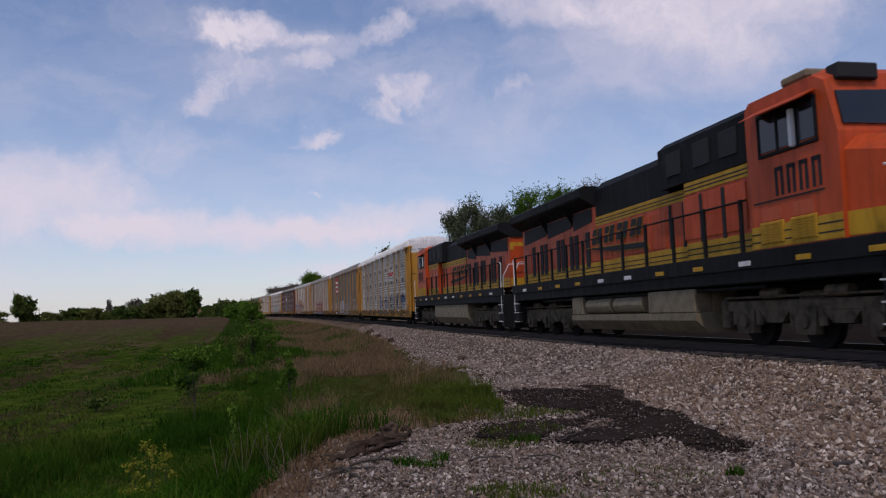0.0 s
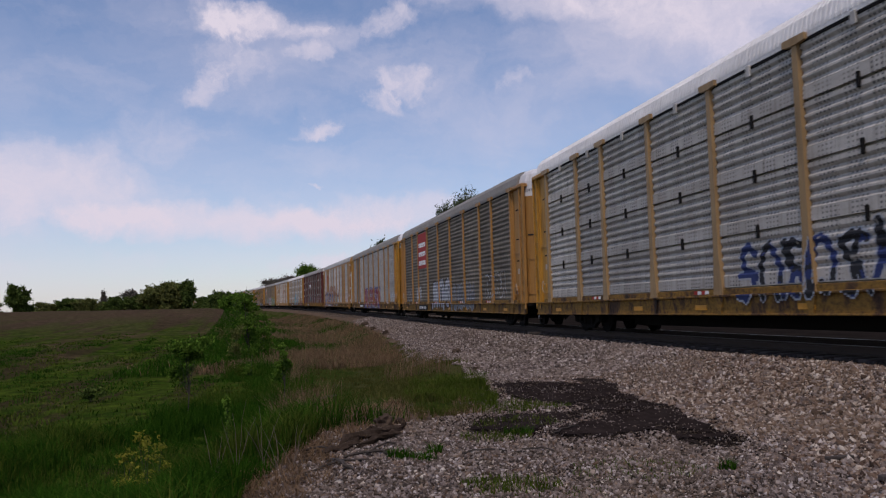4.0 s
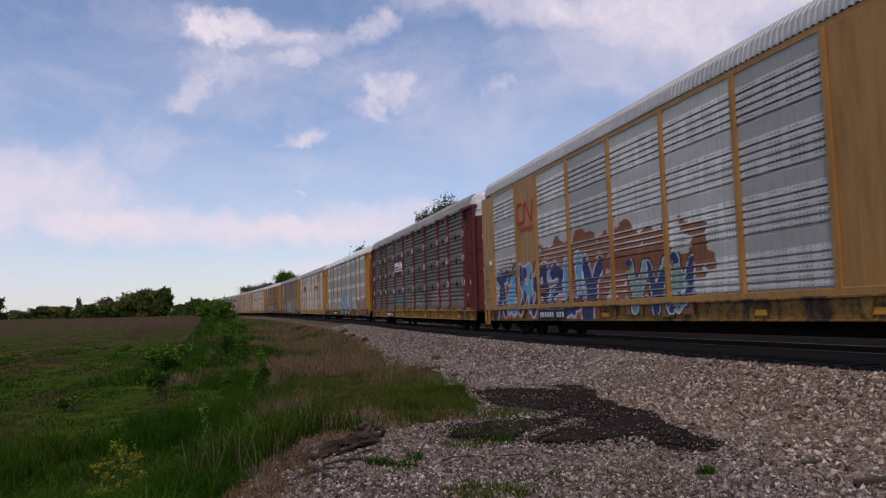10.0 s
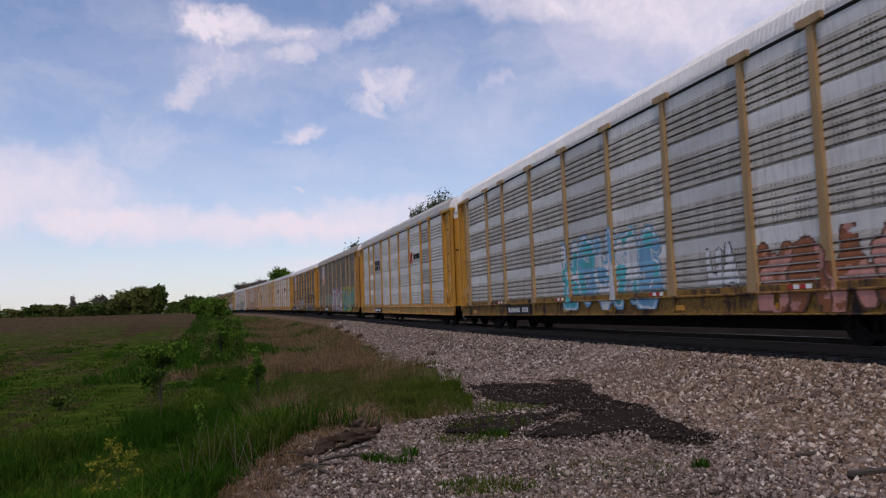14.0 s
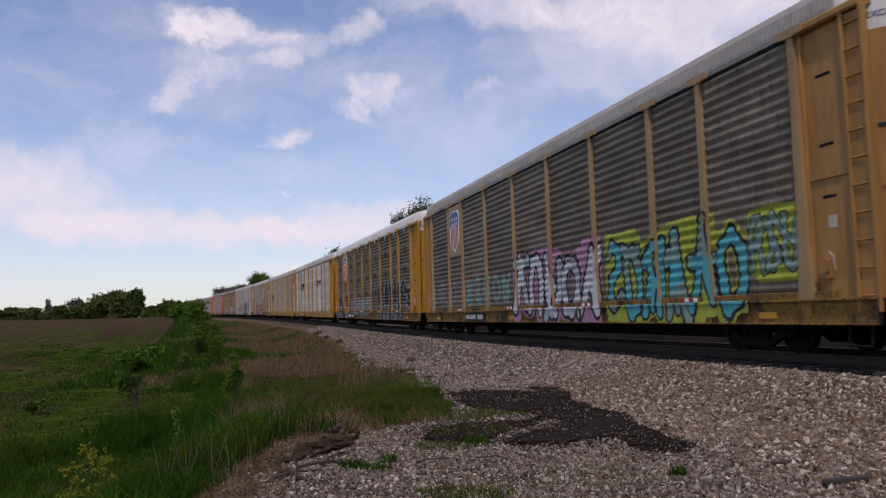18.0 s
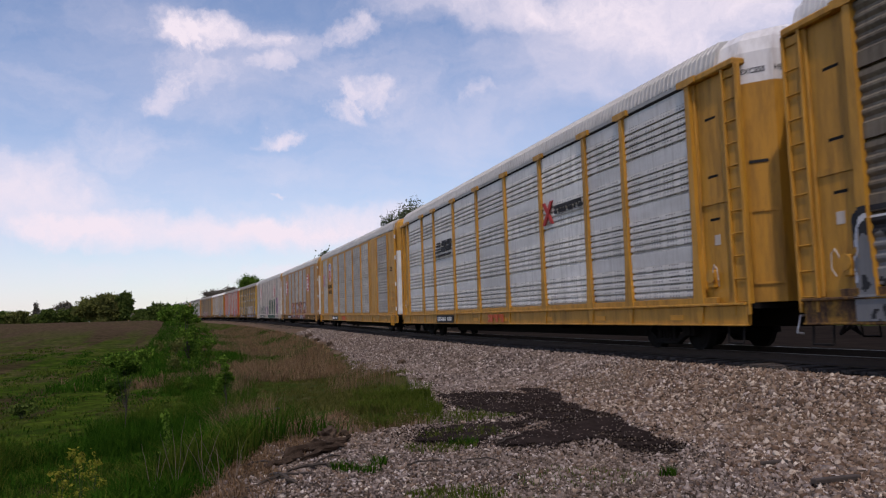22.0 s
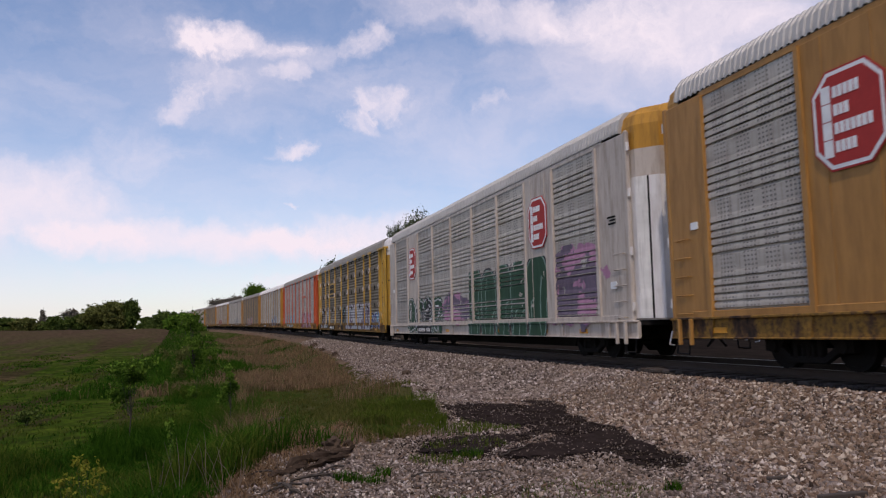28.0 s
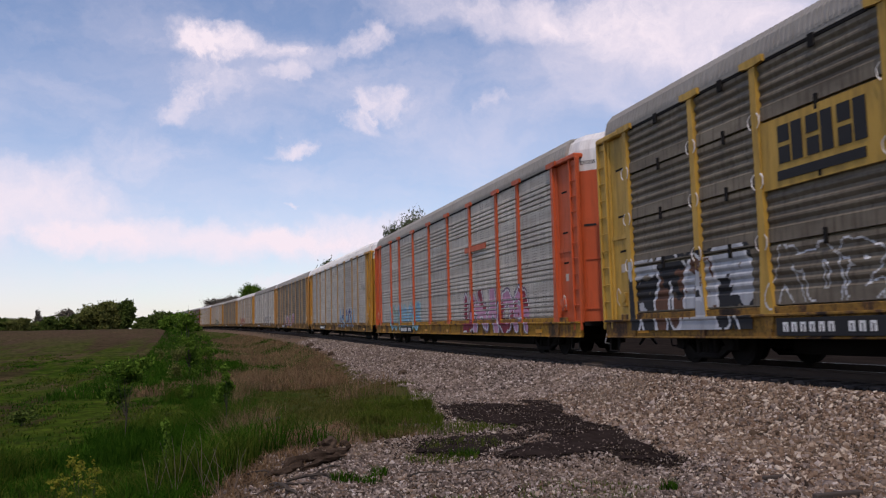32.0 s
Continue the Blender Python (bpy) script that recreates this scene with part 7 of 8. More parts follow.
def grass():
    global rng
    rng = np.random.default_rng(11)

    def scatter(n, x0, x1, y0, y1, power=1.0, per=16, spread=0.07):
        """Tufts: places, and the way each blade leans off its tuft."""
        k = n // per
        cx, cy = rng.uniform(x0, x1, k), y0 + (y1 - y0) * rng.uniform(0, 1, k) ** power
        ox, oy = rng.normal(0, spread, (k, per)), rng.normal(0, spread, (k, per))
        return (cx[:, None] + ox).ravel(), (cy[:, None] + oy).ravel(), np.arctan2(oy, ox).ravel()

    # lush bank
    x, y, w = scatter(330000, -13, 2.2, 5.0, 32, 1.3)
    d = pad_edge(y) - x + 0.8 * (fbm(x * 1.1, y * 1.1, 8) - 0.5)
    dry = 0.85 * smooth_step(16, 24, y) * smooth_step(7.0, 4.6, d)
    k = (d > 0.25) & (d < 6.5 + 5.0 * smooth_step(20, 13, y) + 3.0 * (fbm(x * 0.4, y * 0.3, 9) - 0.5)) & (rng.uniform(0, 1, len(x)) > dry)
    k &= ~((x > 0.35 + 0.04 * (y - 11.6)) & (y > 11.6))
    x, y, w = x[k], y[k], w[k]
    patch = fbm(x * 0.7, y * 0.7, 10)
    tall = 0.16 + 0.42 * smooth_step(0.3, 0.7, patch)
    light = fbm(x * 0.5, y * 0.5, 12) + rng.normal(0, 0.12, len(x)) > 0.60
    blades("tall_grass", "lush dark green grass on the bank", x[~light], y[~light], tall[~light], 0.0055, GRASS, 0.75, w[~light])
    blades("tall_grass", "lighter green grass on the bank", x[light], y[light], tall[light] * 0.9, 0.0055, GRASS_LIGHT, 0.8, w[light])
    # short grass right of it, up to the gravel
    x, y, w = scatter(110000, -1.5, 6.0, 11.3, 40, 1.3, 14, 0.06)
    d = pad_edge(y) - x + 0.9 * (fbm(x * 1.2, y * 1.2, 13) - 0.5)
    k = (d > 0) & (x > 0.15 + 0.03 * (y - 11.6)) & (rng.uniform(0, 1, len(x)) < 0.12 + 0.7 * smooth_step(0.36, 0.62, fbm(x * 0.8, y * 0.8, 14))) & ~((y < 14.0) & (x < 1.9))
    x, y, w = x[k], y[k], w[k]
    blades("short_grass", "short yellow-olive grass beside the gravel", x, y, 0.05 + 0.13 * fbm(x * 0.9, y * 0.9, 15), 0.006, GRASS_OLIVE, 0.7, w)
    x, y, w = scatter(26000, 2.2, 4.8, 11.6, 18.5, 1.0, 18, 0.07)
    d = pad_edge(y) - x
    k = (d > -0.25) & (d < 1.4) & (fbm(x * 0.9, y * 0.7, 16) + rng.normal(0, 0.10, len(x)) > 0.55)
    blades("grass_fringe", "dense green tufts at the gravel's rim", x[k], y[k], 0.08 + 0.20 * fbm(x[k], y[k], 17), 0.005, GRASS_LIGHT, 0.7, w[k])
    # dry stalks
    x, y, w = scatter(34000, -3, 5, 15.5, 46, 1.2, 10, 0.12)
    d = pad_edge(y) - x
    k = (d > 0.7) & (d < 5.5) & (rng.uniform(0, 1, len(x)) < 0.7 * smooth_step(0.42, 0.62, fbm(x * 0.5, y * 0.3, 18))) & (x > -0.9 + 0.04 * y)
    blades("dry_grass", "dry reddish brown stalks on the bank", x[k], y[k], 0.68, 0.0045, STRAW, 0.55, w[k])
    x, y, w = scatter(34000, -3, 3, 6, 14.2, 1.0, 8, 0.06)
    d = pad_edge(y) - x + 0.7 * (fbm(x * 1.5, y * 1.5, 19) - 0.5)
    k = (d > -0.4) & ((d < 0.5) | (x > 0.35) & (x < 2.0) & (y > 10) & (y < 14)) & (rng.uniform(0, 1, len(x)) < 0.75)
    blades("trampled_straw", "flattened straw along the gravel's rim", x[k], y[k], 0.11, 0.0045, STRAW, 2.2)
    # the field
    x, y, w = scatter(270000, -45, 2, 10, 80, 1.9, 14, 0.16)
    d = pad_edge(y) - x
    furrow = fbm(x * 0.55, y * 0.08, 20)
    k = (d > 5.5) & (rng.uniform(0, 1, len(x)) < smooth_step(0.37, 0.52, furrow) * (0.35 + 0.65 * smooth_step(0.35, 0.55, fbm(x * 0.25, y * 0.25, 21)))) & (y < 46 + 40 * fbm(x * 0.1, y * 0.1, 22))
    x, y, w = x[k], y[k], w[k]
    light = fbm(x * 0.35, y * 0.2, 23) + rng.normal(0, 0.1, len(x)) > 0.5
    for name, label, mat, sel in (("field_weeds", "patchy low green weeds over the field", GRASS, ~light), ("field_weeds", "patchy yellow-green weeds over the field", GRASS_LIGHT, light)):
        blades(name, label, x[sel], y[sel], 0.04 + 0.16 * fbm(x[sel] * 0.6, y[sel] * 0.6, 24) ** 1.5, 0.009 + 0.0003 * y[sel], mat, 0.9, w[sel])
    # bank further on
    x, y, w = scatter(80000, -14, 8, 32, 130, 1.3, 10, 0.2)
    d = pad_edge(y) - x
    k = (d > 0.6) & (d < 12)
    dry = fbm(x * 0.3, y * 0.15, 25) + rng.normal(0, 0.08, len(x)) + 0.22 * smooth_step(8, 4, d) - 0.25 * smooth_step(7, 10, d) > 0.56
    for name, label, mat, sel in (("bank_grass", "rough green grass along the line", GRASS, k & ~dry), ("bank_stalks", "dry brown weeds along the line", STRAW, k & dry)):
        blades(name, label, x[sel], y[sel], 0.34, 0.012, mat, 0.7, w[sel])
    # weeds beyond the track
    x, y, w = scatter(8000, 0, 1, -8, 150, 1.0)
    x = track_x(y) + 34.0 + 9.0 * rng.uniform(0, 1, len(y))
    blades("far_weeds", "rank green weeds beyond the track", x, y, 0.55, 0.02, LEAF_DARK, 0.5)
    # tufts on the gravel
    for cx, cy, r, n, h in ((1.22, 8.7, 0.12, 150, 0.12), (1.45, 8.5, 0.10, 90, 0.10), (1.62, 8.75, 0.07, 70, 0.13), (4.1, 7.0, 0.07, 90, 0.12), (2.55, 9.6, 0.35, 300, 0.09), (3.3, 7.2, 0.5, 380, 0.05), (1.95, 6.9, 0.35, 520, 0.08),
                            (2.1, 6.4, 0.5, 200, 0.05), (3.1, 10.6, 0.5, 300, 0.09), (3.4, 12.2, 0.5, 420, 0.14), (3.95, 12.0, 0.35, 260, 0.10), (2.9, 9.85, 0.16, 200, 0.11)):
        a, q = rng.uniform(0, 6.28, n), r * np.sqrt(rng.uniform(0, 1, n))
        blades("grass_tuft", "small green tuft growing through the gravel", cx + q * np.cos(a) * 1.3, cy + q * np.sin(a), h, 0.005, GRASS_LIGHT if r > 0.25 else GRASS, 0.7)


grass()


# ---------------------------------------------------------------- stones
def stone_mat(name, stops, dust):
    mat, nt, links, shader = nodes_of(name)
    geo = nt.new("ShaderNodeNewGeometry")
    col = ramp(nt, links, geo.outputs["Random Per Island"], stops)
    grain = noise_tex(nt, links, geo.outputs["Position"], 70.0, 4)
    col = mix(nt, links, 1.0, col, ramp(nt, links, grain, [(0.3, (0.7,) * 3), (0.7, (1.15,) * 3)]), "MULTIPLY")
    zone = noise_tex(nt, links, geo.outputs["Position"], 0.5, 4)
    col = mix(nt, links, ramp(nt, links, zone, [(0.4, (0, 0, 0)), (0.7, (0.35,) * 3)]), col, dust)
    links.new(col, shader.inputs["Base Color"])
    shader.inputs["Roughness"].default_value, shader.inputs["Specular IOR Level"].default_value = 0.9, 0.15
    return mat


STONE = stone_mat("crushed_stone", [(0.0, (0.045, 0.033, 0.026)), (0.25, (0.12, 0.09, 0.074)), (0.6, (0.205, 0.16, 0.134)), (0.88, (0.31, 0.25, 0.214)), (1.0, (0.54, 0.47, 0.42))], (0.20, 0.145, 0.10))
STONE_BROWN = stone_mat("brown_ballast_stone", [(0.0, (0.03, 0.02, 0.014)), (0.2, (0.11, 0.066, 0.043)), (0.5, (0.20, 0.135, 0.093)), (0.8, (0.29, 0.215, 0.16)), (1.0, (0.62, 0.53, 0.43))], (0.19, 0.13, 0.08))
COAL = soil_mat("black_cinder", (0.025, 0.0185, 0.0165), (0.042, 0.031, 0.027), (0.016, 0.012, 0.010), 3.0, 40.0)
OCTA = np.array([(1, 0, 0), (-1, 0, 0), (0, 1, 0), (0, -1, 0), (0, 0, 1), (0, 0, -1)], float)
OCTA_F = np.array([(0, 2, 4), (2, 1, 4), (1, 3, 4), (3, 0, 4), (2, 0, 5), (1, 2, 5), (3, 1, 5), (0, 3, 5)])


def stones(name, label, x, y, size, mat, sink=0.25):
    """Angular broken stones, each turned its own way."""
    n = len(x)
    z = height(x, y)
    v = np.repeat(OCTA[None], n, 0) * rng.uniform(0.7, 1.3, (n, 6, 1)) + rng.normal(0, 0.22, (n, 6, 3))
    v = v * (size * rng.uniform(0.6, 1.4, n))[:, None, None] * rng.uniform(0.7, 1.2, (n, 1, 3))
    q = rng.normal(size=(n, 4))
    q /= np.linalg.norm(q, axis=1)[:, None]
    w, a, b, c = q.T
    rot = np.stack([np.stack([1 - 2 * (b * b + c * c), 2 * (a * b - w * c), 2 * (a * c + w * b)], -1),
                    np.stack([2 * (a * b + w * c), 1 - 2 * (a * a + c * c), 2 * (b * c - w * a)], -1),
                    np.stack([2 * (a * c - w * b), 2 * (b * c + w * a), 1 - 2 * (a * a + b * b)], -1)], 1)
    v = np.einsum("nij,nkj->nki", rot, v)
    v += np.stack([x, y, z + size * (0.5 - sink)], -1)[:, None, :]
    f = (OCTA_F[None] + (np.arange(n) * 6)[:, None, None]).reshape(-1, 3)
    me = bulk_mesh(name, v.reshape(-1, 3), f, 3)
    me.materials.append(mat)
    tagged(new(name, me), label, "stones", kind="stuff")


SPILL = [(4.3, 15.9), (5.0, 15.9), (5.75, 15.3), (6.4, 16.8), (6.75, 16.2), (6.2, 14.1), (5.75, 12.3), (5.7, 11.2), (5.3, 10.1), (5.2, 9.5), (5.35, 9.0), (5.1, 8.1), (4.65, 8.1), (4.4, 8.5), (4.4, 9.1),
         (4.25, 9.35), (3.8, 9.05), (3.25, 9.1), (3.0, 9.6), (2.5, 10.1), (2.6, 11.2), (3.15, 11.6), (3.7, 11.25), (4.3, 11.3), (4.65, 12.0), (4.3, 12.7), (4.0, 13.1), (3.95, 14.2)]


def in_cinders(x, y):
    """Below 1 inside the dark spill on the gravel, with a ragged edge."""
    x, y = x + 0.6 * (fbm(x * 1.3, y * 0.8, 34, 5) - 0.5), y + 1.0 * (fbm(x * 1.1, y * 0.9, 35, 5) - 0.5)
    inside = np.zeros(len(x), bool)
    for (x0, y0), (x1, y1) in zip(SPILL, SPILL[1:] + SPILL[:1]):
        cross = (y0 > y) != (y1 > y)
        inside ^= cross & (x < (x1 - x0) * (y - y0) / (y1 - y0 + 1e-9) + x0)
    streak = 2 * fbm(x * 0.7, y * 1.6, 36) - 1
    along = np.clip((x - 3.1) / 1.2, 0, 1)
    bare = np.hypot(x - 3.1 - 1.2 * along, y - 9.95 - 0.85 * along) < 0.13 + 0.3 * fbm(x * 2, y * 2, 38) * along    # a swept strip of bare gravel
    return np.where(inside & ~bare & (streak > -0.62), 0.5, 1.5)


def gravel():
    global rng
    rng = np.random.default_rng(5)
    n = 200000
    y = 3.6 + 15.5 * rng.uniform(0, 1, n) ** 1.5
    x = rng.uniform(-2.5, 9.3, n)
    edge = pad_edge(y) - x + 0.9 * (fbm(x * 1.2, y * 1.2, 30) - 0.5)
    keep = (edge < 0.25) & (x < track_x(y) - 1.62) & (np.degrees(np.arctan2(x, y)) < 46)
    keep &= (edge < -0.3) | (rng.uniform(0, 1, n) < 0.25)
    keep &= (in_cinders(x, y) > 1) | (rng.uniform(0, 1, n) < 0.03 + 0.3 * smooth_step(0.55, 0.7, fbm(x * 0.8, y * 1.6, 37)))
    x, y = x[keep], y[keep]
    big = rng.uniform(0, 1, len(x))
    rocky = smooth_step(4.4, 6.0, x - 0.06 * (y - 8) + 1.5 * (fbm(x * 0.6, y * 0.6, 31) - 0.5)) * (0.35 + 0.65 * smooth_step(17, 12, y))
    size = (0.0135 + 0.014 * big ** 3) * (1 + 0.62 * rocky)
    size = np.where(in_cinders(x, y) < 1, 0.012, size)
    brown = rng.uniform(0, 1, len(x)) < 0.22 + 0.50 * rocky
    stones("gravel_stones", "crushed pinkish grey stone beside the track", x[~brown], y[~brown], size[~brown], STONE)
    stones("gravel_stones", "coarse brown ballast stone beside the track", x[brown], y[brown], size[brown], STONE_BROWN)
    n = 45000
    y = 17 + 55 * rng.uniform(0, 1, n) ** 1.5
    x = track_x(y) - rng.uniform(1.62, 7.5, n)
    keep = pad_edge(y) - x + 0.9 * (fbm(x * 1.2, y * 1.2, 30) - 0.5) < 0.2
    x, y = x[keep], y[keep]
    stones("ballast_stones", "ballast stone along the track", x, y, np.full(len(x), 0.04), STONE)
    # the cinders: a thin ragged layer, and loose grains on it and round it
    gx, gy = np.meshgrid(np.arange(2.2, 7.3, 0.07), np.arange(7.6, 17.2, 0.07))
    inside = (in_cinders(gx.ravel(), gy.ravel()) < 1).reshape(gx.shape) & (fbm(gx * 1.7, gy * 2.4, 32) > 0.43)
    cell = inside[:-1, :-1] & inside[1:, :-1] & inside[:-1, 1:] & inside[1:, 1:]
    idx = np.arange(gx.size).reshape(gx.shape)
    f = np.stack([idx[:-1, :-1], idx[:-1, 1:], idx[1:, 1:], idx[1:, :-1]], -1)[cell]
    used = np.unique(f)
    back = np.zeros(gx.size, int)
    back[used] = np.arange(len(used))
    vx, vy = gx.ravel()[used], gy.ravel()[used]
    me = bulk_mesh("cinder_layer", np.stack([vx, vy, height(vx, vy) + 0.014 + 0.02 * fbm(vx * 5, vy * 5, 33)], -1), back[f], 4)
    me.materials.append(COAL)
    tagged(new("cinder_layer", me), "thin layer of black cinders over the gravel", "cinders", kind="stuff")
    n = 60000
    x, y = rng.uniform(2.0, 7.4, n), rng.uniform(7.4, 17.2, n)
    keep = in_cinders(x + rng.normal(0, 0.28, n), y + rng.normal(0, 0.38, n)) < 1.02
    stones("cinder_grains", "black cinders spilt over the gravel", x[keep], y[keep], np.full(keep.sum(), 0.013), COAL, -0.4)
    n = 3400
    x, y = rng.uniform(2.2, 7.2, n), rng.uniform(7.6, 17.0, n)
    keep = in_cinders(x, y) < 1.02
    stones("pale_chips", "pale stone chips strewn over the cinders", x[keep], y[keep], np.full(keep.sum(), 0.012), STONE, -1.2)
    n = 8000
    y = rng.uniform(9, 26, n)
    x = track_x(y) + rng.uniform(-1.4, 1.4, n)
    # The stones' colour holds soot and the shade beneath the cars.
    stones("crib_stones", "ballast between the sleepers, darkened by soot and painted shade", x, y, np.full(n, 0.04), plain("soot_and_shade_stone", (0.032, 0.026, 0.022), 0.9), 0.4)


gravel()


def litter():
    for x, y, l, turn, r in ((5.15, 6.0, 0.55, 8, 0.028), (5.25, 6.95, 0.32, 6, 0.022)):
        z = float(height(np.array(x), np.array(y)))
        sh = Shape().box(-l / 2, l / 2, -r * 1.2, r * 1.2, -r * 0.6, r, 0.008)
        me = sh.mesh("timber_scrap")
        me.materials.append(TIE)
        tagged(new("timber_scrap", me), "dark strip of timber lying on the gravel", "scrap", "timber scraps").matrix_basis = pose(x, y, z + 0.035, 0, 2, turn)
    def lying(name, label, category, group, ends, radius, mat, sides=7, ragged=0.3, seed=1, lift=0.0):
        r = random.Random(seed)
        (x0, y0), (x1, y1) = ends
        line, rad = [], []
        for k in range(9):
            q = k / 8
            x, y = x0 + (x1 - x0) * q + r.uniform(-.03, .03), y0 + (y1 - y0) * q + r.uniform(-.05, .05)
            line.append((x, y, float(height(np.array(x), np.array(y))) + radius * 0.7 + lift * math.sin(math.pi * q) + r.uniform(0, radius * 0.5)))
            rad.append(radius * (0.35 if k in (0, 8) else r.uniform(0.75, 1.15)))
        me = sweep(line, rad, sides, ragged, seed).mesh(name)
        me.materials.append(mat)
        tagged(new(name, me), label, category, group)
    lying("rotten_log", "dark rotten log sunk into earth and straw", "log", "rotten logs", ((0.62, 9.55), (1.6, 10.7)), 0.05, ROTTEN, 9, 0.35, 2)
    lying("rotten_log", "short rotten log beside the longer one", "log", "rotten logs", ((0.85, 9.5), (1.42, 10.2)), 0.04, ROTTEN, 9, 0.4, 3)
    lying("rotten_log", "broken rotten log half under straw", "log", "rotten logs", ((0.45, 9.2), (0.9, 9.75)), 0.04, ROTTEN, 9, 0.4, 4)
    for k, (ends, rad) in enumerate(((((0.6, 8.83), (1.2, 8.95)), 0.018), (((0.44, 8.6), (0.66, 8.05)), 0.022), (((1.85, 8.5), (2.35, 8.42)), 0.012), (((2.4, 8.36), (2.85, 8.3)), 0.010),
                                     (((0.2, 8.2), (0.9, 8.6)), 0.014), (((0.85, 21.2), (1.45, 22.4)), 0.035), (((0.1, 9.6), (0.7, 9.3)), 0.012), (((0.9, 9.1), (1.3, 9.6)), 0.012), (((3.2, 9.45), (3.72, 9.9)), 0.010))):
        lying("fallen_branch", "dead branch lying at the gravel's rim", "branch", "fallen branches", ends, rad, BARK, 6, 0.15, 10 + k, 0.04)
    for k, (cx, cy, s) in enumerate(((1.33, 11.0, 0.14), (1.12, 10.5, 0.07), (0.75, 9.95, 0.06), (1.6, 11.3, 0.08))):
        bm = bmesh.new()
        bmesh.ops.create_icosphere(bm, subdivisions=3, radius=s)
        for v in bm.verts:
            v.co *= 1 + 0.55 * noise.noise(v.co * (1.6 / s) + Vector((k * 5 + 3, 0, 0))) + 0.22 * noise.noise(v.co * (6 / s))
            v.co.z *= 0.85
        me = bpy.data.meshes.new("earth_clod")
        bm.to_mesh(me)
        bm.free()
        me.materials.append(CLOD)
        tagged(new("earth_clod", me), "dark crumbling clod of earth beside the logs", "clod", "earth clods").matrix_basis = pose(cx, cy, float(height(np.array(cx), np.array(cy))) + s * 0.35, 0, 0, k * 70)
    for i, (b, d, s) in enumerate(((5.75, 62, 0.32), (6.3, 55, 0.22), (7.2, 48, 0.2), (13.5, 20.5, 0.09), (40.6, 8.0, 0.06), (12.2, 28.5, 0.16))):
        x, y = at_bearing(b, d)
        z = float(height(np.array(x), np.array(y)))
        bm = bmesh.new()
        bmesh.ops.create_icosphere(bm, subdivisions=2, radius=s)
        for v in bm.verts:
            v.co *= 1 + 0.35 * noise.noise(v.co * (2.0 / s) + Vector((i * 7, 0, 0)))
            v.co.z *= 0.7
        me = bpy.data.meshes.new("rock")
        bm.to_mesh(me)
        bm.free()
        me.materials.append(CLOD)
        tagged(new("rock", me), "loose rock lying by the track", "rock", "loose rocks").matrix_basis = pose(x, y, z + s * 0.3, 0, 0, i * 40)


litter()


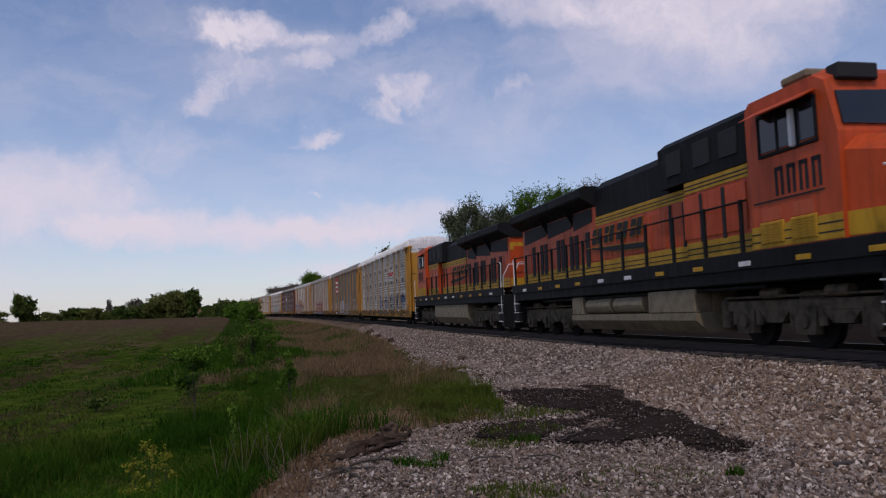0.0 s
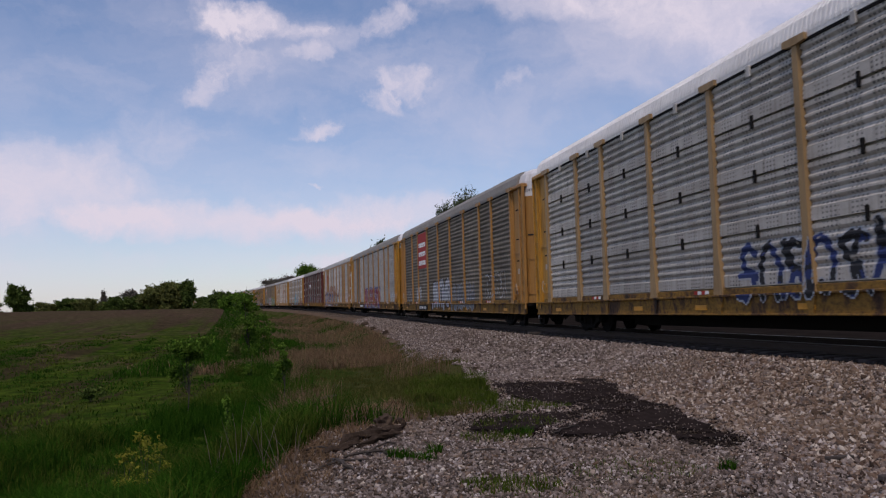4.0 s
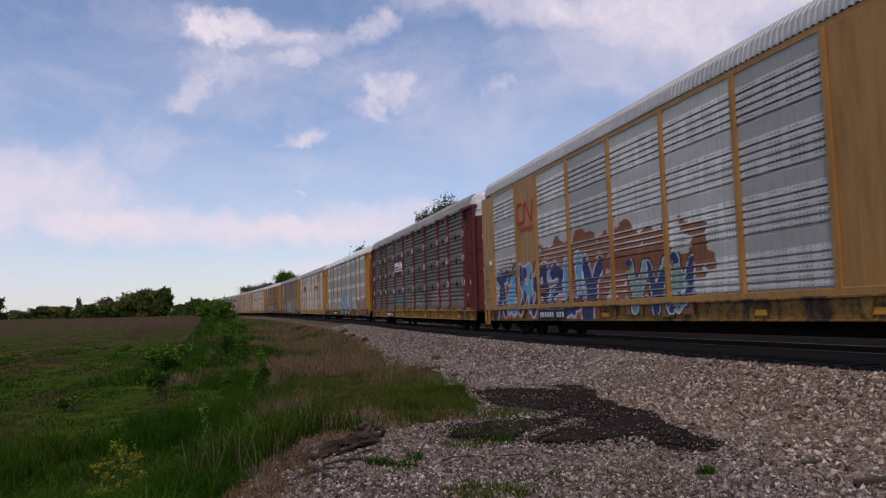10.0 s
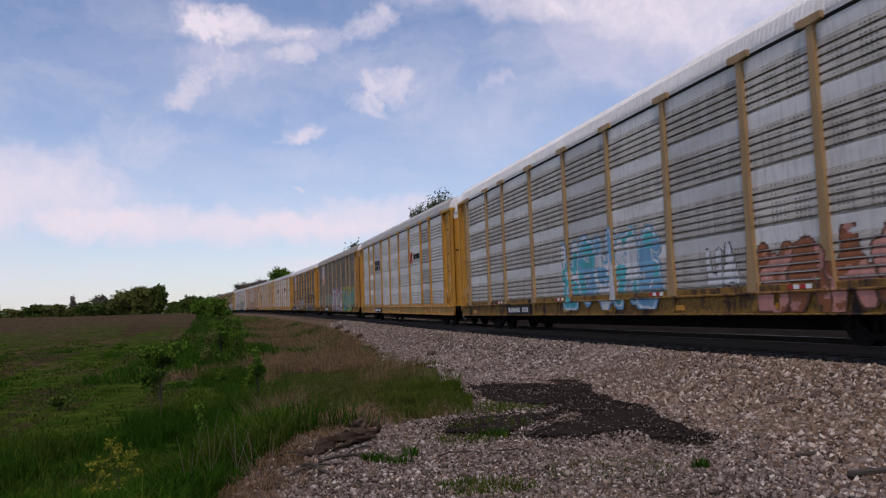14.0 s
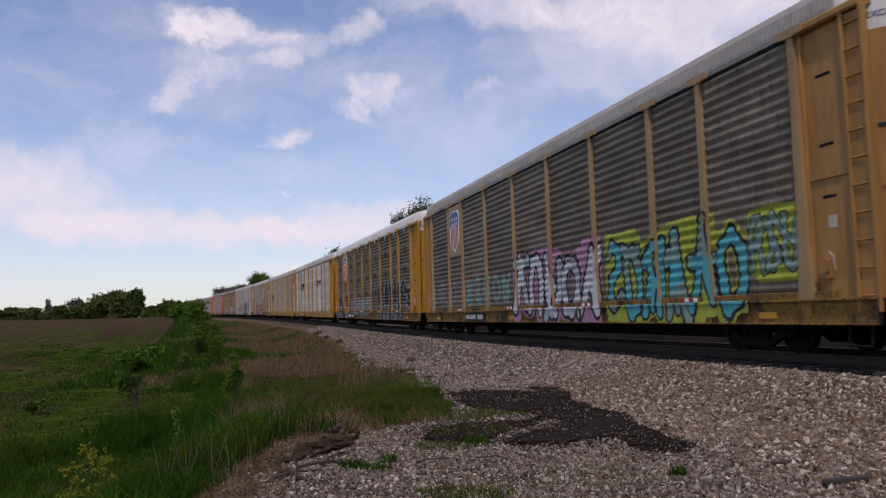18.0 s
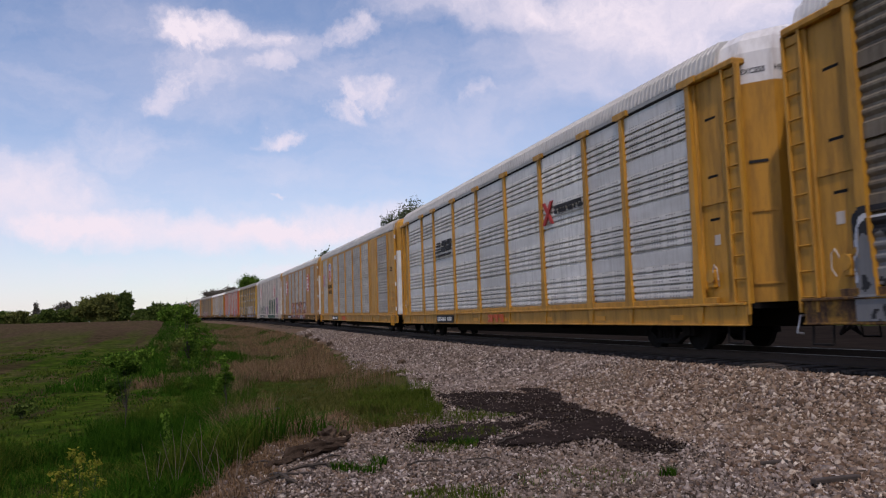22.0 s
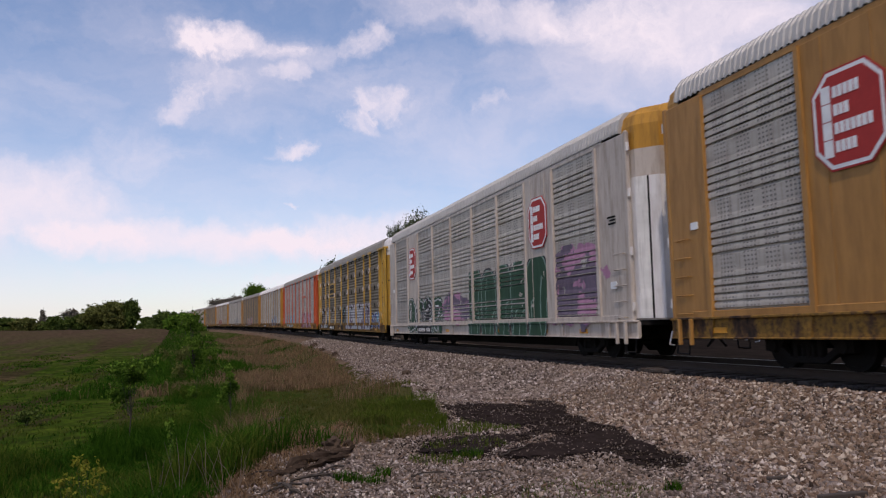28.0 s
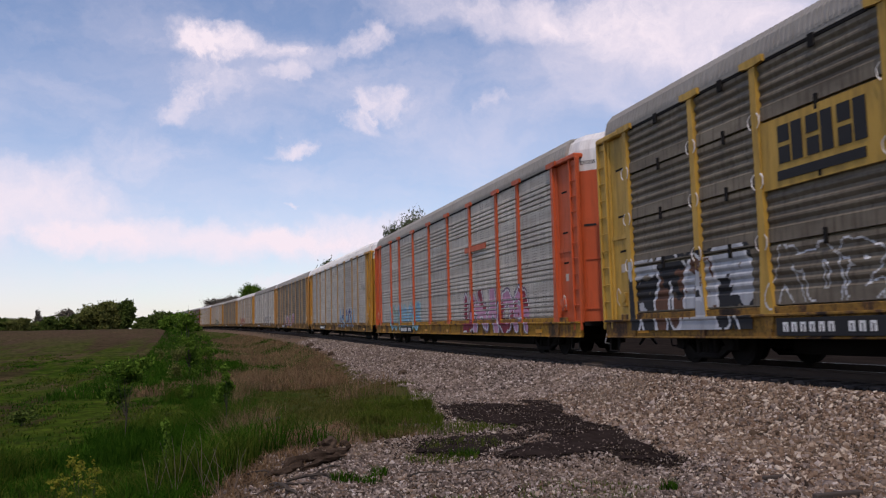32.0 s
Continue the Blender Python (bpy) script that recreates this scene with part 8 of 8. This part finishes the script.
# ---------------------------------------------------------------- clouds
def cloud_mat():
    mat = bpy.data.materials.new("cloud_sheet")
    mat.use_nodes = True
    nt, links = mat.node_tree.nodes, mat.node_tree.links
    nt.clear()
    vec = nt.new("ShaderNodeTexCoord").outputs["Object"]
    unit = nt.new("ShaderNodeVectorMath")
    unit.operation = "NORMALIZE"
    links.new(vec, unit.inputs[0])
    swirl = nt.new("ShaderNodeTexNoise")
    swirl.inputs["Scale"].default_value, swirl.inputs["Detail"].default_value, swirl.inputs["Roughness"].default_value = 9.0, 7.0, 0.6
    links.new(unit.outputs[0], swirl.inputs["Vector"])
    push = nt.new("ShaderNodeVectorMath")
    push.operation = "MULTIPLY_ADD"
    links.new(swirl.outputs["Color"], push.inputs[0])
    push.inputs[1].default_value = (0.16, 0.16, 0.09)
    push.inputs[2].default_value = (-0.08, -0.08, -0.045)
    bent = nt.new("ShaderNodeVectorMath")
    links.new(unit.outputs[0], bent.inputs[0])
    links.new(push.outputs[0], bent.inputs[1])
    d = bent.outputs[0]
    sep = nt.new("ShaderNodeSeparateXYZ")
    links.new(d, sep.inputs[0])

    def sums(*terms):
        out = terms[0]
        for t in terms[1:]:
            a = nt.new("ShaderNodeMath")
            a.operation = "ADD"
            links.new(out, a.inputs[0])
            links.new(t, a.inputs[1])
            out = a.outputs[0]
        return out

    # wisps, drawn out along the horizon
    wisp = noise_tex(nt, links, stretch(nt, links, d, 3.0, 3.0, 9.0), 1.0, 8, 0.62)
    fine = noise_tex(nt, links, stretch(nt, links, d, 9.0, 9.0, 22.0), 1.0, 8, 0.6)
    veil = ramp(nt, links, wisp, [(0.42, (0.04,) * 3), (0.80, (0.42,) * 3)])
    veil = mix(nt, links, 0.35, veil, ramp(nt, links, fine, [(0.45, (0,) * 3), (0.80, (0.55,) * 3)]))
    # pale bank over the horizon
    low = nt.new("ShaderNodeMapRange")
    low.inputs[1].default_value, low.inputs[2].default_value = 0.03, 0.30
    low.inputs[3].default_value, low.inputs[4].default_value = 0.20, 0.0
    links.new(sep.outputs[2], low.inputs[0])
    puffs = None
    rag = noise_tex(nt, links, d, 16.0, 7, 0.62)
    for az, el, w, h, amount in PUFFS:
        c = Vector((math.sin(radians(az)) * math.cos(radians(el)), math.cos(radians(az)) * math.cos(radians(el)), math.sin(radians(el))))
        right = Vector((math.cos(radians(az)), -math.sin(radians(az)), 0))
        up = right.cross(c).normalized() if right.cross(c).z > 0 else -right.cross(c).normalized()
        terms = []
        for axis, size in ((right, w), (up, h)):
            dot = nt.new("ShaderNodeVectorMath")
            dot.operation = "DOT_PRODUCT"
            links.new(d, dot.inputs[0])
            dot.inputs[1].default_value = axis
            off = nt.new("ShaderNodeMath")
            off.operation, off.inputs[1].default_value = "SUBTRACT", axis.dot(c)
            links.new(dot.outputs["Value"], off.inputs[0])
            sc = nt.new("ShaderNodeMath")
            sc.operation, sc.inputs[1].default_value = "DIVIDE", radians(size)
            links.new(off.outputs[0], sc.inputs[0])
            sq = nt.new("ShaderNodeMath")
            sq.operation, sq.inputs[1].default_value = "POWER", 2.0
            ab = nt.new("ShaderNodeMath")
            ab.operation = "ABSOLUTE"
            links.new(sc.outputs[0], ab.inputs[0])
            links.new(ab.outputs[0], sq.inputs[0])
            terms.append(sq.outputs[0])
        r2 = sums(*terms)
        rg = nt.new("ShaderNodeMath")
        rg.operation, rg.inputs[1].default_value, rg.inputs[2].default_value = "MULTIPLY_ADD", 3.2 * min(1.0, 4.0 / w), -1.6 * min(1.0, 4.0 / w)
        links.new(rag, rg.inputs[0])
        edge = sums(r2, rg.outputs[0])
        soft = nt.new("ShaderNodeMapRange")
        soft.interpolation_type = "SMOOTHSTEP"
        soft.inputs[1].default_value, soft.inputs[2].default_value = 1.45, -0.5
        soft.inputs[3].default_value, soft.inputs[4].default_value = 0.0, amount
        links.new(edge, soft.inputs[0])
        puffs = soft.outputs[0] if puffs is None else sums(puffs, soft.outputs[0])
    alpha = sums(veil, low.outputs[0], puffs)
    top = nt.new("ShaderNodeMapRange")
    top.inputs[1].default_value, top.inputs[2].default_value = 0.60, 0.78
    top.inputs[3].default_value, top.inputs[4].default_value = 1.0, 0.0
    links.new(sep.outputs[2], top.inputs[0])
    cover = nt.new("ShaderNodeMath")
    cover.operation, cover.use_clamp = "MULTIPLY", True
    links.new(alpha, cover.inputs[0])
    links.new(top.outputs[0], cover.inputs[1])
    glow = nt.new("ShaderNodeEmission")
    glow.inputs[0].default_value, glow.inputs[1].default_value = (0.98, 0.93, 1.0, 1), 0.94
    clear = nt.new("ShaderNodeBsdfTransparent")
    mx = nt.new("ShaderNodeMixShader")
    links.new(cover.outputs[0], mx.inputs[0])
    links.new(clear.outputs[0], mx.inputs[1])
    links.new(glow.outputs[0], mx.inputs[2])
    out = nt.new("ShaderNodeOutputMaterial")
    links.new(mx.outputs[0], out.inputs[0])
    return mat


PUFFS = [  # bearing, height, half width and half height in degrees, density
    (-1.9, 20.0, 4.8, 1.0, 0.66), (-3.6, 19.7, 2.6, 0.8, 0.35), (-5.3, 16.5, 1.3, 1.5, 0.45), (-3.6, 18.0, 3.2, 1.6, 0.36), (2.6, 18.2, 2.2, 0.7, 0.40), (5.0, 19.6, 3.0, 1.0, 0.25), (8.2, 20.6, 2.0, 0.9, 0.60),
    (8.7, 16.0, 2.2, 0.9, 0.55), (7.0, 14.9, 1.3, 0.8, 0.50), (2.9, 12.8, 2.3, 0.55, 0.72), (3.2, 9.1, 0.9, 0.18, 0.45), (17.5, 15.8, 1.1, 0.6, 0.35), (-15.0, 8.4, 8.0, 3.0, 0.76), (-3.5, 6.5, 12.0, 1.4, 0.82),
    (8.0, 7.0, 8.0, 1.3, 0.55), (2.7, 3.9, 3.4, 0.7, 0.50), (19.5, 21.6, 8.0, 1.6, 0.55), (27.0, 18.5, 11.0, 4.5, 0.50), (14.0, 13.0, 8.0, 3.2, 0.20), (33.0, 21.0, 9.0, 5.0, 0.45), (-8.0, 12.5, 4.0, 1.8, 0.26),
    (13.0, 22.5, 5.0, 1.2, 0.4), (0.5, 17.8, 8.0, 3.6, 0.26), (9.5, 16.5, 5.0, 2.8, 0.22), (-30.0, 15.0, 12.0, 6.0, 0.4), (60.0, 20.0, 18.0, 8.0, 0.4), (-75.0, 22.0, 20.0, 9.0, 0.4), (130.0, 25.0, 25.0, 9.0, 0.4), (-140.0, 18.0, 25.0, 9.0, 0.4),
]


def cloud_layer():
    """A bowl of thin cloud round the horizon, open overhead."""
    seg, rings, rad = 64, 16, 4300.0
    v, f = [], []
    for i in range(rings + 1):
        el = radians(-0.8 + i * (54.8 / rings))
        for j in range(seg):
            t = 2 * math.pi * j / seg
            v.append((rad * math.cos(el) * math.sin(t), rad * math.cos(el) * math.cos(t), rad * math.sin(el)))
    for i in range(rings):
        for j in range(seg):
            a, b = i * seg + j, i * seg + (j + 1) % seg
            f.append((a, b, b + seg, a + seg))
    me = bpy.data.meshes.new("cloud_layer")
    me.from_pydata(v, [], f)
    me.polygons.foreach_set("use_smooth", [True] * len(f))
    me.materials.append(cloud_mat())
    return tagged(new("cloud_layer", me), "thin drifting white cloud over a blue sky", "clouds", kind="structure")


clouds = cloud_layer()


# ---------------------------------------------------------------- what moves
def motions():
    def gone(t):
        return SHIFT + SPEED * t - 0.001 * t * t
    marks = [0, 2, 4, 6, 8, 10, 12, 14, 16, 18, 20, 22, 24, 26, 28, 30, 32]
    for k, car in enumerate(cars):
        mid = (k + 0.5) * PITCH
        walk(car, [(t, on_track(mid - gone(t))) for t in marks])
    for loco, mid, turned in engines:
        walk(loco, [(t, on_track(mid - gone(t)) @ pose(0, 0, 0, 0, 0, turned)) for t in marks])
    walk(clouds, [(t, pose(0, 0, 0, 0, 0, -0.074 * t)) for t in (0, 16, 32)])
    for (r, o, flip), wheels in rolling.items():
        first = wheels[0]
        walk(first, [(i / FPS, pose(0, o, r, flip * math.degrees((gone(i / FPS) % (2 * math.pi * r)) / r), 0, 0)) for i in range(32 * FPS + 1)])
        for w in wheels[1:]:
            w.rotation_mode = "QUATERNION"
            w.animation_data_create()
            w.animation_data.action = first.animation_data.action
            w.animation_data.action_slot = first.animation_data.action_slot


motions()
